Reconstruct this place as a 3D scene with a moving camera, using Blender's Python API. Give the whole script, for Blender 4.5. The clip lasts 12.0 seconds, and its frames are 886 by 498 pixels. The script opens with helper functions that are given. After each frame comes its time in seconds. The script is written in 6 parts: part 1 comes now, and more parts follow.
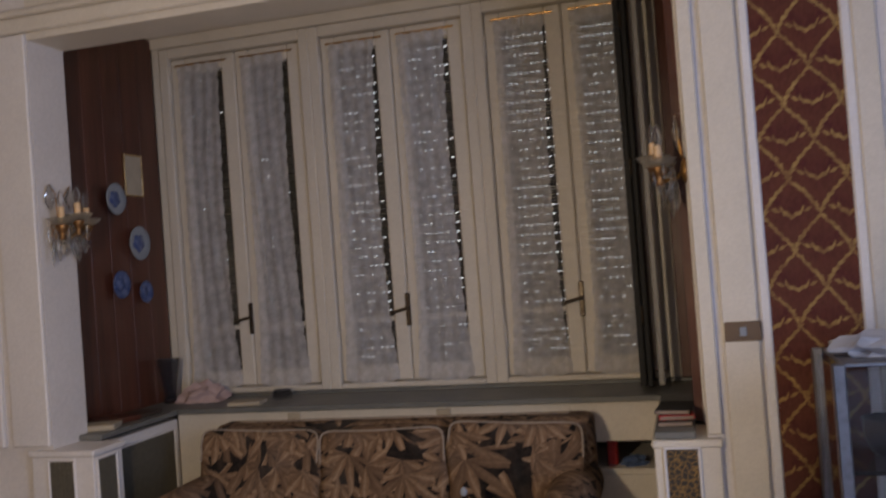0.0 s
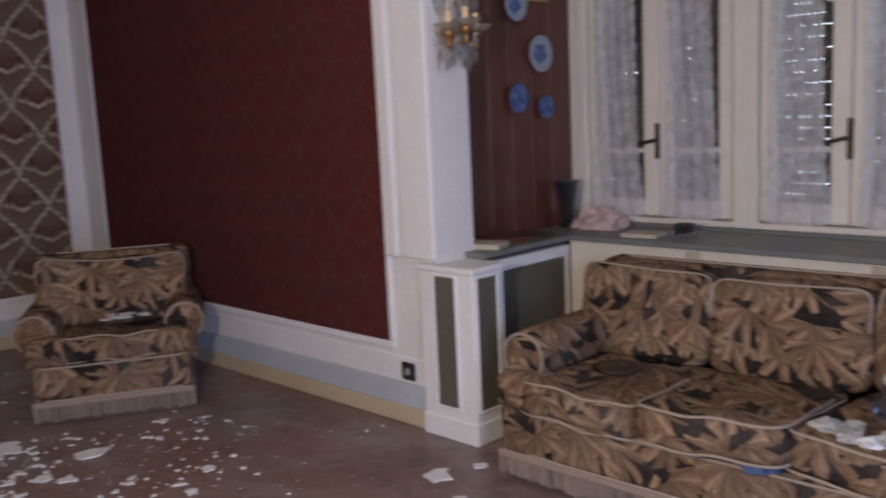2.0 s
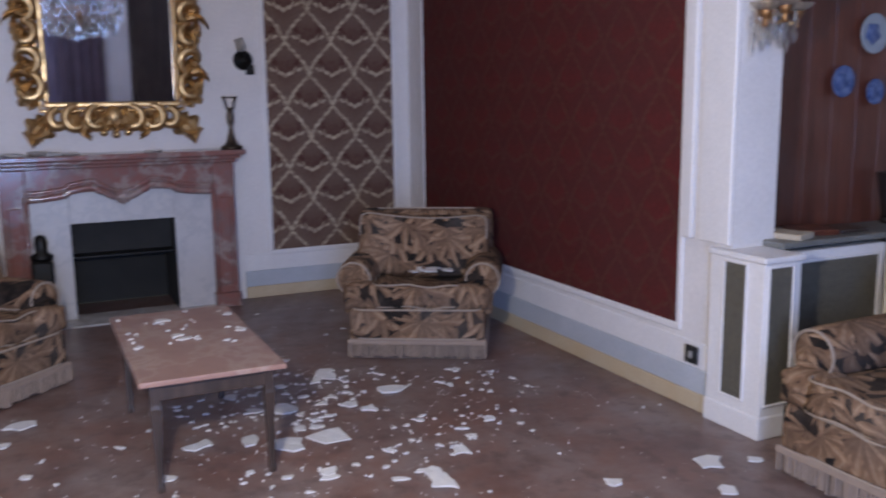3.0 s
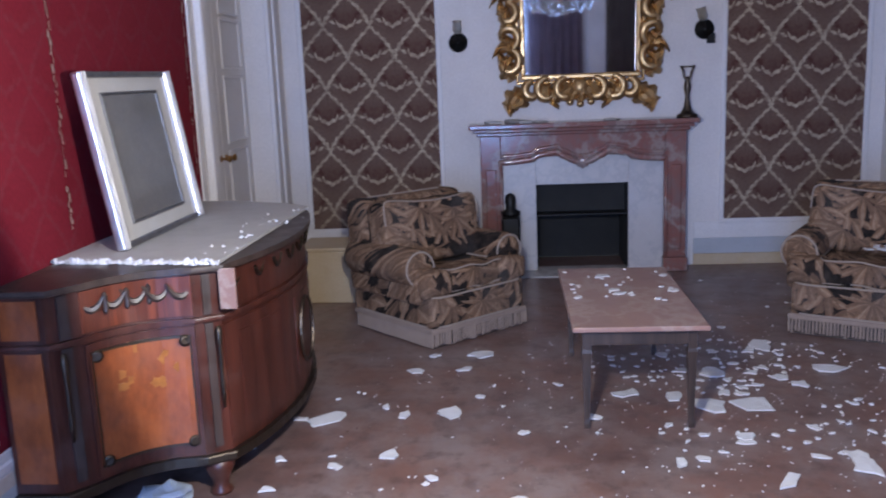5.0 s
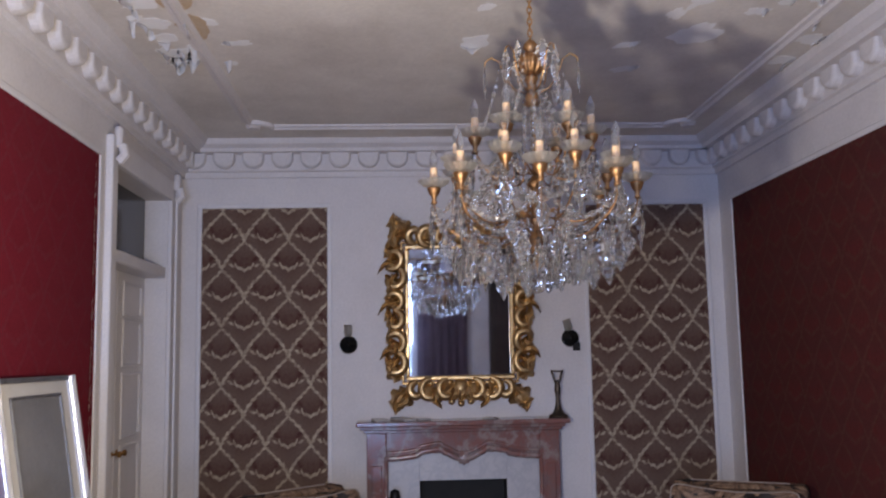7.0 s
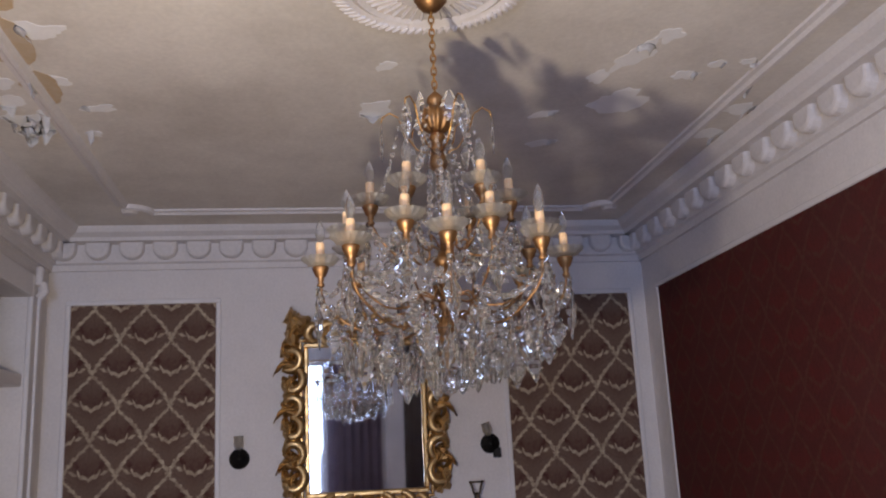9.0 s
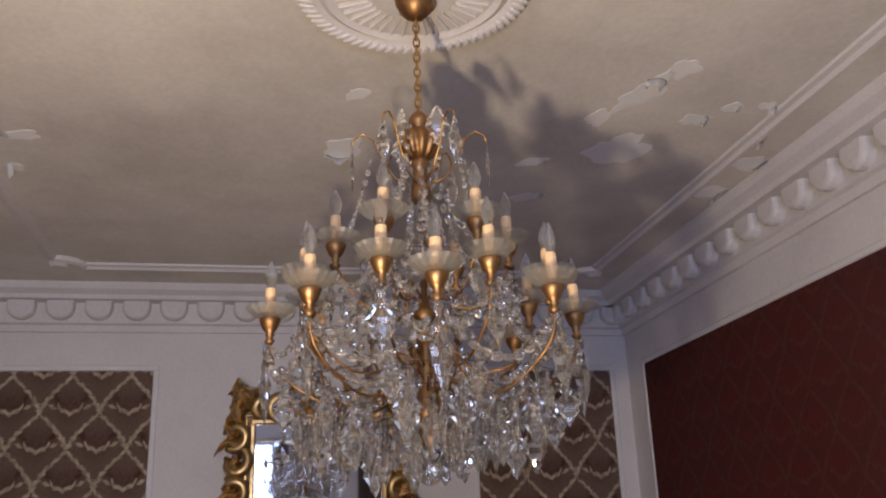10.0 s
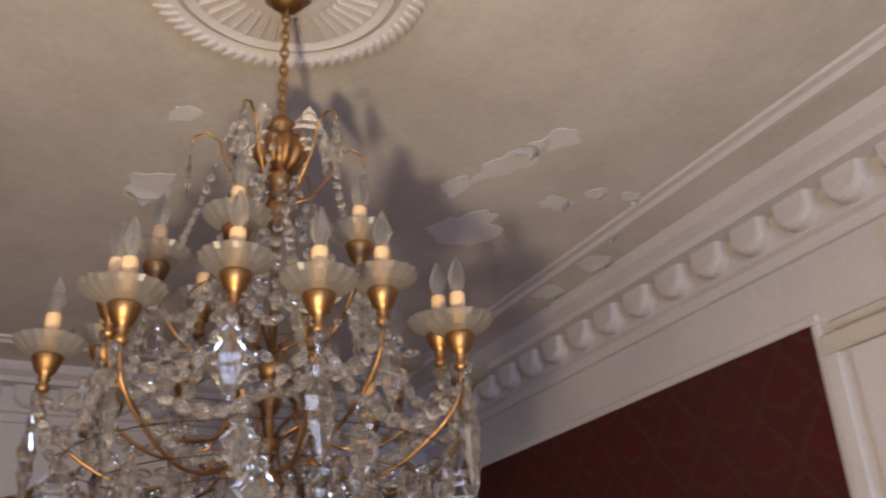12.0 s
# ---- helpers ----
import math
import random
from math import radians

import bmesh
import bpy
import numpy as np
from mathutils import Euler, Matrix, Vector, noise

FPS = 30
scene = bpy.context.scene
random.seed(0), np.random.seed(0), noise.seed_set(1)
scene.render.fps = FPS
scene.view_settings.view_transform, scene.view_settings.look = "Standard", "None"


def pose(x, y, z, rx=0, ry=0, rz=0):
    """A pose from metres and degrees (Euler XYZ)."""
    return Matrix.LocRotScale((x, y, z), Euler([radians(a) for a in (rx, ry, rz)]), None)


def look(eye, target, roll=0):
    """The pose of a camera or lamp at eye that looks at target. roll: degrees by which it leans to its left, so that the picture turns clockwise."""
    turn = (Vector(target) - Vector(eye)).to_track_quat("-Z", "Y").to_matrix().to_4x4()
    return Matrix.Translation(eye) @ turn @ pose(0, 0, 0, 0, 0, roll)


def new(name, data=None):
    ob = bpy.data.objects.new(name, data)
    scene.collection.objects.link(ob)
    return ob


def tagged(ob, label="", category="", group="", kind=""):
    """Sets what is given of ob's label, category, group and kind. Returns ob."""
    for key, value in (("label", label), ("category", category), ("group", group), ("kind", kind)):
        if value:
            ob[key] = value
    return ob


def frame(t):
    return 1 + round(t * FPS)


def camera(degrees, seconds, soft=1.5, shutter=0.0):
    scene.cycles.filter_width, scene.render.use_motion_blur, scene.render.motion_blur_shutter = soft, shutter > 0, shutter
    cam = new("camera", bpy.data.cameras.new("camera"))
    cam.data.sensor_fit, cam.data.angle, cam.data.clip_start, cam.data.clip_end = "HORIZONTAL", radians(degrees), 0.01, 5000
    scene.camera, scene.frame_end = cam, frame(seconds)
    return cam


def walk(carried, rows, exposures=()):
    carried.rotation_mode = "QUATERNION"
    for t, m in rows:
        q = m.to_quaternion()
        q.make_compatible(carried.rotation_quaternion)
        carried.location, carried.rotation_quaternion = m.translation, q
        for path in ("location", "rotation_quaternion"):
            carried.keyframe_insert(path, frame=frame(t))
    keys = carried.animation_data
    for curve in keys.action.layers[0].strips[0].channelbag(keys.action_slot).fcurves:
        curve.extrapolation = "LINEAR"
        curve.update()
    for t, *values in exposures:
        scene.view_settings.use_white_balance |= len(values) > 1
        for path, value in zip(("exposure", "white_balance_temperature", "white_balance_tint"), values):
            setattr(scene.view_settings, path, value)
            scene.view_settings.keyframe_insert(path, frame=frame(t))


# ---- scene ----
cam = camera(53.0, 12.0, soft=2.0, shutter=0.4)
PATH = [
    (0, (6.287, -1.868, 1.481), (5.758, 0.061, 1.515), -4.2),
    (0.5, (6.271, -1.679, 1.442), (5.619, 0.208, 1.322), -3.9),
    (1, (6.274, -1.473, 1.405), (5.511, 0.356, 1.137), -3.7),
    (1.5, (6.246, -1.307, 1.428), (5.163, 0.346, 1.118), -2.8),
    (2, (6.242, -1.258, 1.444), (4.855, 0.15, 1.141), -2.7),
    (2.5, (6.29, -1.276, 1.429), (4.673, -0.135, 1.138), -1.4),
    (3, (6.389, -1.265, 1.458), (4.608, -0.421, 1.116), -0.7),
    (3.5, (6.434, -1.272, 1.447), (4.554, -0.684, 1.102), -0.7),
    (5.5, (6.743, -1.164, 1.505), (4.797, -1.4, 1.112), -2.6),
    (6, (6.872, -1.176, 1.567), (4.882, -1.191, 1.367), -1.4),
    (6.5, (6.979, -1.198, 1.569), (4.983, -1.127, 1.658), -1.7),
    (7, (7.054, -1.139, 1.588), (5.071, -1.039, 1.828), -1.1),
    (7.5, (7.048, -1.196, 1.602), (5.081, -0.997, 1.906), -2.0),
    (9.5, (6.111, -0.983, 1.663), (4.21, -0.661, 2.195), -2.5),
    (10, (5.831, -0.995, 1.696), (3.969, -0.615, 2.32), -2.2),
    (10.5, (5.513, -0.912, 1.707), (3.678, -0.522, 2.401), -3.5),
    (11, (5.279, -0.862, 1.727), (3.475, -0.476, 2.498), -3.3),
    (11.5, (5.233, -0.935, 1.726), (3.496, -0.389, 2.553), -1.7),
    (12, (5.214, -1.06, 1.711), (3.618, -0.22, 2.576), -2.7),
]
EXPOSURES = [(0, -1.5, 7000, 10), (0.5, -1.32, 7000, 10), (1, -1.05, 6900, 10), (1.5, -0.88, 6600, 10), (2.5, -0.5, 5600, 10), (3.6, -0.25, 5200, 10), (5.5, -0.35, 5000, 10), (6.5, -0.45, 5500, 10),
             (7.5, -0.65, 5900, 10), (9.5, -0.72, 6500, 10), (10.5, -0.82, 7000, 10), (12, -0.85, 7200, 10)]
walk(cam, [(t, look(eye, target, roll)) for t, eye, target, roll in PATH], EXPOSURES)

# ---- light ----
world = bpy.data.worlds.new("world")
scene.world = world
world.use_nodes = True
wn = world.node_tree.nodes
sky = wn.new("ShaderNodeTexSky")
sky.sky_type, sky.sun_disc, sky.sun_elevation, sky.sun_rotation = "NISHITA", False, radians(35), radians(200)
world.node_tree.links.new(sky.outputs[0], wn["Background"].inputs[0])
wn["Background"].inputs[1].default_value = 0.12


def area(name, m, sx, sy, watts, colour):
    data = bpy.data.lights.new(name, "AREA")
    data.shape, data.size, data.size_y, data.energy, data.color = "RECTANGLE", sx, sy, watts, colour
    ob = new(name, data)
    ob.matrix_world = m
    return ob


# daylight through the east window
area("window_daylight", look((8.58, -1.62, 1.5), (2.5, -1.0, 1.2)), 1.4, 2.3, 215, (0.45, 0.59, 1.0))
# the warm carried lamp, kept at one spot, that shows as a bright spot in the window panes
LAMP = (5.22, -1.32, 1.46)
lamp = new("carried_lamp_light", bpy.data.lights.new("carried_lamp_light", "SPOT"))
lamp.data.energy, lamp.data.color, lamp.data.shadow_soft_size = 300, (1.0, 0.82, 0.60), 0.05
lamp.data.spot_size, lamp.data.spot_blend = radians(179), 0.06
lamp.matrix_world = look(LAMP, (LAMP[0] - 0.72, LAMP[1] + 0.50, LAMP[2] + 0.32))

# ---- materials ----


class Nodes:
    """Short names for building a node material."""

    def __init__(self, name):
        self.mat = bpy.data.materials.new(name)
        self.mat.use_nodes = True
        self.tree = self.mat.node_tree
        self.bsdf = self.tree.nodes["Principled BSDF"]
        self.coord = self.tree.nodes.new("ShaderNodeTexCoord").outputs["Object"]

    def put(self, value, socket):
        if isinstance(value, bpy.types.NodeSocket):
            self.tree.links.new(value, socket)
        elif isinstance(value, (tuple, list)) and len(value) == 3 and len(socket.default_value) == 4:
            socket.default_value = (*value, 1)
        else:
            socket.default_value = value

    def math(self, op, a, b=0.0, c=0.0):
        n = self.tree.nodes.new("ShaderNodeMath")
        n.operation = op
        for v, s in zip((a, b, c), n.inputs):
            self.put(v, s)
        return n.outputs[0]

    def vmath(self, op, a, b=(0, 0, 0)):
        n = self.tree.nodes.new("ShaderNodeVectorMath")
        n.operation = op
        self.put(a, n.inputs[0])
        self.put(b, n.inputs[1])
        return n.outputs[0]

    def split(self, v):
        n = self.tree.nodes.new("ShaderNodeSeparateXYZ")
        self.put(v, n.inputs[0])
        return n.outputs

    def noise(self, scale, detail=4.0, rough=0.6, vec=None, stretch=(1, 1, 1)):
        m = self.tree.nodes.new("ShaderNodeMapping")
        m.inputs["Scale"].default_value = stretch
        self.put(vec or self.coord, m.inputs[0])
        n = self.tree.nodes.new("ShaderNodeTexNoise")
        n.inputs["Scale"].default_value, n.inputs["Detail"].default_value, n.inputs["Roughness"].default_value = scale, detail, rough
        self.put(m.outputs[0], n.inputs["Vector"])
        return n.outputs["Fac"]

    def voronoi(self, scale, feature="F1", vec=None, rand=1.0):
        n = self.tree.nodes.new("ShaderNodeTexVoronoi")
        n.feature = feature
        n.inputs["Scale"].default_value = scale
        n.inputs["Randomness"].default_value = rand
        self.put(vec or self.coord, n.inputs["Vector"])
        return n.outputs

    def ramp(self, fac, stops):
        n = self.tree.nodes.new("ShaderNodeValToRGB")
        while len(n.color_ramp.elements) < len(stops):
            n.color_ramp.elements.new(0.5)
        for e, (p, c) in zip(n.color_ramp.elements, stops):
            e.position, e.color = p, (*c, 1) if isinstance(c, tuple) else (c, c, c, 1)
        self.put(fac, n.inputs[0])
        return n.outputs[0]

    def mix(self, fac, a, b, blend="MIX"):
        n = self.tree.nodes.new("ShaderNodeMix")
        n.data_type, n.blend_type = "RGBA", blend
        self.put(fac, n.inputs[0])
        self.put(a, n.inputs[6])
        self.put(b, n.inputs[7])
        return n.outputs[2]

    def island(self):
        return self.tree.nodes.new("ShaderNodeNewGeometry").outputs["Random Per Island"]

    def done(self, colour, rough=0.6, metal=0.0, bump=None, strength=0.3, dist=0.01, **more):
        self.put(colour, self.bsdf.inputs["Base Color"])
        self.put(rough, self.bsdf.inputs["Roughness"])
        self.put(metal, self.bsdf.inputs["Metallic"])
        for key, v in more.items():
            self.put(v, self.bsdf.inputs[key.replace("_", " ").title().replace("Ior", "IOR")])
        if bump is not None:
            n = self.tree.nodes.new("ShaderNodeBump")
            n.inputs["Strength"].default_value, n.inputs["Distance"].default_value = strength, dist
            self.put(bump, n.inputs["Height"])
            self.tree.links.new(n.outputs[0], self.bsdf.inputs["Normal"])
        return self.mat


def painted(name, colour, rough=0.6, dirt=0.25, scale=3.0, bump=0.15, dirt_colour=None):
    n = Nodes(name)
    stain = n.ramp(n.noise(scale, 6, 0.65), [(0.35, 0.0), (0.75, 1.0)])
    grain = n.noise(scale * 25, 3, 0.6)
    dark = dirt_colour or tuple(c * 0.6 for c in colour)
    c = n.mix(n.math("MULTIPLY", stain, dirt), colour, dark)
    c = n.mix(0.12, c, n.ramp(grain, [(0.3, 0.2), (0.7, 1.0)]), "MULTIPLY")
    return n.done(c, rough, 0, n.math("ADD", grain, n.math("MULTIPLY", stain, 2.0)), bump, 0.004)


def metal(name, colour, rough=0.35, wear=0.4, wear_colour=(0.08, 0.05, 0.03)):
    n = Nodes(name)
    w = n.ramp(n.noise(18, 5, 0.7), [(0.45, 0.0), (0.75, 1.0)])
    c = n.mix(n.math("MULTIPLY", w, wear), colour, wear_colour)
    return n.done(c, n.math("ADD", rough, n.math("MULTIPLY", w, 0.25)), 1.0, n.noise(60, 3), 0.03, 0.002)


def damask(name, across, ground, line, heart, period=(0.346, 0.4586), rough=0.9, fade=0.3, start=(0.0, 0.0)):
    """Ogee damask: wavy leaf bands that meet over dark fans with scalloped feet. across: the axis index that runs along the wall."""
    n = Nodes(name)
    xyz = n.split(n.coord)
    wob = n.math("MULTIPLY", n.math("SUBTRACT", n.noise(14, 2), 0.5), 0.016)
    rag = n.math("SUBTRACT", n.noise(75, 3), 0.5)
    u = n.math("DIVIDE", n.math("ADD", n.math("SUBTRACT", xyz[across], start[0]), wob), period[0])
    v = n.math("DIVIDE", n.math("ADD", n.math("SUBTRACT", xyz[2], start[1]), wob), period[1])
    pu = n.math("PINGPONG", u, 0.5)
    w = n.math("MULTIPLY", v, 2 * math.pi)
    bent = n.math("ADD", w, n.math("MULTIPLY", n.math("SINE", n.math("MULTIPLY", w, 2.0)), 0.08))
    curve = n.math("ADD", 0.25, n.math("MULTIPLY", n.math("COSINE", bent), 0.25))
    zigzag = n.math("ABSOLUTE", n.math("SUBTRACT", n.math("FRACT", v), 0.5))
    curve = n.math("ADD", n.math("MULTIPLY", curve, 0.25), n.math("MULTIPLY", zigzag, 0.75))
    curve = n.math("ADD", curve, n.math("MULTIPLY", n.math("SINE", w), 0.068))
    gap = n.math("ABSOLUTE", n.math("SUBTRACT", pu, curve))
    steps = n.math("FRACT", n.math("MULTIPLY", v, 11.0))
    leafy = n.math("ADD", n.math("MULTIPLY", steps, 0.040), n.math("MULTIPLY", n.math("ABSOLUTE", n.math("SINE", w)), 0.010))
    band = n.math("SUBTRACT", n.math("ADD", gap, n.math("MULTIPLY", rag, 0.07)), n.math("ADD", leafy, 0.004))
    inside = n.math("LESS_THAN", pu, curve)
    vv = n.math("SUBTRACT", n.math("FRACT", n.math("ADD", v, n.math("MULTIPLY", inside, 0.5))), 0.5)
    pp = n.math("ABSOLUTE", n.math("SUBTRACT", n.math("MULTIPLY", n.math("SUBTRACT", 1.0, inside), 0.5), pu))
    lobes = n.math("ADD", n.math("MULTIPLY", n.math("ABSOLUTE", n.math("SINE", n.math("MULTIPLY", pp, 21.0))), 0.03), n.math("MULTIPLY", n.math("MULTIPLY", pp, pp), 2.3))
    foot = n.math("ADD", n.math("ADD", vv, 0.02), n.math("SUBTRACT", n.math("MULTIPLY", rag, 0.03), lobes))
    scallop = n.math("ADD", n.math("SUBTRACT", n.math("ABSOLUTE", foot), 0.020), n.math("GREATER_THAN", pp, 0.215))
    flick = n.math("SUBTRACT", n.math("ADD", n.math("ABSOLUTE", n.math("SUBTRACT", n.math("ADD", vv, 0.02), n.math("MULTIPLY", pp, 0.35))), n.math("MULTIPLY", n.math("ABSOLUTE", n.math("SUBTRACT", pp, 0.29)), 0.4)), 0.024)
    pale = n.math("MINIMUM", n.math("MINIMUM", band, scallop), flick)
    mid = tuple((g + q) / 2 for g, q in zip(ground, heart))
    body = n.ramp(n.math("ADD", foot, 0.5), [(0.30, ground), (0.48, mid), (0.515, heart), (0.565, heart), (0.64, mid), (0.85, ground)])
    spread = n.math("SQRT", n.math("ADD", n.math("MULTIPLY", pp, pp), n.math("MULTIPLY", vv, vv)))
    teeth = n.math("MULTIPLY", n.math("ABSOLUTE", n.math("SINE", n.math("MULTIPLY", n.math("ARCTAN2", pp, vv), 5.5))), 0.04)
    fan = n.ramp(n.math("SUBTRACT", n.math("ADD", 0.21, teeth), spread), [(0.0, 0.0), (0.02, 1.0)])
    fan = n.math("MULTIPLY", fan, n.math("GREATER_THAN", foot, 0.0))
    body = n.mix(n.math("MULTIPLY", fan, 0.75), body, tuple(0.35 * g + 0.65 * q for g, q in zip(ground, heart)))
    body = n.mix(n.ramp(n.noise(40, 3), [(0.45, 0.0), (0.62, 0.35)]), body, ground)
    veins = n.math("ABSOLUTE", n.math("SINE", n.math("MULTIPLY", n.math("ARCTAN2", pp, n.math("ADD", vv, 0.16)), 8.0)))
    body = n.mix(n.math("MULTIPLY", n.ramp(veins, [(0.12, 1.0), (0.35, 0.0)]), 0.5), body, mid)
    c = n.mix(n.ramp(pale, [(0.0, 1.0), (0.018, 0.0)]), body, n.mix(n.ramp(n.noise(28, 3), [(0.35, 0.0), (0.65, 0.6)]), line, mid))
    fine = n.noise(160, 2, 0.5, stretch=(1, 1, 0.3))
    c = n.mix(0.4, c, n.ramp(fine, [(0.3, 0.35), (0.7, 1.0)]), "MULTIPLY")
    c = n.mix(n.math("MULTIPLY", n.ramp(n.noise(1.3, 5), [(0.4, 0.0), (0.8, 1.0)]), fade), c, tuple(q * 0.6 + 0.02 for q in ground))
    return n.done(c, rough, 0, fine, 0.15, 0.004, specular_ior_level=0.15)


def floral(name):
    """Printed cloth: sprays of lance-shaped tan leaves, three deep, on a black ground."""
    n = Nodes(name)
    x, y, z = n.split(n.coord)
    flat = n.tree.nodes.new("ShaderNodeCombineXYZ")
    n.put(n.math("ADD", x, n.math("MULTIPLY", y, 0.45)), flat.inputs[0])
    n.put(n.math("ADD", z, n.math("MULTIPLY", y, 0.8)), flat.inputs[1])
    sway = n.tree.nodes.new("ShaderNodeTexNoise")
    sway.inputs["Scale"].default_value = 5.0
    n.put(n.coord, sway.inputs["Vector"])
    shift = n.tree.nodes.new("ShaderNodeVectorMath")
    shift.operation = "MULTIPLY_ADD"
    n.put(sway.outputs["Color"], shift.inputs[0])
    shift.inputs[1].default_value, shift.inputs[2].default_value = (0.06, 0.06, 0.0), (-0.03, -0.03, 0.0)
    at = n.vmath("ADD", flat.outputs[0], shift.outputs[0])

    def spray(scale, offset, leaves, reach, wide):
        where = n.vmath("ADD", at, offset)
        vor = n.tree.nodes.new("ShaderNodeTexVoronoi")
        vor.voronoi_dimensions = "2D"
        vor.inputs["Scale"].default_value = scale
        n.put(where, vor.inputs["Vector"])
        dx, dy, _ = n.split(n.vmath("SUBTRACT", where, vor.outputs["Position"]))
        r = n.math("SQRT", n.math("ADD", n.math("MULTIPLY", dx, dx), n.math("MULTIPLY", dy, dy)))
        tone = n.split(vor.outputs["Color"])[0]
        turn = n.math("ADD", n.math("MULTIPLY", n.math("ARCTAN2", dy, dx), leaves / (2 * math.pi)), n.math("MULTIPLY", tone, 5.0))
        across = n.math("SUBTRACT", n.math("FRACT", n.math("ADD", turn, 40.0)), 0.5)
        rnd_leaf = n.tree.nodes.new("ShaderNodeTexWhiteNoise")
        rnd_leaf.noise_dimensions = "1D"
        n.put(n.math("ADD", n.math("FLOOR", n.math("ADD", turn, 40.0)), n.math("MULTIPLY", tone, 37.0)), rnd_leaf.inputs["W"])
        one = rnd_leaf.outputs["Value"]
        along = n.math("DIVIDE", r, n.math("MULTIPLY", n.math("ADD", 0.7, n.math("MULTIPLY", one, 0.45)), reach))
        half = n.math("MULTIPLY", n.math("SINE", n.math("MULTIPLY", n.math("POWER", n.math("MINIMUM", along, 1.0), 0.8), math.pi)), wide)
        side = n.math("MULTIPLY", n.math("MULTIPLY", n.math("ABSOLUTE", across), 2 * math.pi / leaves), r)
        cover = n.ramp(n.math("SUBTRACT", half, side), [(0.0, 0.0), (0.003, 1.0)])
        lean = n.math("MULTIPLY", n.math("SUBTRACT", tone, 0.5), 3.4)
        facing = n.math("SUBTRACT", n.math("MULTIPLY", dx, n.math("SINE", lean)), n.math("MULTIPLY", dy, n.math("COSINE", lean)))
        cover = n.math("MULTIPLY", cover, n.math("GREATER_THAN", facing, n.math("MULTIPLY", r, -0.15)))
        return cover, across, one, along

    c = n.ramp(n.noise(20, 3), [(0.4, (0.010, 0.008, 0.007)), (0.8, (0.045, 0.03, 0.022))])
    for scale, offset, leaves, reach, wide in ((4.6, (3.3, 1.7, 0), 9, 0.24, 0.023), (4.4, (11.3, 2.9, 0), 9, 0.23, 0.022), (4.2, (7.1, 5.2, 0), 10, 0.24, 0.023), (3.6, (0, 0, 0), 11, 0.26, 0.025)):
        cover, across, one, along = spray(scale, offset, leaves, reach, wide)
        shade = n.ramp(n.math("ADD", across, 0.5), [(0.30, (0.17, 0.10, 0.058)), (0.485, (0.28, 0.18, 0.11)), (0.50, (0.12, 0.07, 0.043)), (0.515, (0.37, 0.255, 0.165)), (0.70, (0.24, 0.148, 0.088))])
        shade = n.mix(n.ramp(one, [(0.2, 0.0), (1.0, 0.75)]), shade, (0.115, 0.068, 0.042))
        shade = n.mix(n.ramp(along, [(0.05, 0.35), (0.4, 0.0)]), shade, (0.06, 0.038, 0.026))
        shade = n.mix(0.35, shade, n.ramp(n.noise(50, 2, 0.5), [(0.35, 0.45), (0.6, 1.0)]), "MULTIPLY")
        c = n.mix(cover, c, shade)
    c = n.mix(n.math("MULTIPLY", n.ramp(n.noise(3.0, 5), [(0.46, 0.0), (0.78, 1.0)]), 0.22), c, (0.30, 0.26, 0.235))
    return n.done(c, 0.9, 0, n.math("ADD", n.noise(220, 2), n.math("MULTIPLY", n.noise(9, 3), 3.0)), 0.35, 0.004, specular_ior_level=0.2)


def wood(name, dark, light, rough=0.35, axis=(1, 1, 0.08), scale=14):
    n = Nodes(name)
    g = n.noise(scale, 6, 0.65, stretch=axis)
    f = n.noise(scale * 6, 3, 0.5, stretch=axis)
    c = n.ramp(n.math("ADD", n.math("MULTIPLY", g, 0.75), n.math("MULTIPLY", f, 0.25)), [(0.35, dark), (0.68, light)])
    dust = n.ramp(n.noise(5, 5), [(0.5, 0.0), (0.85, 1.0)])
    c = n.mix(n.math("MULTIPLY", dust, 0.18), c, (0.22, 0.19, 0.17))
    return n.done(c, n.math("ADD", rough, n.math("MULTIPLY", dust, 0.3)), 0, f, 0.1, 0.003)


def marble(name, base, vein, second, rough=0.3, scale=5.0):
    n = Nodes(name)
    a = n.noise(scale, 8, 0.7)
    v = n.math("ABSOLUTE", n.math("SUBTRACT", n.noise(scale * 0.8, 6, 0.62, n.vmath("ADD", n.coord, (3, 1, 7))), 0.5))
    c = n.ramp(a, [(0.35, second), (0.5, base), (0.68, second)])
    c = n.mix(n.ramp(v, [(0.0, 1.0), (0.045, 0.0)]), c, vein)
    return n.done(c, rough, 0, a, 0.06, 0.003)


M = {}
M["plaster"] = painted("white_plaster", (0.74, 0.70, 0.68), 0.75, 0.3, 2.2, 0.25)
M["trim"] = painted("cream_paint", (0.70, 0.64, 0.55), 0.5, 0.3, 4, 0.12)
M["scrap"] = painted("grey_paper", (0.42, 0.40, 0.375), 0.85, 0.4, 14, 0.3)
M["white_trim"] = painted("white_paint", (0.76, 0.73, 0.72), 0.5, 0.22, 3, 0.12)
M["ceiling"] = painted("ceiling_paint", (0.78, 0.735, 0.67), 0.85, 0.8, 1.7, 0.3, (0.52, 0.475, 0.42))
M["ceiling_bare"] = painted("bare_plaster", (0.90, 0.89, 0.88), 0.9, 0.15, 6, 0.2)
M["ochre"] = painted("ochre_skirting", (0.52, 0.43, 0.29), 0.6, 0.5, 3, 0.15, (0.42, 0.27, 0.12))
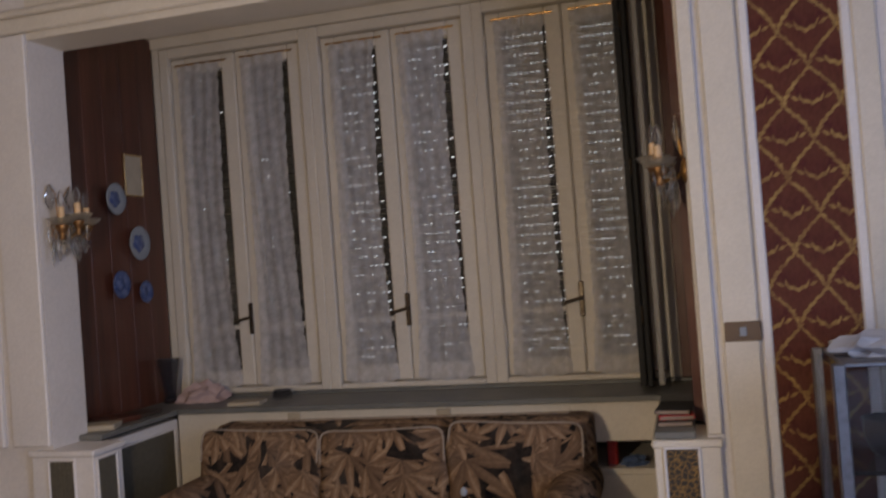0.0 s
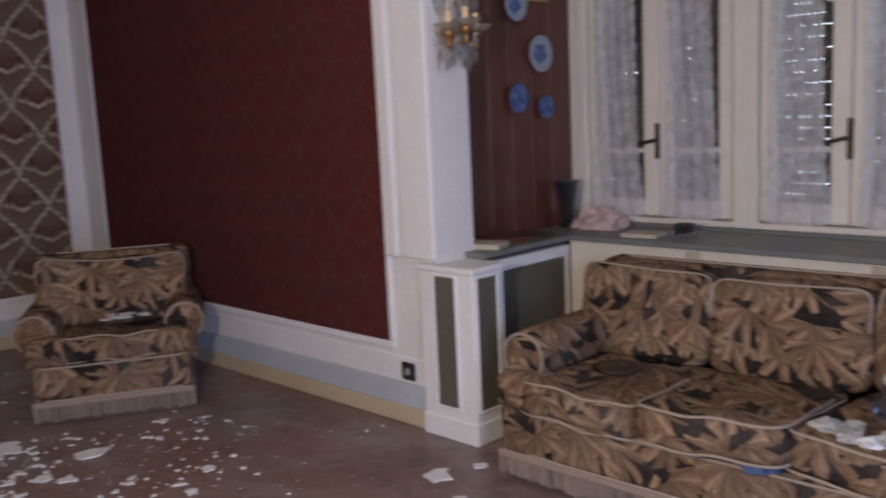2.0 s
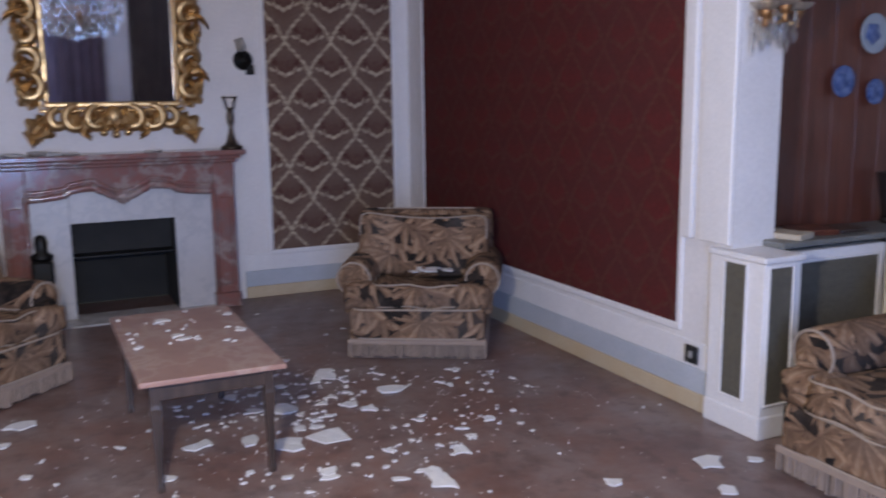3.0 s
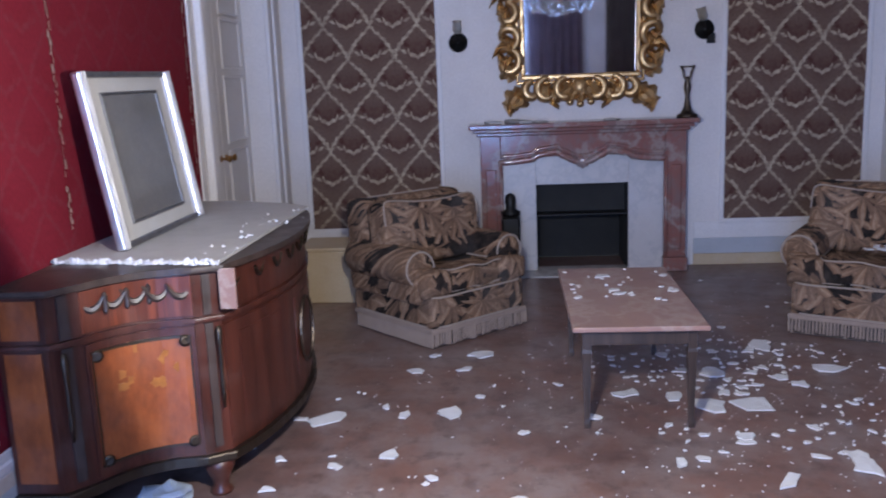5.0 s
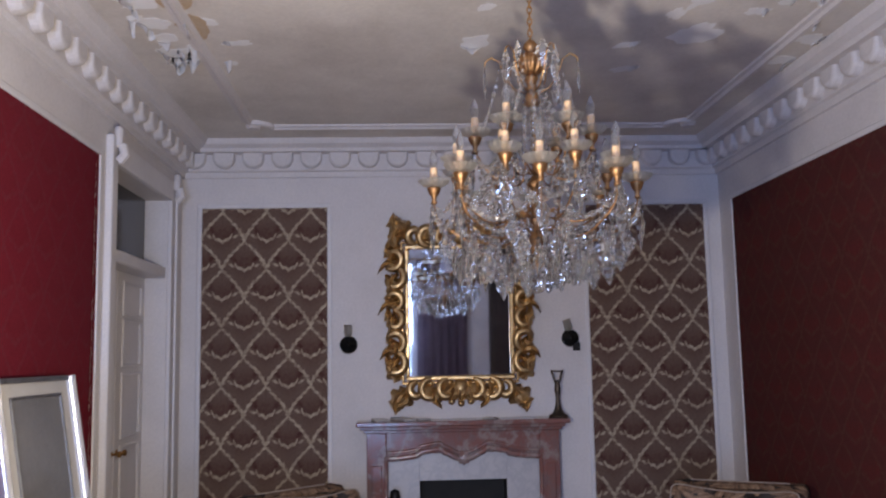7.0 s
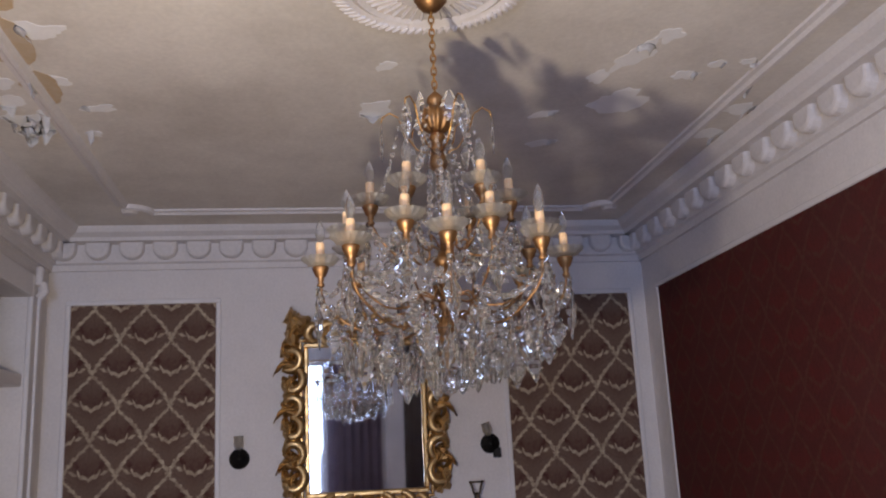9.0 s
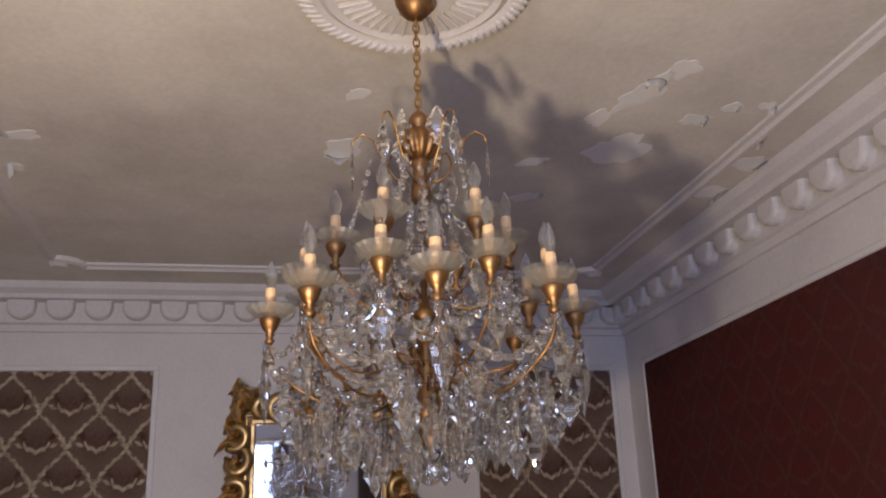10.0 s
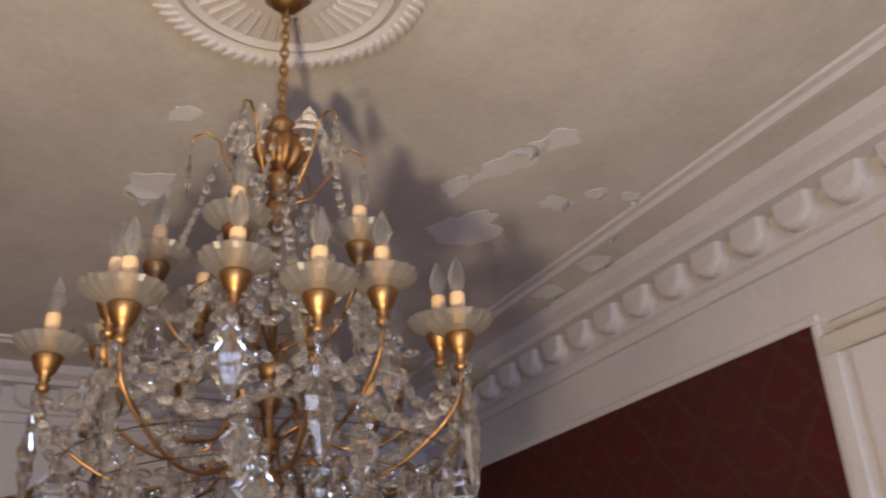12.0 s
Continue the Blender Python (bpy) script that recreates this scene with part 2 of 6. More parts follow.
M["greyblue"] = painted("grey_blue_skirting", (0.47, 0.49, 0.53), 0.6, 0.35, 3, 0.15)
CLOTH = ((0.175, 0.115, 0.085), (0.58, 0.48, 0.34), (0.085, 0.032, 0.025))
M["damask_w"] = damask("brown_damask", 1, *CLOTH, start=(-2.357, 1.828 + 0.009))
M["damask_w2"] = damask("brown_damask_north", 1, *CLOTH, start=(0.696, 1.384))
M["damask_n"] = damask("gold_damask", 0, (0.13, 0.045, 0.03), (0.42, 0.27, 0.10), (0.10, 0.028, 0.026), (0.19, 0.26))
M["red_n"] = damask("red_damask_north", 0, (0.088, 0.022, 0.019), (0.098, 0.040, 0.026), (0.112, 0.018, 0.017), (0.3, 0.42), fade=0.35)
M["red_s"] = damask("red_damask_south", 0, (0.180, 0.012, 0.024), (0.172, 0.024, 0.035), (0.165, 0.010, 0.020), (0.3, 0.42), fade=0.25)
M["floral"] = floral("floral_cloth")
M["piping"] = painted("beige_piping", (0.33, 0.265, 0.21), 0.9, 0.3, 12, 0.2)
M["fringe"] = painted("tan_fringe", (0.31, 0.235, 0.185), 0.95, 0.4, 16, 0.4)
M["rosewood"] = wood("brown_panelling", (0.05, 0.014, 0.008), (0.13, 0.042, 0.024), 0.35)
M["mahogany"] = wood("mahogany", (0.03, 0.009, 0.006), (0.092, 0.026, 0.015), 0.3)
M["inlay"] = wood("amber_inlay", (0.17, 0.042, 0.012), (0.35, 0.10, 0.025), 0.3, (1, 1, 0.5), 9)
M["darkwood"] = wood("dark_wood", (0.02, 0.014, 0.011), (0.07, 0.045, 0.035), 0.4)
M["slate"] = painted("grey_slate", (0.13, 0.135, 0.13), 0.45, 0.5, 5, 0.2, (0.25, 0.24, 0.22))
M["marble"] = marble("red_marble", (0.235, 0.105, 0.088), (0.30, 0.24, 0.22), (0.185, 0.15, 0.14), 0.14, 3.2)
M["marble_white"] = marble("white_marble", (0.52, 0.50, 0.50), (0.44, 0.43, 0.44), (0.48, 0.46, 0.46), 0.35)
M["marble_top"] = marble("rose_marble", (0.27, 0.165, 0.135), (0.33, 0.245, 0.21), (0.225, 0.135, 0.115), 0.35)
M["marble_grey"] = marble("grey_marble", (0.42, 0.40, 0.38), (0.56, 0.54, 0.52), (0.34, 0.32, 0.31), 0.4)
M["soot"] = painted("soot", (0.02, 0.02, 0.02), 0.9, 0.4, 5, 0.4, (0.05, 0.045, 0.04))
M["gold"] = metal("gilding", (0.60, 0.42, 0.20), 0.36, 0.7, (0.22, 0.125, 0.055))
M["giltdark"] = metal("dull_gilding", (0.35, 0.195, 0.085), 0.44, 0.65, (0.12, 0.06, 0.03))
M["brass"] = metal("old_brass", (0.46, 0.26, 0.09), 0.35, 0.5)
M["iron"] = metal("black_iron", (0.03, 0.03, 0.03), 0.5, 0.3, (0.08, 0.06, 0.05))
M["bronze"] = metal("dark_bronze", (0.10, 0.08, 0.06), 0.4, 0.4)
M["silver"] = metal("silver_frame", (0.74, 0.73, 0.75), 0.34, 0.05, (0.4, 0.4, 0.4))
M["wax"] = painted("candle_sleeve", (0.72, 0.49, 0.28), 0.5, 0.25, 20, 0.1)
M["porcelain"] = painted("porcelain", (0.30, 0.33, 0.37), 0.15, 0.2, 20, 0.02)
M["blue"] = painted("blue_glaze", (0.035, 0.065, 0.20), 0.15, 0.4, 30, 0.02, (0.35, 0.42, 0.6))
M["paper"] = painted("old_paper", (0.48, 0.41, 0.31), 0.8, 0.4, 12, 0.1)
M["black"] = painted("black_plastic", (0.012, 0.012, 0.012), 0.7, 0.2, 10, 0.05)
M["redplastic"] = painted("red_plastic", (0.45, 0.03, 0.03), 0.4, 0.2, 10, 0.05)
M["bluecloth"] = painted("blue_cloth", (0.07, 0.11, 0.22), 0.9, 0.3, 20, 0.2)
M["cane"] = painted("grille_cloth", (0.13, 0.115, 0.085), 0.7, 0.5, 40, 0.5, (0.05, 0.045, 0.035))
M["flake"] = painted("plaster_flake", (0.70, 0.69, 0.70), 0.9, 0.25, 20, 0.3)
M["shutter"] = painted("roller_shutter", (0.05, 0.045, 0.04), 0.6, 0.3, 10, 0.1)
M["pinkstuff"] = painted("pink_crumpled_cloth", (0.55, 0.40, 0.38), 0.9, 0.4, 20, 0.3)
M["beige_back"] = painted("mount_board", (0.55, 0.53, 0.50), 0.7, 0.2, 6, 0.05)
n = Nodes("gold_mesh")
M["inlay_mesh"] = n.done(n.mix(n.ramp(n.voronoi(48, "DISTANCE_TO_EDGE")["Distance"], [(0.03, 1.0), (0.12, 0.0)]), (0.035, 0.026, 0.018), n.mix(n.noise(5), (0.10, 0.06, 0.025), (0.36, 0.20, 0.05))), 0.5, 0, n.noise(40), 0.4, 0.004)
M["dustboard"] = painted("dusty_board", (0.46, 0.44, 0.42), 0.9, 0.4, 9, 0.3, (0.30, 0.28, 0.26))
M["silver_dark"] = metal("dull_steel", (0.30, 0.30, 0.31), 0.45, 0.3)
M["print_grey"] = painted("dim_print", (0.14, 0.135, 0.13), 0.12, 0.5, 3, 0.02, (0.25, 0.24, 0.23))
M["bluepaper"] = painted("blue_white_paper", (0.55, 0.62, 0.74), 0.8, 0.3, 12, 0.1)
M["peel"] = painted("flaking_plaster", (0.62, 0.55, 0.47), 0.9, 0.55, 9, 0.4, (0.40, 0.26, 0.17))
M["brassplate"] = painted("old_brass_plate", (0.15, 0.095, 0.055), 0.4, 0.3, 12, 0.05)
M["greyplastic"] = painted("grey_plastic", (0.35, 0.34, 0.33), 0.5, 0.2, 10, 0.05)
M["mauve"] = painted("mauve_cloth", (0.26, 0.19, 0.23), 0.9, 0.3, 8, 0.2)
M["black_glass"] = painted("dark_transom_glass", (0.03, 0.03, 0.028), 0.12, 0.3, 4, 0.02)
M["ochre_stain"] = painted("ochre_stain", (0.50, 0.36, 0.20), 0.9, 0.7, 6, 0.3, (0.60, 0.52, 0.44))
M["inlay_dark"] = wood("striped_mahogany", (0.045, 0.010, 0.007), (0.20, 0.05, 0.019), 0.3, (1, 1, 0.03), 30)
M["flower"] = painted("flower_marquetry", (0.40, 0.16, 0.035), 0.3, 0.9, 22, 0.02, (0.16, 0.05, 0.015))

n = Nodes("floor_boards")
p = n.split(n.coord)
stain = n.ramp(n.noise(1.1, 6, 0.65), [(0.3, 0.0), (0.75, 1.0)])
grain = n.noise(30, 4, 0.6)
c = n.mix(stain, (0.105, 0.068, 0.062), (0.235, 0.125, 0.092))
c = n.mix(n.math("MULTIPLY", n.ramp(n.noise(2.6, 7, 0.7), [(0.42, 0.0), (0.62, 1.0)]), 0.6), c, (0.25, 0.21, 0.20))
c = n.mix(n.math("MULTIPLY", n.ramp(n.noise(9, 6, 0.7), [(0.50, 0.0), (0.66, 1.0)]), 0.6), c, (0.07, 0.042, 0.038))
oi = n.tree.nodes.new("ShaderNodeObjectInfo").outputs["Random"]
c = n.mix(0.4, c, n.ramp(n.math("ADD", n.math("MULTIPLY", oi, 0.6), n.math("MULTIPLY", n.island(), 0.4)), [(0.0, 0.65), (1.0, 1.0)]), "MULTIPLY")
M["floor"] = n.done(c, n.math("ADD", 0.12, n.math("MULTIPLY", n.noise(3, 6, 0.7), 0.5)), 0, grain, 0.1, 0.003)


def glassy(name, colour=(1, 1, 1), rough=0.0, ior=1.5):
    n = Nodes(name)
    return n.done(colour, rough, 0, transmission_weight=1.0, ior=ior)


n = Nodes("dusty_crystal")
M["crystal"] = n.done((0.84, 0.83, 0.81), n.math("ADD", 0.015, n.math("MULTIPLY", n.noise(60, 3), 0.07)), 0, transmission_weight=0.97, ior=1.47)
n = Nodes("dusty_beads")
M["beads"] = n.done((0.86, 0.85, 0.83), 0.03, 0, transmission_weight=0.955, ior=1.5)
n = Nodes("dusty_frosted_glass")
M["frost"] = n.done((0.78, 0.75, 0.68), 0.3, 0, transmission_weight=0.92, ior=1.25)
n = Nodes("bulb_glass")
M["bulbglass"] = n.done((0.95, 0.95, 0.94), 0.04, 0, transmission_weight=0.96, ior=1.16)
M["glass"] = glassy("window_glass", (0.98, 0.99, 0.98), 0.0, 1.45)
M["smoke"] = glassy("grey_glass", (0.5, 0.5, 0.52), 0.05, 1.45)
n = Nodes("mirror_silver")
M["mirror"] = n.done(n.ramp(n.noise(6, 5), [(0.3, 0.72), (0.7, 0.84)]), 0.03, 1.0)
n = Nodes("lace")
tr = n.tree.nodes.new("ShaderNodeBsdfTransparent")
di = n.tree.nodes.new("ShaderNodeBsdfDiffuse")
tl = n.tree.nodes.new("ShaderNodeBsdfTranslucent")
di.inputs[0].default_value = (0.72, 0.70, 0.70, 1)
tl.inputs[0].default_value = (0.7, 0.7, 0.72, 1)
ms = [n.tree.nodes.new("ShaderNodeMixShader") for i in range(2)]
n.put(0.3, ms[0].inputs[0])
n.put(di.outputs[0], ms[0].inputs[1])
n.put(tl.outputs[0], ms[0].inputs[2])
lace = n.ramp(n.noise(22, 3, 0.6), [(0.35, 0.50), (0.65, 0.72)])
n.put(lace, ms[1].inputs[0])
n.put(tr.outputs[0], ms[1].inputs[1])
n.put(ms[0].outputs[0], ms[1].inputs[2])
n.put(ms[1].outputs[0], n.tree.nodes["Material Output"].inputs[0])
M["lace"] = n.mat
n = Nodes("daylight_slit")
M["slit"] = n.done((0.8, 0.85, 0.9), 0.5, 0, emission_color=(0.75, 0.85, 1.0), emission_strength=3.8)

# ---- builders ----


def part(name, bm, material, parent=None, label="", smooth=False):
    mesh = bpy.data.meshes.new(name)
    if bm.faces:
        bmesh.ops.recalc_face_normals(bm, faces=bm.faces)
    if smooth:
        for f in bm.faces:
            f.smooth = True
    bm.to_mesh(mesh)
    bm.free()
    mesh.materials.append(M[material])
    ob = new(name, mesh)
    ob.parent = parent
    return tagged(ob, label) if label else ob


def thing(name, m, label, category, group="", kind=""):
    ob = new(name)
    ob.empty_display_size = 0.1
    ob.matrix_world = m
    return tagged(ob, label, category, group, kind)


def box(x0, x1, y0, y1, z0, z1, bevel=0.0, bm=None, seg=1):
    """A box, bevelled on its own, added to bm."""
    one = bmesh.new()
    bmesh.ops.create_cube(one, size=1.0)
    for v in one.verts:
        v.co = Vector(((x0 + x1) / 2 + v.co.x * (x1 - x0), (y0 + y1) / 2 + v.co.y * (y1 - y0), (z0 + z1) / 2 + v.co.z * (z1 - z0)))
    if bevel:
        bmesh.ops.bevel(one, geom=one.edges[:], offset=bevel, segments=seg, affect="EDGES", profile=0.5)
    return merge(bm, one)


def merge(bm, one, m=None):
    if m is not None:
        one.transform(m)
    if bm is None:
        return one
    mesh = bpy.data.meshes.new("tmp")
    one.to_mesh(mesh)
    one.free()
    bm.from_mesh(mesh)
    bpy.data.meshes.remove(mesh)
    return bm


def lathe(profile, seg=16, bm=None, m=None, flute=0, depth=0.0):
    """Turns (radius, z) rows round z."""
    one = bmesh.new()
    rings = []
    for r, z in profile:
        ring = []
        for i in range(seg):
            a = 2 * math.pi * i / seg
            rr = r * (1 + depth * math.cos(flute * a)) if flute else r
            ring.append(one.verts.new((rr * math.cos(a), rr * math.sin(a), z)))
        rings.append(ring)
    for a, b in zip(rings, rings[1:]):
        for i in range(seg):
            one.faces.new((a[i], a[(i + 1) % seg], b[(i + 1) % seg], b[i]))
    for ring, flip in ((rings[0], True), (rings[-1], False)):
        one.faces.new(ring[::-1] if flip else ring)
    bmesh.ops.remove_doubles(one, verts=one.verts, dist=1e-5)
    return merge(bm, one, m)


def tube(points, radius, seg=6, bm=None, taper=None):
    """A round bar along points."""
    one = bmesh.new()
    pts = [Vector(p) for p in points]
    rings = []
    side = None
    for i, p in enumerate(pts):
        d = (pts[min(i + 1, len(pts) - 1)] - pts[max(i - 1, 0)]).normalized()
        if side is None:
            side = d.orthogonal().normalized()
        side = (side - d * side.dot(d)).normalized()
        up = d.cross(side)
        r = radius if taper is None else radius * taper(i / (len(pts) - 1))
        rings.append([one.verts.new(p + (side * math.cos(2 * math.pi * k / seg) + up * math.sin(2 * math.pi * k / seg)) * r) for k in range(seg)])
    for a, b in zip(rings, rings[1:]):
        for k in range(seg):
            one.faces.new((a[k], a[(k + 1) % seg], b[(k + 1) % seg], b[k]))
    one.faces.new(rings[0][::-1])
    one.faces.new(rings[-1])
    return merge(bm, one)


def prism(outline, z0, z1, bevel=0.0, bm=None, seg=2):
    """Outline of (x, y) pulled up from z0 to z1."""
    one = bmesh.new()
    low = [one.verts.new((x, y, z0)) for x, y in outline]
    top = [one.verts.new((x, y, z1)) for x, y in outline]
    one.faces.new(low[::-1])
    one.faces.new(top)
    k = len(low)
    for i in range(k):
        one.faces.new((low[i], low[(i + 1) % k], top[(i + 1) % k], top[i]))
    if bevel:
        es = [e for e in one.edges if abs(e.verts[0].co.z - e.verts[1].co.z) < 1e-6]
        bmesh.ops.bevel(one, geom=es, offset=bevel, segments=seg, affect="EDGES", profile=0.5)
    return merge(bm, one)


def sweep(profile, length, bm=None, m=None):
    """A moulding: the profile (y, z) pulled along x from 0 to length."""
    one = bmesh.new()
    a = [one.verts.new((0, y, z)) for y, z in profile]
    b = [one.verts.new((length, y, z)) for y, z in profile]
    k = len(a)
    for i in range(k):
        one.faces.new((a[i], a[(i + 1) % k], b[(i + 1) % k], b[i]))
    one.faces.new(a[::-1])
    one.faces.new(b)
    return merge(bm, one, m)


def ring_frame(u0, u1, v0, v1, w, depth, to3, bm=None, bevel=0.006):
    """A flat picture-frame moulding round u0..u1, v0..v1; to3 puts (u, v, d) in the room."""
    one = bm if bm is not None else bmesh.new()
    for a0, a1, b0, b1 in ((u0 - w, u1 + w, v1, v1 + w), (u0 - w, u1 + w, v0 - w, v0), (u0 - w, u0, v0, v1), (u1, u1 + w, v0, v1)):
        piece = box(a0, a1, b0, b1, 0, depth, bevel)
        for v in piece.verts:
            v.co = Vector(to3(*v.co))
        merge(one, piece)
    return one

# ---- structure ----
WEST, NORTH, SOUTH, EAST, TOP = 0.0, 1.485, -2.85, 8.6, 3.30
BAY0, BAY1, BAYTOP, GLASS_Y, SILL = 3.505, 6.307, 2.62, 2.80, 0.80


def setting(name, bm, material, label, category="wall"):
    return tagged(part(name, bm, material), label, category, kind="structure")


# floor slab under the boards
floor = setting("floor", box(-0.4, EAST + 0.4, -3.6, 3.3, -0.12, 0.0), "floor", "worn brown wooden floor strewn with fallen plaster", "floor")

# west wall, with the firebox left open
bm = box(-0.3, WEST, SOUTH, -1.0, 0, 3.45)
box(-0.3, WEST, -0.333, NORTH, 0, 3.45, bm=bm)
box(-0.3, WEST, -1.0, -0.333, 0.66, 3.45, bm=bm)
wall_west = setting("wall_west", bm, "plaster", "white plaster chimney wall with brown damask panels")
# north wall either side of the bay, and the head over it
bm = box(-0.3, BAY0, NORTH, NORTH + 0.24, 0, 3.45)
wall_north_a = setting("wall_north_1", bm, "plaster", "white plaster wall with a large red damask panel")
bm = box(BAY1, EAST + 0.3, NORTH, NORTH + 0.24, 0, 3.45)
wall_north_b = setting("wall_north_2", bm, "plaster", "cream plaster pier with gold damask panel")
bm = box(BAY0, BAY1, NORTH, NORTH + 0.24, BAYTOP, 3.45)
setting("wall_north_3", bm, "trim", "cream plaster head over the window bay")
# bay walls
setting("wall_bay_west", box(2.9, 3.30, NORTH + 0.24, 3.1, 0, 3.1), "plaster", "bay side wall behind brown panelling")
setting("wall_bay_east", box(6.30, 6.7, NORTH + 0.24, 3.1, 0, 3.1), "plaster", "bay side wall behind brown panelling")
bm = box(2.9, 6.7, 2.96, 3.25, 0, 0.80)
box(2.9, 6.7, 2.96, 3.25, 2.84, 3.1, bm=bm)
setting("wall_bay_back", bm, "plaster", "plain wall under and over the bay windows")
setting("ceiling_bay", box(2.9, 6.7, NORTH + 0.24, 3.25, 2.92, 3.1), "trim", "cream painted bay ceiling", "ceiling")
# south wall with the doorway in its west end
D0, D1, DH = 0.42, 1.70, 2.78
bm = box(-0.3, D0, SOUTH - 0.25, SOUTH, 0, 3.45)
box(D1, EAST + 0.3, SOUTH - 0.25, SOUTH, 0, 3.45, bm=bm)
box(D0, D1, SOUTH - 0.25, SOUTH, DH, 3.45, bm=bm)
wall_south = setting("wall_south", bm, "plaster", "white plaster wall with a crimson damask panel")
setting("wall_behind_door", box(-0.3, 2.2, -3.6, -3.45, 0, 3.45), "plaster", "plain dim wall behind the doorway")
# east wall with its tall window
W0, W1 = -2.35, -0.90
bm = box(EAST, EAST + 0.3, SOUTH, W0, 0, 3.45)
box(EAST, EAST + 0.3, W1, NORTH, 0, 3.45, bm=bm)
box(EAST, EAST + 0.3, W0, W1, 0, 0.35, bm=bm)
box(EAST, EAST + 0.3, W0, W1, 2.65, 3.45, bm=bm)
wall_east = setting("wall_east", bm, "plaster", "plain wall with a tall daylit window")
ceiling = box(-0.3, EAST + 0.3, SOUTH - 0.3, NORTH + 0.2, TOP, TOP + 0.15)

# cornice: bed mould, blocks and crown on all four sides, one mesh with the ceiling border
CORN = [(0, 3.03), (0.025, 3.03), (0.035, 3.07), (0.06, 3.08), (0.06, 3.21), (0.17, 3.21), (0.18, 3.235), (0.225, 3.26), (0.24, 3.285), (0.25, TOP + 0.01), (0, TOP + 0.01)]
SIDES = [(pose(0, NORTH, 0, 0, 0, -90), NORTH - SOUTH, "west"), (pose(EAST, NORTH, 0, 0, 0, 180), EAST, "north"),
         (pose(0, SOUTH, 0), EAST, "south"), (pose(EAST, SOUTH, 0, 0, 0, 90), NORTH - SOUTH, "east")]
rnd = random.Random(4)
for m, length, side in SIDES:
    bm = sweep(CORN, length, m=m)
    cornice = setting("cornice_" + side, bm, "plaster", "white moulded plaster cornice with rounded blocks", "cornice")
    k = int(length / 0.225)
    shape = bmesh.new()
    out = [(-0.086, 0.0), (-0.086, -0.045)] + [(-0.086 * math.cos(t), -0.045 - 0.075 * math.sin(t)) for t in np.linspace(0.25, math.pi - 0.25, 9)] + [(0.086, -0.045), (0.086, 0.0)]
    rings = [[shape.verts.new((x * f, y, 3.212 + z * g)) for x, z in out] for f, g, y in ((1.0, 1.0, 0.055), (1.0, 0.97, 0.10), (0.93, 0.88, 0.116), (0.80, 0.72, 0.122))]
    for r0, r1 in zip(rings, rings[1:]):
        for i in range(len(out) - 1):
            shape.faces.new((r0[i], r0[i + 1], r1[i + 1], r1[i]))
    shape.faces.new(rings[-1])
    first = part("modillion", shape, "plaster", cornice)
    for i in range(k):
        x = (i + 0.5) * length / k
        ob = first if i == 0 else new("modillion", first.data)
        ob.parent = cornice
        ob.matrix_world = m @ pose(x, 0, 0) @ Matrix.Diagonal((0.98, 1, 1, 1))

# border moulding on the ceiling field, with notched corners
BX0, BX1, BY0, BY1 = 0.60, EAST - 0.6, -2.21, 1.03
prof = [(-0.045, TOP + 0.005), (-0.04, TOP - 0.012), (-0.015, TOP - 0.016), (0.0, TOP - 0.03), (0.02, TOP - 0.03), (0.03, TOP - 0.012), (0.045, TOP + 0.005)]
bm = sweep(prof, BX1 - BX0 - 0.3, m=pose(BX0 + 0.15, BY0, 0))
sweep(prof, BX1 - BX0 - 0.3, bm, pose(BX0 + 0.15, BY1, 0))
sweep(prof, BY1 - BY0 - 0.3, bm, pose(BX0, BY0 + 0.15, 0, 0, 0, 90))
sweep(prof, BY1 - BY0 - 0.3, bm, pose(BX1, BY0 + 0.15, 0, 0, 0, 90))
for cx, cy, a0 in ((BX0, BY0, 0), (BX1, BY0, 90), (BX1, BY1, 180), (BX0, BY1, 270)):
    tube([(cx + 0.15 * math.cos(radians(a0 + i * 9)), cy + 0.15 * math.sin(radians(a0 + i * 9)), TOP - 0.005) for i in range(11)], 0.028, 8, bm)
    lathe([(0.001, TOP - 0.03), (0.045, TOP - 0.028), (0.06, TOP)], 12, bm, pose(cx + 0.02, cy + 0.02, 0))
setting("ceiling_border", bm, "plaster", "raised plaster border moulding on the ceiling", "trim")
setting("ceiling", ceiling, "ceiling", "stained grey-beige plaster ceiling with peeling paint", "ceiling")

# ceiling rose
RX, RY = 3.56, -0.59
rose = thing("ceiling_rose", pose(RX, RY, TOP), "round white plaster ceiling rose with ribbed rings", "ceiling rose")
bm = lathe([(0.36, 0.0), (0.355, -0.022), (0.325, -0.03), (0.30, -0.014), (0.275, -0.03), (0.255, -0.018), (0.13, -0.022), (0.12, -0.045), (0.06, -0.05), (0.001, -0.05)], 48)
part("rose_disc", bm, "plaster", rose, smooth=False)
leaf = bmesh.new()
lathe([(0.001, -0.02), (0.012, -0.012), (0.016, 0.0), (0.012, 0.012), (0.001, 0.02)], 6, leaf)
for v in leaf.verts:
    v.co = Vector((v.co.z * 1.3, v.co.x * 0.8 + v.co.z * 0.5, v.co.y * 0.6))
first = part("rose_leaf", leaf, "plaster", rose)
for i in range(72):
    a = 2 * math.pi * i / 72
    ob = first if i == 0 else new("rose_leaf", first.data)
    ob.parent = rose
    ob.matrix_basis = pose(0.335 * math.cos(a), 0.335 * math.sin(a), -0.028, 0, 0, math.degrees(a))
rib = box(0.145, 0.245, -0.005, 0.005, -0.032, -0.015, 0.003)
first = part("rose_rib", rib, "plaster", rose)
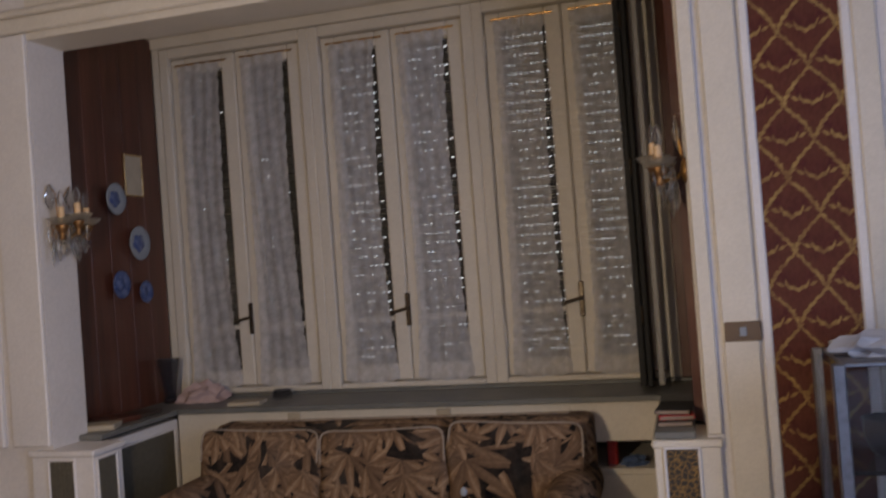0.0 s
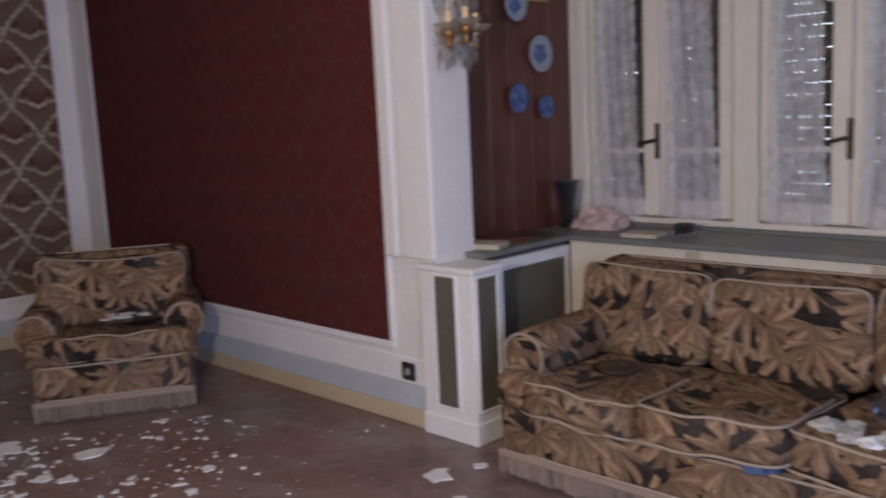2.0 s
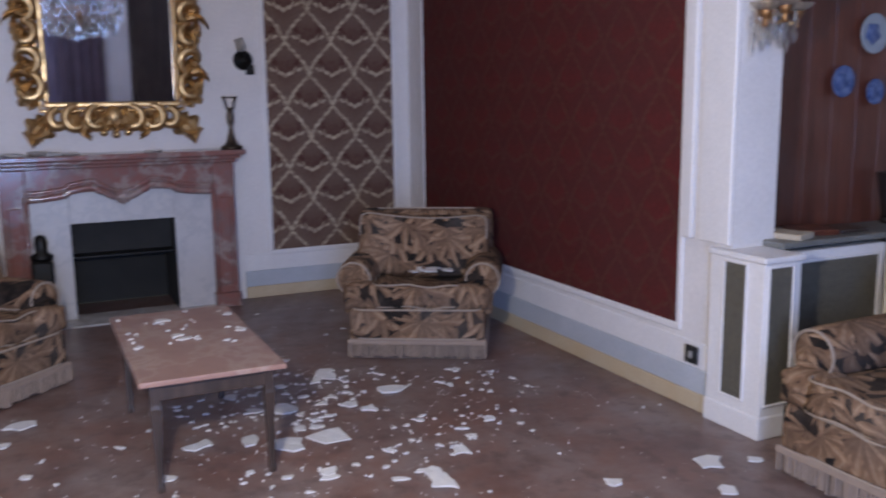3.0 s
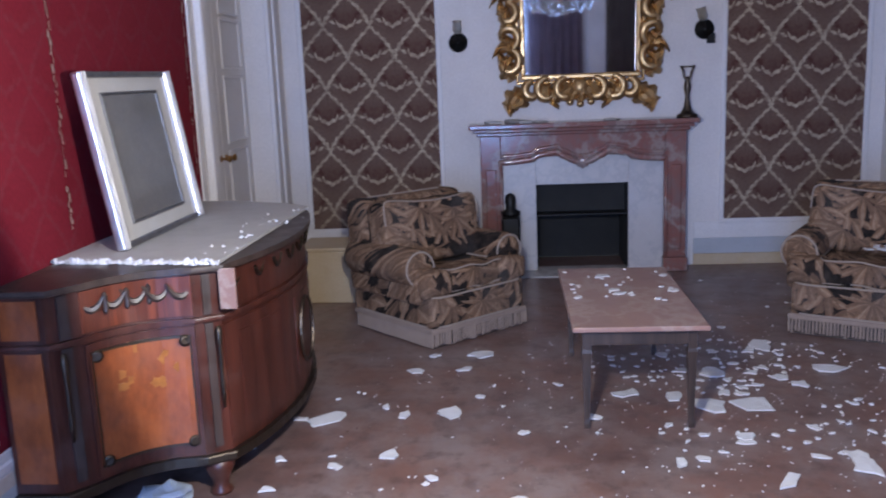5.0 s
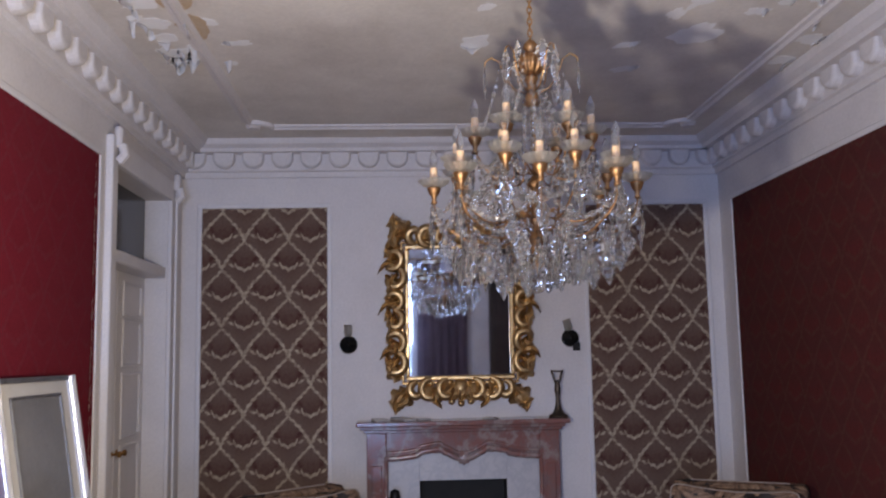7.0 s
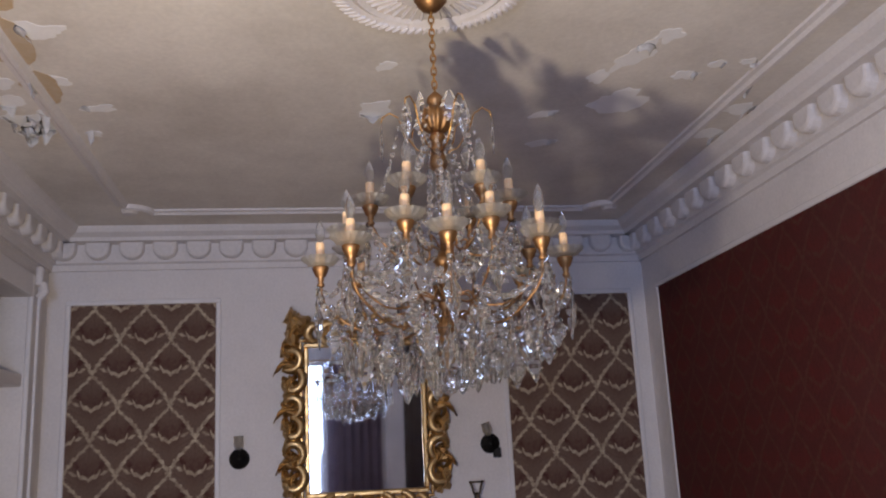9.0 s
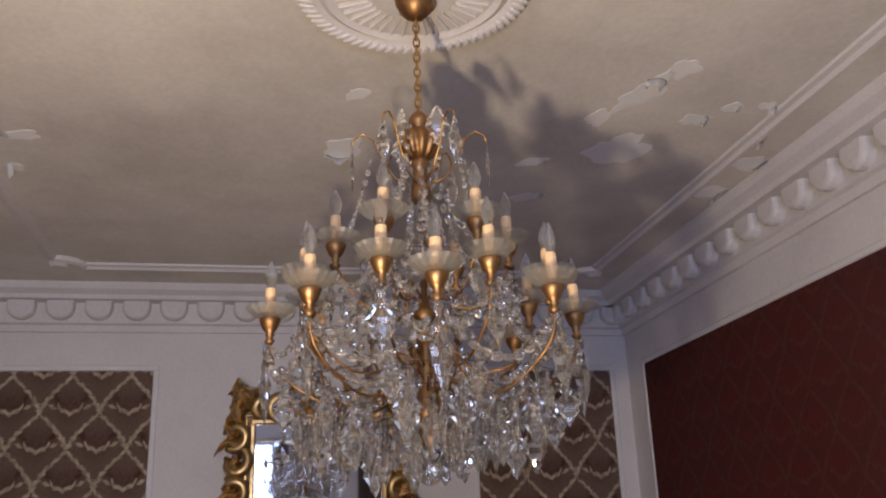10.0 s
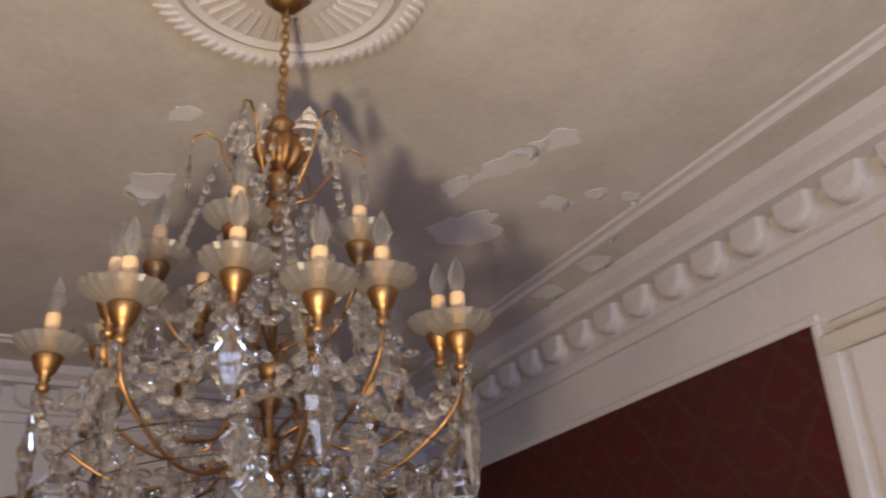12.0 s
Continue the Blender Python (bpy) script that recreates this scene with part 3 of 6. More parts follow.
for i in range(40):
    ob = first if i == 0 else new("rose_rib", first.data)
    ob.parent = rose
    ob.matrix_basis = pose(0, 0, 0, 0, 0, i * 9)

# damask panels with their frames
to_w = lambda u, v, d: (WEST + d, u, v)
to_n = lambda u, v, d: (u, NORTH - d, v)
to_s = lambda u, v, d: (u, SOUTH + d, v)
for name, u0, u1, v0, v1, to3, cloth, label in (
        ("wall_panel_1", -2.69, -1.705, 0.345, 2.785, to_w, "damask_w", "brown damask wall panel with a pale ogee pattern"),
        ("wall_panel_2", 0.378, 1.345, 0.345, 2.785, to_w, "damask_w2", "brown damask wall panel with a pale ogee pattern"),
        ("wall_panel_3", 0.30, 3.17, 0.385, 2.775, to_n, "red_n", "dark red damask wall panel"),
        ("wall_panel_4", 6.555, 6.855, 0.385, 2.775, to_n, "damask_n", "narrow gold and red damask wall panel"),
        ("wall_panel_5", 1.975, 4.10, 0.29, 2.775, to_s, "red_s", "crimson damask wall panel with torn seams")):
    panel = box(u0, u1, v0, v1, 0.0, 0.006)
    for v in panel.verts:
        v.co = Vector(to3(*v.co))
    ob = setting(name, panel, cloth, label, "wall panel")
    part("panel_frame", ring_frame(u0, u1, v0, v1, 0.035, 0.016, to3), "white_trim", ob)

# skirting in three bands on the north and west walls, one on the south
def skirting(name, a0, a1, to3):
    for i, (v0, v1, d, mat_) in enumerate(((0.0, 0.085, 0.018, "ochre"), (0.085, 0.20, 0.014, "greyblue"), (0.20, 0.325, 0.010, "white_trim"))):
        b = box(a0, a1, v0, v1, 0, d, 0.004)
        for v in b.verts:
            v.co = Vector(to3(*v.co))
        setting("baseboard" if i < 2 else "trim", b, mat_, ("ochre stained skirting band", "grey-blue painted skirting band", "white dado rail")[i], "skirting")


skirting("n", 0.02, 3.41, to_n)
skirting("w", 0.16, 1.46, to_w)
skirting("w", -2.83, -1.50, to_w)
skirting("s", 1.9, 4.12, to_s)

# pilaster strips that frame the bay
bm = box(3.20, 3.27, NORTH - 0.03, NORTH, 0.8, BAYTOP + 0.028, 0.006)
box(3.31, 3.505, NORTH - 0.022, NORTH, 0.8, BAYTOP + 0.026, 0.006, bm)
setting("trim", bm, "white_trim", "white moulded pilaster beside the window bay", "pilaster")
bm = box(6.307, 6.36, NORTH - 0.03, NORTH, 0.8, BAYTOP + 0.028, 0.006)
box(6.385, 6.51, NORTH - 0.022, NORTH, 0.0, BAYTOP + 0.026, 0.006, bm)
setting("trim", bm, "trim", "cream moulded pilaster beside the window bay", "pilaster")
bm = box(3.20, 6.51, NORTH - 0.03, NORTH, BAYTOP + 0.03, BAYTOP + 0.10, 0.008)
box(3.27, 6.45, NORTH - 0.05, NORTH, BAYTOP + 0.10, BAYTOP + 0.13, 0.008, bm)
setting("trim", bm, "trim", "cream moulded lintel over the window bay", "lintel")
bm = box(6.89, 6.97, NORTH - 0.02, NORTH, 0, 3.0, 0.006)
setting("trim", bm, "trim", "cream painted upright wall moulding", "moulding")

# brown panelling on the bay's sides
for x0, x1, nm in ((3.30, 3.33, "wall_panelling_1"), (6.27, 6.30, "wall_panelling_2")):
    ob = setting(nm, box(x0, x1, NORTH + 0.24, 2.72, 0.8, 2.92), "rosewood", "dark brown wood panelling on the bay side", "panelling")
    for i in range(6):
        y = NORTH + 0.25 + i * 0.165
        part("board", box(x0 - 0.004, x1 + 0.004, y, y + 0.1635, 0.81, 2.91, 0.001), "rosewood", ob)

# three pairs of casements
UNITS = [(3.375, 4.325), (4.325, 5.27), (5.27, 6.215)]
def casement(i, x0, x1):
    y0, y1 = GLASS_Y - 0.035, GLASS_Y + 0.03
    win = thing("window_%d" % (i + 1), pose((x0 + x1) / 2, GLASS_Y, SILL + 0.03),
                "cream painted double casement window with lace curtains", "window", "bay windows", "structure")
    mi = win.matrix_world.inverted()

    def put(name, bm, mat_, par=win, label=""):
        bm.transform(mi)
        return part(name, bm, mat_, par, label)
    fr = box(x0, x0 + 0.06, y0 - 0.03, y1 + 0.06, SILL + 0.03, 2.86, 0.006)
    box(x1 - 0.06, x1, y0 - 0.03, y1 + 0.06, SILL + 0.03, 2.86, 0.006, fr)
    box(x0 + 0.06, x1 - 0.06, y0 - 0.03, y1 + 0.06, 2.80, 2.86, 0.006, fr)
    box(x0 + 0.06, x1 - 0.06, y0 - 0.03, y1 + 0.06, SILL + 0.03, SILL + 0.06, 0.006, fr)
    put("window_frame", fr, "trim")
    mid = (x0 + x1) / 2
    for k, (a, b) in enumerate(((x0 + 0.062, mid - 0.002), (mid + 0.002, x1 - 0.062))):
        st = 0.085
        sash = box(a, a + st, y0, y1, SILL + 0.065, 2.795, 0.008)
        box(b - st, b, y0, y1, SILL + 0.065, 2.795, 0.008, sash)
        box(a + st, b - st, y0, y1, 2.71, 2.795, 0.008, sash)
        box(a + st, b - st, y0, y1, SILL + 0.065, SILL + 0.155, 0.008, sash)
        box(a + st, b - st, y0 + 0.015, y1 - 0.015, 1.19, 1.215, 0.004, sash)
        s = put("sash", sash, "trim")
        g = put("pane", box(a + st, b - st, GLASS_Y - 0.003, GLASS_Y + 0.003, SILL + 0.155, 2.71), "glass", s)
        g.visible_shadow = False
        # hinges
        for hz in (1.02, 2.55):
            hx = a - 0.004 if k == 0 else b + 0.004
            put("hinge", lathe([(0.008, 0), (0.009, 0.01), (0.009, 0.12), (0.008, 0.13)], 8, m=pose(hx, y0 - 0.012, hz)), "trim", s)
        # lace curtain gathered on the inside of the leaf
        lace = bmesh.new()
        cols, rows = 28, 90
        c0 = a + 0.055
        wide = b - a - 0.150
        grid = []
        for r in range(rows + 1):
            t = r / rows
            z = 2.75 - t * (2.75 - SILL - 0.075)
            pinch = 1.0 - 0.10 * math.sin(math.pi * min(1, t * 1.15)) + (0.18 * max(0, t - 0.85) / 0.15)
            row = []
            for q in range(cols + 1):
                w = q / cols
                x = c0 + wide * (0.5 + (w - 0.5) * pinch) - 0.012 * math.sin(t * 3 + k)
                if q in (0, cols):
                    x += (0.009 if q else -0.006) * abs(math.sin(t * 66))
                y = y0 - 0.022 + 0.004 * math.sin(w * 23 + 2.5 * math.sin(t * 4 + i + k)) + 0.002 * math.sin(t * 20 + w * 9)
                z2 = z - (0.03 * math.sin(math.pi * w) if r == rows else 0)
                row.append(lace.verts.new((x, y, z2)))
            grid.append(row)
        for r in range(rows):
            for q in range(cols):
                lace.faces.new((grid[r][q], grid[r][q + 1], grid[r + 1][q + 1], grid[r + 1][q]))
        put("lace_curtain", lace, "lace", s, "white lace curtain").data.polygons.foreach_set("use_smooth", [True] * (cols * rows))
        put("curtain_rod", tube([(a + 0.04, y0 - 0.02, 2.752), (b - 0.04, y0 - 0.02, 2.752)], 0.005), "brass", s)
    # lever handle on a long plate
    h = put("handle_plate", box(mid - 0.014, mid + 0.014, y0 - 0.012, y0, 1.16, 1.34, 0.005), "bronze", win, "dark bronze handle plate")
    lever = tube([(mid, y0 - 0.012, 1.255), (mid, y0 - 0.045, 1.255), (mid - 0.03, y0 - 0.05, 1.25), (mid - 0.085, y0 - 0.045, 1.235)], 0.009, 8)
    put("lever", lever, "bronze", h)
    return win


for i, (x0, x1) in enumerate(UNITS):
    casement(i, x0, x1)
# window head board and side strips that close the frame to the bay
bm = box(3.30, 6.30, 2.72, 2.96, 2.862, 2.92)
box(3.33, 3.373, 2.74, 2.96, SILL + 0.03, 2.862, bm=bm)
setting("trim", bm, "trim", "cream window head board", "window trim")
setting("trim", box(6.217, 6.268, 2.74, 2.96, SILL + 0.03, 2.862, 0.003), "rosewood", "brown wooden strip beside the casements", "window trim")

# roller shutters outside, with glowing strips put in for daylight at the slots
shut = tagged(part("roller_shutter", box(3.3, 6.3, 2.965, 2.975, 0.8, 2.85), "shutter"), "closed dark roller shutter with lit slots", "shutter", kind="structure")
slat_bm = box(3.32, 6.28, 2.945, 2.96, 0.0, 0.046, 0.006)
first = part("slat", slat_bm, "shutter", shut)
rows = [0.83 + i * 0.052 for i in range(39)]
for i, z in enumerate(rows):
    ob = first if i == 0 else new("slat", first.data)
    ob.parent = shut
    ob.matrix_basis = pose(0, 0, z)
slots = bmesh.new()
rnd = random.Random(11)
for x0, x1 in UNITS:
    for z in rows[2:-1]:
        x = x0 + 0.08
        bright = 0.05 + 0.85 * (x0 - 3.3) / 2.0
        while x < x1 - 0.08:
            if rnd.random() < bright * (0.9 if z > 1.3 else 0.6):
                box(x, x + 0.017, 2.9435, 2.9445, z + 0.046, z + 0.0505, bm=slots)
            x += 0.031
box(4.42, 6.12, 2.9435, 2.9445, 0.84, 0.865, bm=slots)
part("shutter_slots", slots, "slit", shut, "daylight showing through the shutter slots")
tagged(bpy.data.objects["shutter_slots"], kind="stuff")
# dark folded shutter leaf at the east end of the windows
leaf = thing("folding_shutter", pose(6.05, 2.56, SILL + 0.035), "dark narrow folded shutter leaf on the sill", "shutter")
for x0, x1 in ((-0.022, 0.008), (0.012, 0.036)):
    part("shutter_leaf", box(x0, x1, -0.14, 0.14, 0, 2.06, 0.004), "black", leaf)
for z in (0.3, 1.0, 1.7):
    part("hinge", lathe([(0.006, 0), (0.007, 0.008), (0.007, 0.072), (0.006, 0.08)], 8, m=pose(0.010, -0.143, z)), "bronze", leaf)
tagged(part("upright_rail", box(6.112, 6.14, 2.45, 2.475, SILL + 0.035, 2.9, 0.004), "greyplastic"), "thin grey upright rail beside the bay panelling", "rail")

# east window in daylight
ew = thing("window_4", pose(EAST + 0.1, (W0 + W1) / 2, 1.5), "tall daylit casement window with white frame", "window", kind="structure")
mi = ew.matrix_world.inverted()
fr = box(EAST + 0.06, EAST + 0.14, W0, W0 + 0.07, 0.35, 2.65, 0.005)
box(EAST + 0.06, EAST + 0.14, W1 - 0.07, W1, 0.35, 2.65, 0.005, fr)
box(EAST + 0.06, EAST + 0.14, (W0 + W1) / 2 - 0.05, (W0 + W1) / 2 + 0.05, 0.35, 2.65, 0.005, fr)
box(EAST + 0.06, EAST + 0.14, W0, W1, 2.58, 2.65, 0.005, fr)
box(EAST + 0.06, EAST + 0.14, W0, W1, 0.35, 0.44, 0.005, fr)
box(EAST + 0.07, EAST + 0.13, W0, W1, 1.48, 1.53, 0.005, fr)
fr.transform(mi)
part("window_frame", fr, "white_trim", ew)
g = box(EAST + 0.098, EAST + 0.102, W0, W1, 0.4, 2.6)
g.transform(mi)
part("pane", g, "glass", ew).visible_shadow = False

# ---- soft furniture ----


def cushion(sx, sy, sz, puff=0.03, power=7.0, cuts=7, sag=0.0, seed=0):
    """A stuffed cushion centred on its own middle."""
    bm = bmesh.new()
    bmesh.ops.create_cube(bm, size=2.0)
    bmesh.ops.subdivide_edges(bm, edges=bm.edges[:], cuts=cuts, use_grid_fill=True)
    for v in bm.verts:
        p = v.co.copy()
        big = max(abs(c) for c in p)
        norm = sum(abs(c) ** power for c in p) ** (1 / power)
        q = p * (big / norm)
        bx, by, bz = 1 - q.x * q.x, 1 - q.y * q.y, 1 - q.z * q.z
        w = noise.noise(Vector((q.x * 1.6 + seed * 3.1, q.y * 1.6, q.z * 1.6))) * 0.012 + noise.noise(Vector((q.x * 4 + seed, q.y * 4, q.z * 4))) * 0.007
        v.co = Vector((q.x * (sx / 2 + puff * 0.3 * by * bz) + w, q.y * (sy / 2 + puff * 0.5 * bx * bz) + w, q.z * (sz / 2) + math.copysign(puff * bx * by, q.z) * abs(q.z) - sag * bx * by + w))
    return bm


def rim(sx, sy, z, r=0.005, wob=0.006, seed=0, start=0.0, stop=1.0):
    """Piping: a loop of cord round a cushion's edge."""
    pts = []
    a, b = sx / 2, sy / 2
    for i in range(65):
        t = 2 * math.pi * (start + (stop - start) * i / 64)
        c, s = math.cos(t), math.sin(t)
        k = (abs(c) ** 9 + abs(s) ** 9) ** (-1 / 9)
        pts.append((a * c * k, b * s * k, z + wob * noise.noise(Vector((c * 2 + seed, s * 2, 0)))))
    return tube(pts, r, 5)


def seat_set(name, width, depth, seats, label, category, m, arm_top, back_top, group=""):
    """Sofa or armchair; its front looks along -y, origin on the floor in the middle."""
    so = thing(name, m, label, category, group)
    hw = width / 2
    front, back = -depth / 2, depth / 2
    arm = 0.17
    off = 0.095 if seats > 1 else 0.065
    base = box(-hw + 0.05, hw - 0.05, front + 0.03, back - 0.02, 0.10, 0.29, 0.025, seg=2)
    part("base", base, "floral", so)
    # fringe of separate tassels, front and sides
    fr = part("fringe_band", box(-hw + 0.04, hw - 0.04, front + 0.02, back - 0.03, 0.085, 0.115, 0.006), "fringe", so, "tan fringed trim")
    tas = bmesh.new()
    step = 0.018
    uneven = random.Random(int(width * 100))
    k = int((width - 0.08) / step)
    for i in range(k):
        x = -hw + 0.045 + i * step
        box(x, x + uneven.uniform(0.008, 0.014), front + 0.018 + uneven.uniform(0, 0.008), front + 0.03, uneven.uniform(0.004, 0.022), 0.09, 0.002, tas)
    for i in range(int((depth - 0.08) / step)):
        y = front + 0.03 + i * step
        for x in (-hw + 0.042, hw - 0.05):
            box(x, x + 0.008, y, y + 0.012, 0.008, 0.09, 0.002, tas)
    tagged(part("fringe", tas, "fringe", so), kind="stuff")
    part("plinth", box(-hw + 0.06, hw - 0.06, front + 0.05, back - 0.05, 0, 0.10), "darkwood", so)
    for z in (0.285, 0.12):
        c = rim(width - 0.09, depth - 0.04, z, 0.006, 0.004, 3)
        part("piping", c, "piping", so)
    # seat cushions
    inner = width - 2 * arm
    cw = inner / seats
    for i in range(seats):
        x = -inner / 2 + cw * (i + 0.5)
        grow = 0.06 if seats > 1 and i in (0, seats - 1) else 0.0
        turn = (-2.0, 3.0, -5.0)[i % 3] if seats > 1 else 2.0
        drop = (-0.012, 0.016, 0.0)[i % 3]
        cm = pose(x, front + (0.33, 0.28, 0.31)[i % 3], 0.355 + drop, (-2, -4, -3)[i % 3], (1.0, -2.0, 3.0)[i % 3], turn)
        s = cushion(cw - 0.01, depth * 0.68, 0.125, 0.012, 11.0, 9, 0.02 if seats > 1 else 0.055, seed=i + width)
        s.transform(cm)
        cu = part("seat_cushion", s, "floral", so, smooth=True)
        for zz in (0.062, -0.060):
            c = rim(cw - 0.004, depth * 0.68 + 0.004, zz, 0.005, 0.012, i, 0.45, 1.05)
            c.transform(cm)
            part("piping", c, "piping", cu)
        if seats == 1:
            break
    # T-ends of the outer cushions in front of the arms
    for sgn in (-1, 1):
        e = cushion(arm + 0.02, 0.16, 0.13, 0.015, seed=sgn + 5)
        e.transform(pose(sgn * (hw - arm / 2 - 0.035), front + 0.11, 0.35))
        part("seat_cushion_end", e, "floral", so, smooth=True)
    # back frame and back cushions
    b = box(-hw + 0.02, hw - 0.02, back - 0.20, back - 0.02, 0.26, back_top + 0.02, 0.04, seg=3)
    part("back_frame", b, "floral", so, smooth=False)
    top = [(x, back - 0.11 + 0.0, back_top + 0.022) for x in np.linspace(-hw + 0.13, hw - 0.13, 20)]
    part("piping", tube(top, 0.006, 5), "piping", so)
    bw = (width - 0.09) / seats
    for i in range(seats):
        x = -(width - 0.09) / 2 + bw * (i + 0.5)
        hgt = back_top - 0.37
        cm = pose(x, back - 0.30, 0.39 + hgt / 2 + (0.0, -0.008, 0.004)[i % 3], (-10, -8, -11)[i % 3], (1.5, -1.0, 2)[i % 3], 0)
        s = cushion(bw - 0.004, 0.20, hgt, 0.02, 9.0, 9, seed=i + 9 + width)
        dip = 0.012 if seats > 1 else 0.04
        for v in s.verts:
            v.co.z -= dip * (1 - (2 * v.co.x / bw) ** 2) * max(0.0, min(1.0, v.co.z / (hgt / 2)))
        s.transform(cm)
        cu = part("back_cushion", s, "floral", so, smooth=True)
        c = rim(bw - 0.015, hgt + 0.004, 0, 0.005, 0.014, i + 4, 0.03, 0.47)
        for v in c.verts:
            v.co.y -= dip * (1 - (2 * v.co.x / bw) ** 2) * max(0.0, min(1.0, v.co.y / (hgt / 2)))
        c.transform(cm @ pose(0, -0.085, 0, 90, 0, 0))
        part("piping", c, "piping", cu)
    # rolled arms
    for sgn in (-1, 1):
        bm = box(sgn * (hw - off) - 0.055, sgn * (hw - off) + 0.055, front + 0.10, back - 0.06, 0.24, arm_top - 0.10, 0.02, seg=2)
        ar = part("arm", bm, "floral", so)
        r = 0.105
        prof = [(0.001, 0), (r * 0.7, 0.002), (r * 0.95, 0.018), (r, 0.05), (r * 1.02, depth * 0.4), (r, depth * 0.72), (r * 0.9, depth * 0.76), (0.001, depth * 0.77)]
        roll = lathe(prof, 20)
        roll.transform(pose(sgn * (hw - off), front + 0.13, arm_top - r, -90, 0, 0) )
        part("arm_roll", roll, "floral", ar, smooth=True)
        ringp = [(sgn * (hw - off) + r * 0.9 * math.cos(t), front + 0.134, arm_top - r + r * 0.9 * math.sin(t)) for t in np.linspace(0, 2 * math.pi, 25)]
        part("piping", tube(ringp, 0.006, 5), "piping", ar)
    return so


sofa = seat_set("sofa", 1.90, 1.0, 3, "large three-seat sofa in tan leaf-print cloth with piping", "sofa", pose(4.90, 1.77, 0, 0, 0, 1.0), 0.575, 0.745)
# armchairs, each turned to the hearth
seat_set("armchair", 0.80, 0.80, 1, "deep armchair in tan leaf-print cloth beside the fireplace", "armchair", pose(1.50, -1.63, 0, 0, 0, 134), 0.54, 0.755, "armchairs by the fireplace")
seat_set("armchair", 0.86, 0.82, 1, "sagging leaf-print armchair with torn seat by the red wall", "armchair", pose(1.66, 0.84, 0, 0, 0, 60), 0.54, 0.745, "armchairs by the fireplace")

# things left on the sofa and the chair
rnd = random.Random(7)


def crumple(name, m, size, flat, material, label, category, seed=0, level=3):
    bm = bmesh.new()
    bmesh.ops.create_icosphere(bm, subdivisions=level, radius=1.0)
    for v in bm.verts:
        k = 1 + 0.5 * noise.noise(v.co * 1.7 + Vector((seed, 0, 0))) + 0.35 * noise.noise(v.co * 4.5 + Vector((0, seed, 0)))
        v.co = Vector((v.co.x * size * k, v.co.y * size * 0.8 * k, max(-0.35, v.co.z) * size * flat * k + size * flat * 0.3))
    ob = part(name, bm, material)
    ob.matrix_world = m
    return tagged(ob, label, category)


seat_z = 0.445
for x, y, size, seed in ((5.24, 1.40, 0.055, 1), (5.32, 1.36, 0.045, 2), (5.30, 1.46, 0.035, 3), (5.42, 1.40, 0.05, 5), (5.47, 1.48, 0.04, 6), (5.53, 1.42, 0.035, 7)):
    crumple("crumpled_paper", pose(x, y, seat_z - 0.012, 0, 0, seed * 50), size, 0.42, "scrap", "torn scrap of white paper on the sofa seat", "paper", seed)
crumple("plaster_heap", pose(5.38, 1.34, seat_z - 0.012), 0.04, 0.4, "flake", "small heap of fallen plaster on the sofa seat", "plaster", 8, 2)
jug = thing("glass_decanter", pose(5.37, 1.52, seat_z), "small clear glass decanter with a white stopper", "decanter")
part("decanter_body", lathe([(0.025, 0), (0.04, 0.01), (0.045, 0.05), (0.03, 0.085), (0.013, 0.10), (0.013, 0.12)], 12), "smoke", jug, smooth=True)
part("stopper", lathe([(0.004, 0.118), (0.012, 0.125), (0.016, 0.138), (0.010, 0.152), (0.002, 0.156)], 10), "porcelain", jug, "white stopper", smooth=True)
bowl = tagged(part("glass_bowl", lathe([(0.02, 0), (0.05, 0.012), (0.065, 0.04), (0.068, 0.06), (0.062, 0.06), (0.045, 0.02), (0.002, 0.01)], 16), "smoke", smooth=True), "grey glass bowl on the sofa seat", "bowl")
bowl.matrix_world = pose(5.50, 1.56, seat_z + 0.002)
dish = tagged(part("dish", lathe([(0.04, 0), (0.085, 0.012), (0.10, 0.02), (0.097, 0.024), (0.05, 0.008), (0.001, 0.008)], 24), "smoke", smooth=True), "grey oval glass dish on the sofa cushion", "dish")
dish.matrix_world = pose(4.42, 1.50, seat_z - 0.002)
crumple("blue_cloth", pose(5.06, 1.30, 0.30), 0.07, 0.4, "bluecloth", "blue cloth caught under a sofa cushion", "cloth", 3)

# ---- coffee table ----
tx0, tx1, ty0, ty1, tz = 2.07, 3.165, -0.95, -0.405, 0.452
table = thing("coffee_table", pose((tx0 + tx1) / 2, (ty0 + ty1) / 2, 0), "low coffee table with rose marble top and dark legs", "table")
hx, hy = (tx1 - tx0) / 2, (ty1 - ty0) / 2
part("tabletop", box(-hx, hx, -hy, hy, tz - 0.022, tz, 0.005, seg=2), "marble_top", table, "rose marble slab with pale chipped edge")
part("apron", box(-hx + 0.05, hx - 0.05, -hy + 0.045, hy - 0.045, tz - 0.092, tz - 0.023, 0.004), "darkwood", table)
legs = lathe([(0.016, 0.0), (0.019, 0.02), (0.016, 0.04), (0.026, 0.30), (0.030, 0.33), (0.026, 0.345), (0.026, tz - 0.024)], 4)
legs.transform(pose(0, 0, 0, 0, 0, 45))
first = part("leg", legs, "darkwood", table)
for i, (sx, sy) in enumerate(((-1, -1), (1, -1), (1, 1), (-1, 1))):
    ob = first if i == 0 else new("leg", first.data)
    ob.parent = table
    ob.matrix_basis = pose(sx * (hx - 0.065), sy * (hy - 0.06), 0)

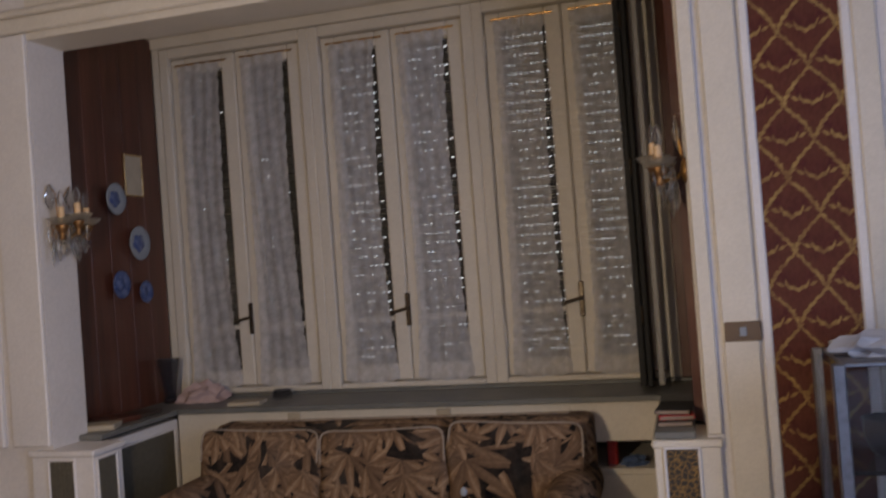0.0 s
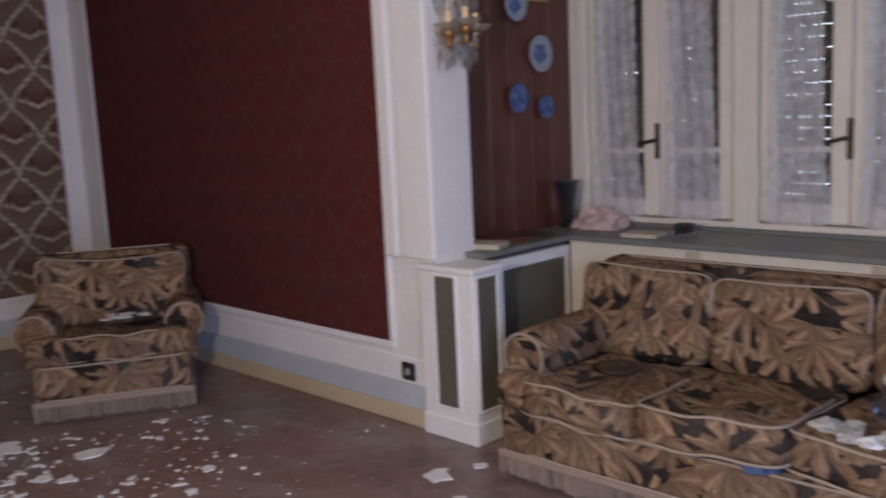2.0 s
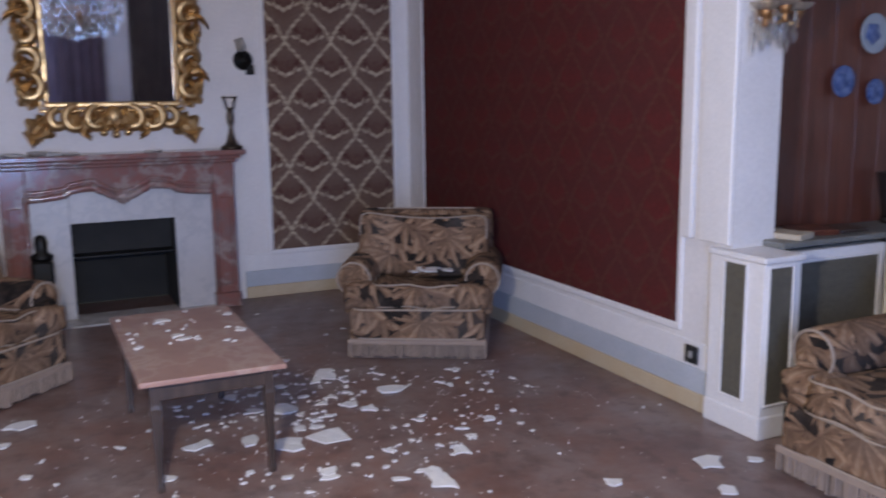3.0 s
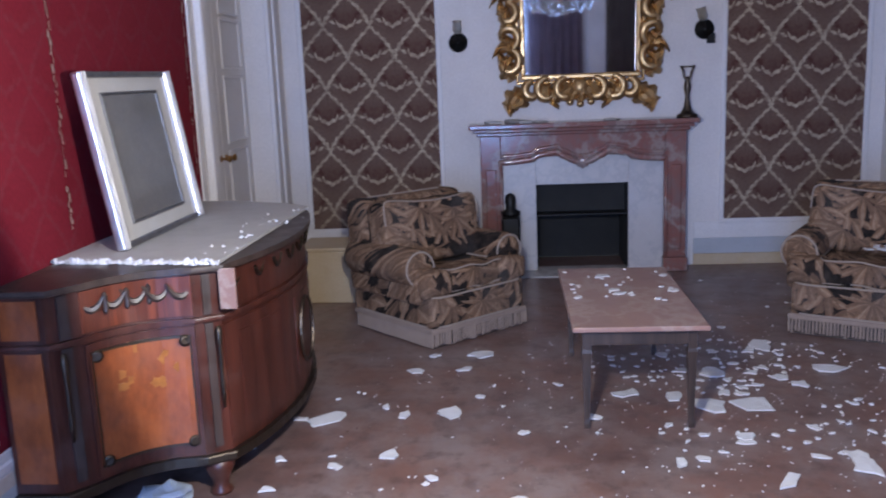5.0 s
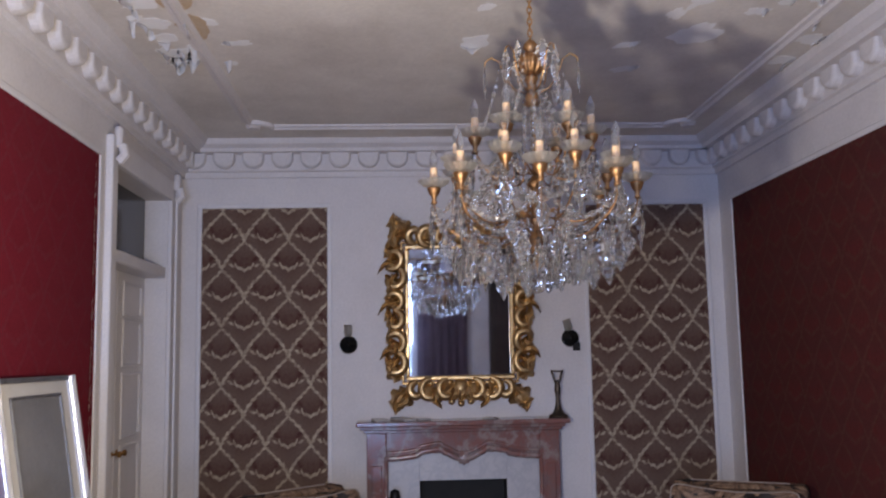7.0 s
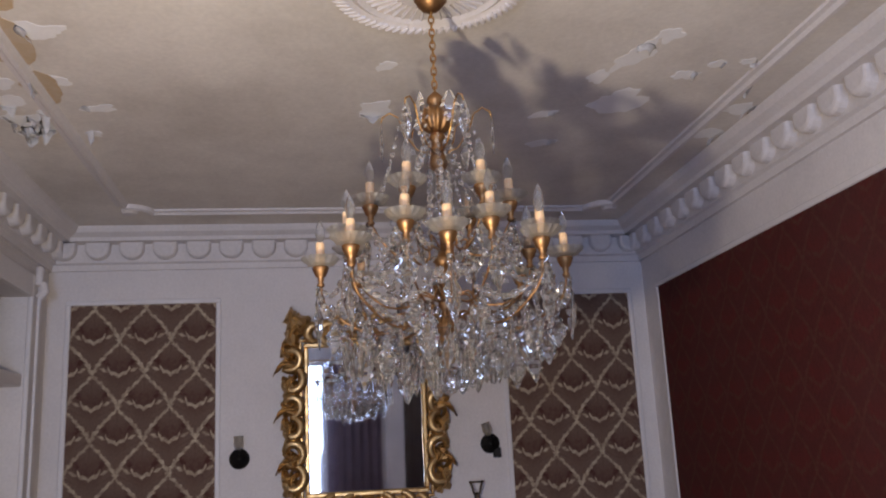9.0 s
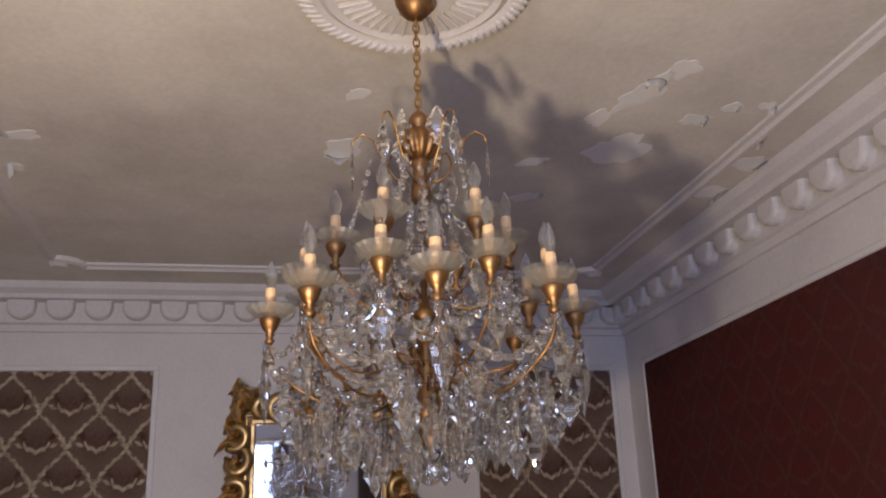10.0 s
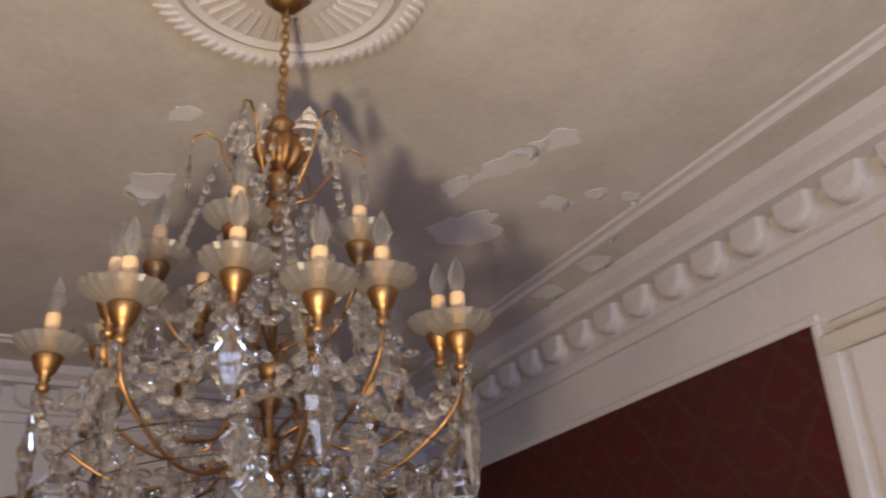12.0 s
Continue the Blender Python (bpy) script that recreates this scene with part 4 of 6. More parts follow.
# ---- fireplace ----
fy0, fy1, fz = -1.475, 0.145, 1.105
fire = thing("fireplace", pose(0, (fy0 + fy1) / 2, 0), "red-brown marble fireplace with white slips and dark firebox", "fireplace")
mi = fire.matrix_world.inverted()


def fpart(name, bm, material, label="", parent=fire, smooth=False):
    bm.transform(mi)
    return part(name, bm, material, parent, label, smooth)


bm = box(0, 0.275, fy0, fy1, fz - 0.035, fz, 0.008, seg=2)
box(0, 0.245, fy0 + 0.03, fy1 - 0.03, fz - 0.06, fz - 0.036, 0.008, bm, 2)
box(0, 0.215, fy0 + 0.055, fy1 - 0.055, fz - 0.085, fz - 0.061, 0.006, bm)
fpart("mantel_shelf", bm, "marble")
oj0, oj1 = fy0 + 0.075, fy1 - 0.075
sl0, sl1 = oj0 + 0.15, oj1 - 0.15
for a, b in ((oj0, sl0), (sl1, oj1)):
    bm = box(0, 0.19, a, b, 0.10, fz - 0.086, 0.006)
    box(0, 0.205, a + 0.035, b - 0.035, 0.16, 0.78, 0.008, bm)
    fpart("jamb", bm, "marble")
    fpart("plinth_block", box(0, 0.21, a - 0.012, b + 0.012, 0, 0.10, 0.006), "marble", "dark marble plinth block")
for yy in (sl0 - 0.004, sl1 + 0.004):
    fpart("jamb_bead", tube([(0.19, yy, 0.10), (0.19, yy, 0.845)], 0.016, 8), "marble", "polished bead down the jamb", smooth=True)
fpart("frieze", box(0, 0.18, sl0, sl1, 0.86, fz - 0.086, 0.004), "marble")
# serpentine lower edge of the frieze
mid = (sl0 + sl1) / 2
half = (sl1 - sl0) / 2
ser = []
for i in range(41):
    t = -1 + i / 20
    a = abs(t)
    z = 0.845 + 0.03 * math.cos(a * math.pi) * (1 if a > 0.28 else 0.4) - (0.055 * (1 - (a / 0.22) ** 2) if a < 0.22 else 0) + (0.02 if 0.3 < a < 0.6 else 0)
    ser.append((mid + t * half, z))
one = bmesh.new()
rows4 = []
for y, z in ser:
    rows4.append([one.verts.new(p) for p in ((0.0, y, z), (0.185, y, z), (0.185, y, 0.875), (0.0, y, 0.875))])
for a, b in zip(rows4, rows4[1:]):
    for k in range(4):
        one.faces.new((a[k], a[(k + 1) % 4], b[(k + 1) % 4], b[k]))
one.faces.new(rows4[0])
one.faces.new(rows4[-1][::-1])
fpart("serpentine_arch", one, "marble")
fpart("arch_moulding", tube([(0.187, y, z + 0.012) for y, z in ser], 0.023, 10), "marble", "polished bead along the arch", smooth=True)
fpart("arch_moulding", tube([(0.183, y, z + 0.055) for y, z in ser], 0.014, 8), "marble", "", smooth=True)
sh = lathe([(0.05, 0), (0.045, 0.012), (0.02, 0.022), (0.001, 0.024)], 16, flute=8, depth=0.12)
sh.transform(pose(0.185, mid, 0.82, 0, 90, 0))
fpart("keystone_shell", sh, "marble")
# white slips
fb0, fb1, fbz = -1.0, -0.333, 0.65
bm = box(0.0, 0.125, sl0, fb0, 0, 0.90, 0.003)
fpart("slip", bm, "marble_white", "white marble slip")
fpart("slip", box(0.0, 0.125, fb1, sl1, 0, 0.90, 0.003), "marble_white", "white marble slip")
fpart("slip", box(0.0, 0.125, fb0, fb1, fbz, 0.90, 0.003), "marble_white", "white marble slip")
# firebox
fpart("firebox_back", box(-0.45, -0.42, fb0, fb1, 0, fbz), "soot", "sooty black fire back")
fpart("firebox_side", box(-0.42, 0.118, fb0 - 0.02, fb0 + 0.004, 0, fbz), "soot", "sooty firebox side")
fpart("firebox_side", box(-0.42, 0.118, fb1 - 0.004, fb1 + 0.02, 0, fbz), "soot", "sooty firebox side")
fpart("firebox_top", box(-0.42, 0.0, fb0, fb1, fbz - 0.01, fbz + 0.02), "soot", "sooty firebox top")
fpart("smoke_hood", box(-0.06, 0.09, fb0 + 0.006, fb1 - 0.006, fbz - 0.24, fbz - 0.225, 0.003), "iron")
fpart("fire_back", box(-0.40, -0.05, fb0 + 0.006, fb1 - 0.006, fbz - 0.24, fbz - 0.012), "soot")
tagged(part("hearth_slab", box(0.0, 0.34, sl0 + 0.02, sl1 - 0.02, 0.0, 0.012, 0.003), "marble_grey"), "grey marble hearth slab on the floor", "hearth", kind="structure")
st = thing("fire_screen_post", pose(0.33, -1.19, 0), "dark squat iron andiron standing by the hearth", "andiron")
part("andiron_foot", box(-0.07, 0.07, -0.065, 0.065, 0, 0.46, 0.014), "iron", st)
part("andiron_knob", lathe([(0.065, 0.46), (0.07, 0.49), (0.035, 0.51), (0.04, 0.57), (0.032, 0.61), (0.002, 0.625)], 12), "iron", st, smooth=True)

# ---- mirror ----
gy0, gy1, gz0, gz1 = -1.06, -0.275, 1.44, 2.43
mir = thing("wall_mirror", pose(0.03, (gy0 + gy1) / 2, (gz0 + gz1) / 2), "gilded mirror with carved pierced scroll frame over the mantel", "mirror")
mi = mir.matrix_world.inverted()


def mpart(name, bm, material, label="", parent=mir, smooth=False):
    bm.transform(mi)
    return part(name, bm, material, parent, label, smooth)


mpart("mirror_glass", box(0.02, 0.05, gy0, gy1, gz0, gz1), "mirror", "old silvered glass")
to_m = lambda u, v, d: (0.022 + d, u, v)
mpart("inner_frame", ring_frame(gy0, gy1, gz0, gz1, 0.036, 0.05, to_m, bevel=0.010), "gold")
mpart("outer_fillet", ring_frame(gy0 - 0.045, gy1 + 0.045, gz0 - 0.045, gz1 + 0.045, 0.022, 0.042, to_m, bevel=0.008), "gold")


def scroll(y, z, r, turn, hand=1, thick=0.027):
    """A C-scroll: a tapering spiral bar lying on the frame."""
    pts = []
    for i in range(27):
        t = i / 26
        a = turn + hand * t * 2 * math.pi * 0.78
        rr = r * (1.12 - 0.8 * t ** 1.5)
        pts.append((0.055 + 0.02 * math.sin(t * math.pi), y + rr * math.cos(a), z + rr * math.sin(a)))
    return tube(pts, thick, 7, taper=lambda t: 0.55 + 0.75 * math.sin(math.pi * (0.15 + 0.8 * t)))


def acanthus(y, z, length, turn, curl=0.4):
    """A curling leaf with a ridge, lying on the frame."""
    one = bmesh.new()
    cols = []
    for i in range(9):
        t = i / 8
        a = turn + curl * t * t
        cy, cz = y + length * t * math.cos(a), z + length * t * math.sin(a)
        w = 0.066 * math.sin(math.pi * (0.12 + 0.84 * t)) * (1 + 0.35 * math.sin(t * 18))
        nx, nz = -math.sin(a), math.cos(a)
        lift = 0.05 + 0.045 * math.sin(t * 2.4)
        cols.append([one.verts.new(p) for p in ((lift - 0.03, cy + nx * w, cz + nz * w), (lift + 0.012, cy + nx * w * 0.4, cz + nz * w * 0.4), (lift + 0.0, cy, cz),
                                                (lift + 0.012, cy - nx * w * 0.4, cz - nz * w * 0.4), (lift - 0.03, cy - nx * w, cz - nz * w), (0.03, cy, cz))])
    for a, b in zip(cols, cols[1:]):
        for k in range(6):
            one.faces.new((a[k], a[(k + 1) % 6], b[(k + 1) % 6], b[k]))
    one.faces.new(cols[0][::-1])
    one.faces.new(cols[-1])
    return one


my, mz = (gy0 + gy1) / 2, (gz0 + gz1) / 2
hw, hh = (gy1 - gy0) / 2, (gz1 - gz0) / 2
for sg in (-1, 1):
    for z, r, tn, hd in ((-0.40, 0.075, 90, 1), (-0.22, 0.07, -90, -1), (-0.06, 0.06, 90, 1), (0.10, 0.06, -90, -1), (0.27, 0.075, 90, 1), (0.43, 0.065, -60, -1)):
        tn2 = radians(tn if sg > 0 else 180 - tn)
        mpart("scroll", scroll(my + sg * (hw + 0.13), mz + z, r * 1.2, tn2, hd * sg), "gold", smooth=True)
    for z, ln, tn, cu in ((-0.50, 0.16, 40, 0.9), (-0.32, 0.14, 60, -1.2), (-0.14, 0.13, 30, 0.8), (0.02, 0.15, 75, -1.4), (0.18, 0.14, 35, 0.9), (0.34, 0.15, 70, -1.3), (0.50, 0.17, 50, 0.8)):
        a = radians(tn)
        mpart("leaf", acanthus(my + sg * (hw + 0.075), mz + z - 0.02, ln * 1.15, a if sg > 0 else math.pi - a, cu * sg), "gold")
    for z, ln, tn, cu in ((-0.42, 0.11, -30, 1.2), (-0.26, 0.10, -50, -0.8), (-0.08, 0.11, -20, 1.3), (0.08, 0.10, -60, 1.0), (0.24, 0.11, -35, -1.0), (0.42, 0.11, -15, 1.1)):
        a = radians(tn)
        mpart("leaf", acanthus(my + sg * (hw + 0.10), mz + z + 0.04, ln, a if sg > 0 else math.pi - a, cu * sg), "gold")
    for y, r in ((0.10, 0.06), (0.23, 0.065), (0.34, 0.05)):
        mpart("scroll", scroll(my + sg * y, gz0 - 0.11, r * 1.2, radians(90), -sg), "gold", smooth=True)
        mpart("scroll", scroll(my + sg * y, gz1 + 0.11, r * 1.2, radians(-90), sg), "gold", smooth=True)
    for zc, s2 in ((gz0 - 0.10, -1), (gz1 + 0.10, 1)):
        mpart("leaf", acanthus(my + sg * (hw + 0.03), zc - 0.0 * s2, 0.21, math.atan2(0.75 * s2, sg), 0.5 * sg * s2), "gold")
        mpart("leaf", acanthus(my + sg * (hw + 0.02), zc + 0.02 * s2, 0.17, math.atan2(1.2 * s2, sg * 0.3), -0.9 * sg * s2), "gold")
        mpart("leaf", acanthus(my + sg * 0.15, zc, 0.15, math.atan2(0.6 * s2, sg), 1.0 * sg * s2), "gold")
        mpart("leaf", acanthus(my + sg * 0.30, zc - 0.03 * s2, 0.13, math.atan2(0.7 * s2, -sg), -0.7 * sg * s2), "gold")
for zc, s2 in ((gz0 - 0.10, -1), (gz1 + 0.11, 1)):
    for k in range(-2, 3):
        mpart("leaf", acanthus(my + k * 0.02, zc - 0.04 * s2, 0.15, radians(90 * s2 + k * 26 * -s2), 0), "gold")
    mpart("cartouche", lathe([(0.07, 0), (0.075, 0.02), (0.05, 0.05), (0.001, 0.06)], 14, m=pose(0.04, my, zc, 0, 90, 0), flute=7, depth=0.1), "gold", smooth=True)
    for sg in (-1, 0, 1):
        mpart("foot_boss", lathe([(0.001, -0.03), (0.026, -0.015), (0.028, 0.01), (0.001, 0.03)], 10, m=pose(0.06, my + sg * 0.075, zc + s2 * (0.115 if sg == 0 else 0.10))), "gold", smooth=True)

# the glass leans a little out from the wall
mir.matrix_world = pose(0.052, my, mz, 0, 1.8, 0)

# ---- wall lamps, statuette ----
for y, z, tilt in ((-1.54, 1.692, 0), (0.215, 1.714, 18)):
    sc = thing("wall_lamp", pose(0.0, y, z), "round black wall lamp with a small glass tulip" if not tilt else "loose tilted black wall lamp with a glass tulip", "wall lamp", "black wall lamps")
    mm = pose(0, 0, 0, tilt, 0, 0)
    b = lathe([(0.068, 0.0), (0.07, 0.015), (0.055, 0.03), (0.03, 0.036), (0.028, 0.05), (0.001, 0.055)], 24, m=mm @ pose(0, 0, 0, 0, 90, 0))
    part("backplate", b, "iron", sc, smooth=True)
    part("arm", tube([mm @ Vector(p) for p in ((0.04, 0, 0), (0.08, 0, 0.0), (0.09, 0, 0.03), (0.09, 0, 0.06))], 0.008, 6), "iron", sc)
    if tilt:
        part("bracket", box(-0.004, 0.03, 0.02, 0.075, -0.10, -0.03, 0.004), "iron", sc)
    t = lathe([(0.012, 0.06), (0.03, 0.075), (0.034, 0.10), (0.028, 0.13), (0.034, 0.15), (0.031, 0.15), (0.025, 0.13), (0.03, 0.10), (0.026, 0.078), (0.002, 0.066)], 14, m=mm @ pose(0.09, 0.0, 0))
    part("glass_tulip", t, "frost", sc, "frosted glass tulip shade", smooth=True)

for y, ln, hgt in ((-1.30, 0.10, 0.016), (-1.12, 0.14, 0.022), (-0.98, 0.06, 0.012), (-0.45, 0.05, 0.01)):
    frag = tagged(part("stone_fragment", box(-0.05, 0.05, -ln, ln, 0, hgt, 0.005), "marble_grey"), "flat grey fragment lying on the mantel shelf", "fragment", "fragments on the mantel")
    frag.matrix_world = pose(0.14, y, fz + 0.0005, 0, 0, y * 60)
stt = thing("statuette", pose(0.15, 0.075, fz), "slim dark bronze candlestick figure on the mantel shelf", "statuette")
bm = lathe([(0.075, 0), (0.07, 0.02), (0.045, 0.03), (0.03, 0.06), (0.02, 0.10), (0.014, 0.15), (0.022, 0.19), (0.026, 0.22), (0.018, 0.25), (0.02, 0.27), (0.006, 0.285)], 14)
for sg in (-1, 1):
    tube([(0, 0, 0.25), (0, sg * 0.022, 0.28), (0, sg * 0.03, 0.32), (0, sg * 0.045, 0.36)], 0.009, 6, bm)
tube([(0, -0.05, 0.352), (0, 0.05, 0.352)], 0.006, 6, bm)
part("figure", bm, "bronze", stt, smooth=True)

# ---- covers round the bay, with slate tops ----
cov = thing("radiator_cover", pose(3.57, 1.6, 0), "white painted radiator cover with dark mesh panels beside the bay", "radiator cover")
mi = cov.matrix_world.inverted()


def grille(par, u0, u1, v0, v1, to3, minv, mat_="cane"):
    """A dark mesh panel with a raised moulded edge."""
    b = box(u0, u1, v0, v1, 0.0, 0.004)
    for i in range(int((u1 - u0) / 0.022)):
        box(u0 + i * 0.022, u0 + i * 0.022 + 0.006, v0, v1, 0.004, 0.0055, bm=b)
    for i in range(int((v1 - v0) / 0.022)):
        box(u0, u1, v0 + i * 0.022, v0 + i * 0.022 + 0.006, 0.0056, 0.007, bm=b)
    for v in b.verts:
        v.co = Vector(to3(*v.co))
    b.transform(minv)
    g = part("mesh_panel", b, mat_, par, "dark woven mesh panel")
    f = ring_frame(u0, u1, v0, v1, 0.012, 0.012, to3, bevel=0.004)
    f.transform(minv)
    part("panel_moulding", f, "white_trim", g)


def cpart(name, bm, material, par, minv, label=""):
    bm.transform(minv)
    return part(name, bm, material, par, label)


b = box(3.415, 3.735, 1.45, 1.655, 0.0, 0.762, 0.004)
box(3.41, 3.745, 1.44, 1.665, 0.0, 0.10, 0.005, b)
box(3.408, 3.748, 1.437, 1.67, 0.758, 0.785, 0.006, b)
cpart("corner_post", b, "white_trim", cov, mi)
grille(cov, 3.515, 3.635, 0.155, 0.738, lambda u, v, d: (u, 1.45 - d, v), mi)
grille(cov, 1.475, 1.60, 0.155, 0.738, lambda u, v, d: (3.735 + d, u, v), mi)
b = box(3.42, 3.60, 1.655, 2.33, 0.0, 0.762, 0.004)
cpart("side_panel", b, "white_trim", cov, mi)
grille(cov, 1.74, 2.28, 0.12, 0.71, lambda u, v, d: (3.60 + d, u, v), mi)

back = thing("window_bench", pose(4.85, 2.6, 0), "long cream cupboard under the windows with open shelves", "cupboard")
mi = back.matrix_world.inverted()
cpart("bench_front", box(3.60, 5.70, 2.335, 2.355, 0, 0.785, 0.003), "trim", back, mi)
cpart("top_rail", box(5.70, 6.115, 2.335, 2.36, 0.60, 0.785, 0.003), "trim", back, mi)
cpart("shelf", box(5.70, 6.115, 2.34, 2.92, 0.445, 0.47, 0.003), "trim", back, mi)
cpart("shelf", box(5.70, 6.115, 2.34, 2.92, 0.245, 0.265, 0.003), "trim", back, mi)
cpart("lower_door", box(5.70, 6.115, 2.335, 2.352, 0.03, 0.245, 0.003), "trim", back, mi)
cpart("lower_door", box(5.70, 6.115, 2.335, 2.352, 0.30, 0.445, 0.003), "trim", back, mi)
cpart("bench_back", box(3.60, 6.115, 2.92, 2.955, 0, 0.785), "trim", back, mi)
for x in (4.28, 5.08):
    cpart("clip", box(x - 0.035, x + 0.035, 2.322, 2.335, 0.735, 0.775, 0.004), "paper", back, mi)

rc = thing("radiator_cover", pose(6.23, 1.6, 0), "cream radiator cover with gold-brown mesh at the pier", "radiator cover")
mi = rc.matrix_world.inverted()
b = box(6.115, 6.35, 1.45, 2.33, 0.0, 0.762, 0.004)
box(6.108, 6.357, 1.437, 2.33, 0.758, 0.785, 0.006, b)
cpart("cover_body", b, "trim", rc, mi)
grille(rc, 6.158, 6.268, 0.165, 0.752, lambda u, v, d: (u, 1.45 - d, v), mi, "inlay_mesh")

b = box(3.335, 3.625, 1.66, 2.30, 0.786, 0.812, 0.004)
sl = tagged(part("slate_top", b, "slate"), "dusty dark slate top on the radiator cover", "slate top")
tagged(part("slate_top", box(3.335, 6.265, 2.305, 2.735, 0.786, 0.812, 0.004), "slate"), "long dusty slate top under the windows", "slate top")
tagged(part("slate_top", box(6.12, 6.265, 1.46, 2.30, 0.786, 0.812, 0.004), "slate"), "short slate top on the pier cover", "slate top")
tagged(part("window_board", box(3.335, 6.265, 2.736, 2.96, 0.79, 0.828, 0.004), "slate"), "slate window board under the casements", "sill", kind="structure")

# things on the slate
SZ = 0.812
vase = tagged(part("glass_vase", lathe([(0.035, 0), (0.04, 0.008), (0.03, 0.03), (0.042, 0.12), (0.062, 0.235), (0.066, 0.25), (0.06, 0.25), (0.04, 0.13), (0.027, 0.035), (0.002, 0.02)], 10), "smoke"), "tall faceted grey glass vase on the slate", "vase")
vase.matrix_world = pose(3.42, 2.56, SZ)
crumple("crumpled_cloth", pose(3.60, 2.60, SZ), 0.13, 0.55, "pinkstuff", "pale pink crumpled cloth on the slate top", "cloth", 4)
bk = thing("book", pose(3.97, 2.42, SZ, 0, 0, 8), "thin tan book lying on the slate top", "book")
part("cover", box(-0.09, 0.09, -0.06, 0.06, 0.0, 0.02, 0.003), "paper", bk)
part("page_block", box(-0.086, 0.084, -0.062, 0.056, 0.004, 0.016), "paper", bk)
ink = tagged(part("ashtray", lathe([(0.05, 0), (0.055, 0.01), (0.05, 0.05), (0.042, 0.05), (0.036, 0.015), (0.001, 0.012)], 12), "smoke"), "dark glass ashtray on the slate top", "ashtray")
ink.matrix_world = pose(4.10, 2.58, SZ)
for x, y, a, sz, lab in ((3.50, 1.80, 20, (0.10, 0.07), "loose papers lying on the slate top"), (3.46, 1.98, -15, (0.09, 0.10), "dark leather-bound book lying on the slate")):
    b = thing("book", pose(x, y, SZ, 0, 0, a), lab, "book", "books on the cover")
    dark = "dark" in lab
    part("cover", box(-sz[0], sz[0], -sz[1], sz[1], 0, 0.026, 0.003), "rosewood" if dark else "paper", b)
    part("page_block", box(-sz[0] + 0.004, sz[0] - 0.004, -sz[1] - 0.002, sz[1] - 0.004, 0.005, 0.021), "paper", b)
tagged(part("picture_frame", box(3.40, 3.56, 2.08, 2.26, SZ, SZ + 0.018, 0.004), "darkwood"), "small dark wooden frame lying on the slate", "frame")
for i, (mat_, h0) in enumerate((("darkwood", 0.0), ("redplastic", 0.022), ("black", 0.041))):
    b = thing("book", pose(6.195, 1.66 + 0.01 * i, SZ + h0, 0, 0, (0, 4, -5)[i]), ("dark", "red", "black")[i] + " bound book in a stack on the slate", "book", "stacked books")
    part("cover", box(-0.065, 0.065, -0.10, 0.10, 0, 0.021 if i == 0 else 0.018, 0.003), mat_, b)
    part("page_block", box(-0.061, 0.061, -0.102, 0.096, 0.003, 0.015), "fringe", b)
crumple("blue_cloth", pose(5.97, 2.43, 0.47), 0.06, 0.5, "bluecloth", "dark blue folded cloth on the open shelf", "cloth", 6)
tagged(part("red_box", box(5.85, 5.895, 2.40, 2.48, 0.47, 0.59, 0.006), "redplastic"), "small red box standing on the open shelf", "box")

# plates and picture on the brown panelling
def plate(y, z, r, rim_mat, label):
    pl = thing("wall_plate", pose(3.338, y, z), label, "plate", "plates on the panelling")
    b = lathe([(r * 0.5, 0.002), (r * 0.62, 0.006), (r * 0.95, 0.018), (r, 0.022), (r * 0.97, 0.025), (r * 0.6, 0.012), (0.001, 0.011)], 28, m=pose(0, 0, 0, 0, 90, 0))
    part("plate_body", b, rim_mat, pl, smooth=True)
    b = lathe([(r * 0.52, 0.0125), (r * 0.5, 0.0145), (0.001, 0.014)], 20, m=pose(0, 0, 0, 0, 90, 0), flute=5, depth=0.12)
    part("painted_centre", b, "blue", pl, "blue painted picture", smooth=True)


plate(2.266, 1.959, 0.085, "porcelain", "grey-white porcelain plate hung on the panelling")
plate(2.456, 1.721, 0.095, "porcelain", "blue and white porcelain plate hung on the panelling")
plate(2.267, 1.498, 0.075, "blue", "deep blue glazed plate hung on the panelling")
plate(2.486, 1.449, 0.062, "blue", "small blue glazed plate hung on the panelling")
pic = thing("small_picture", pose(3.337, 2.46, 2.10), "small yellowed print in a thin frame on the panelling", "picture")
part("picture_sheet", box(0, 0.006, -0.075, 0.075, -0.11, 0.11), "paper", pic)
part("picture_frame", ring_frame(-0.075, 0.075, -0.11, 0.11, 0.008, 0.012, lambda u, v, d: (d, u, v), bevel=0.002), "gold", pic)

# ---- crystal ----
def drop(length, width, thick, seg=6):
    """A flat cut-glass pendant, hanging from its top at z = 0."""
    prof = [(0.08, 0.0), (0.34, -0.06), (0.16, -0.14), (0.55, -0.24), (0.42, -0.32), (0.95, -0.48), (0.72, -0.58), (0.80, -0.66), (0.42, -0.80), (0.30, -0.90), (0.03, -1.0)]
    bm = lathe([(r * width, z * length) for r, z in prof], seg)
    for v in bm.verts:
        v.co.y *= thick / width
    return bm


def bead(r):
    bm = bmesh.new()
    bmesh.ops.create_icosphere(bm, subdivisions=2, radius=r)
    for v in bm.verts:
        v.co.x *= 1.3
        v.co.y *= 0.7
    return bm


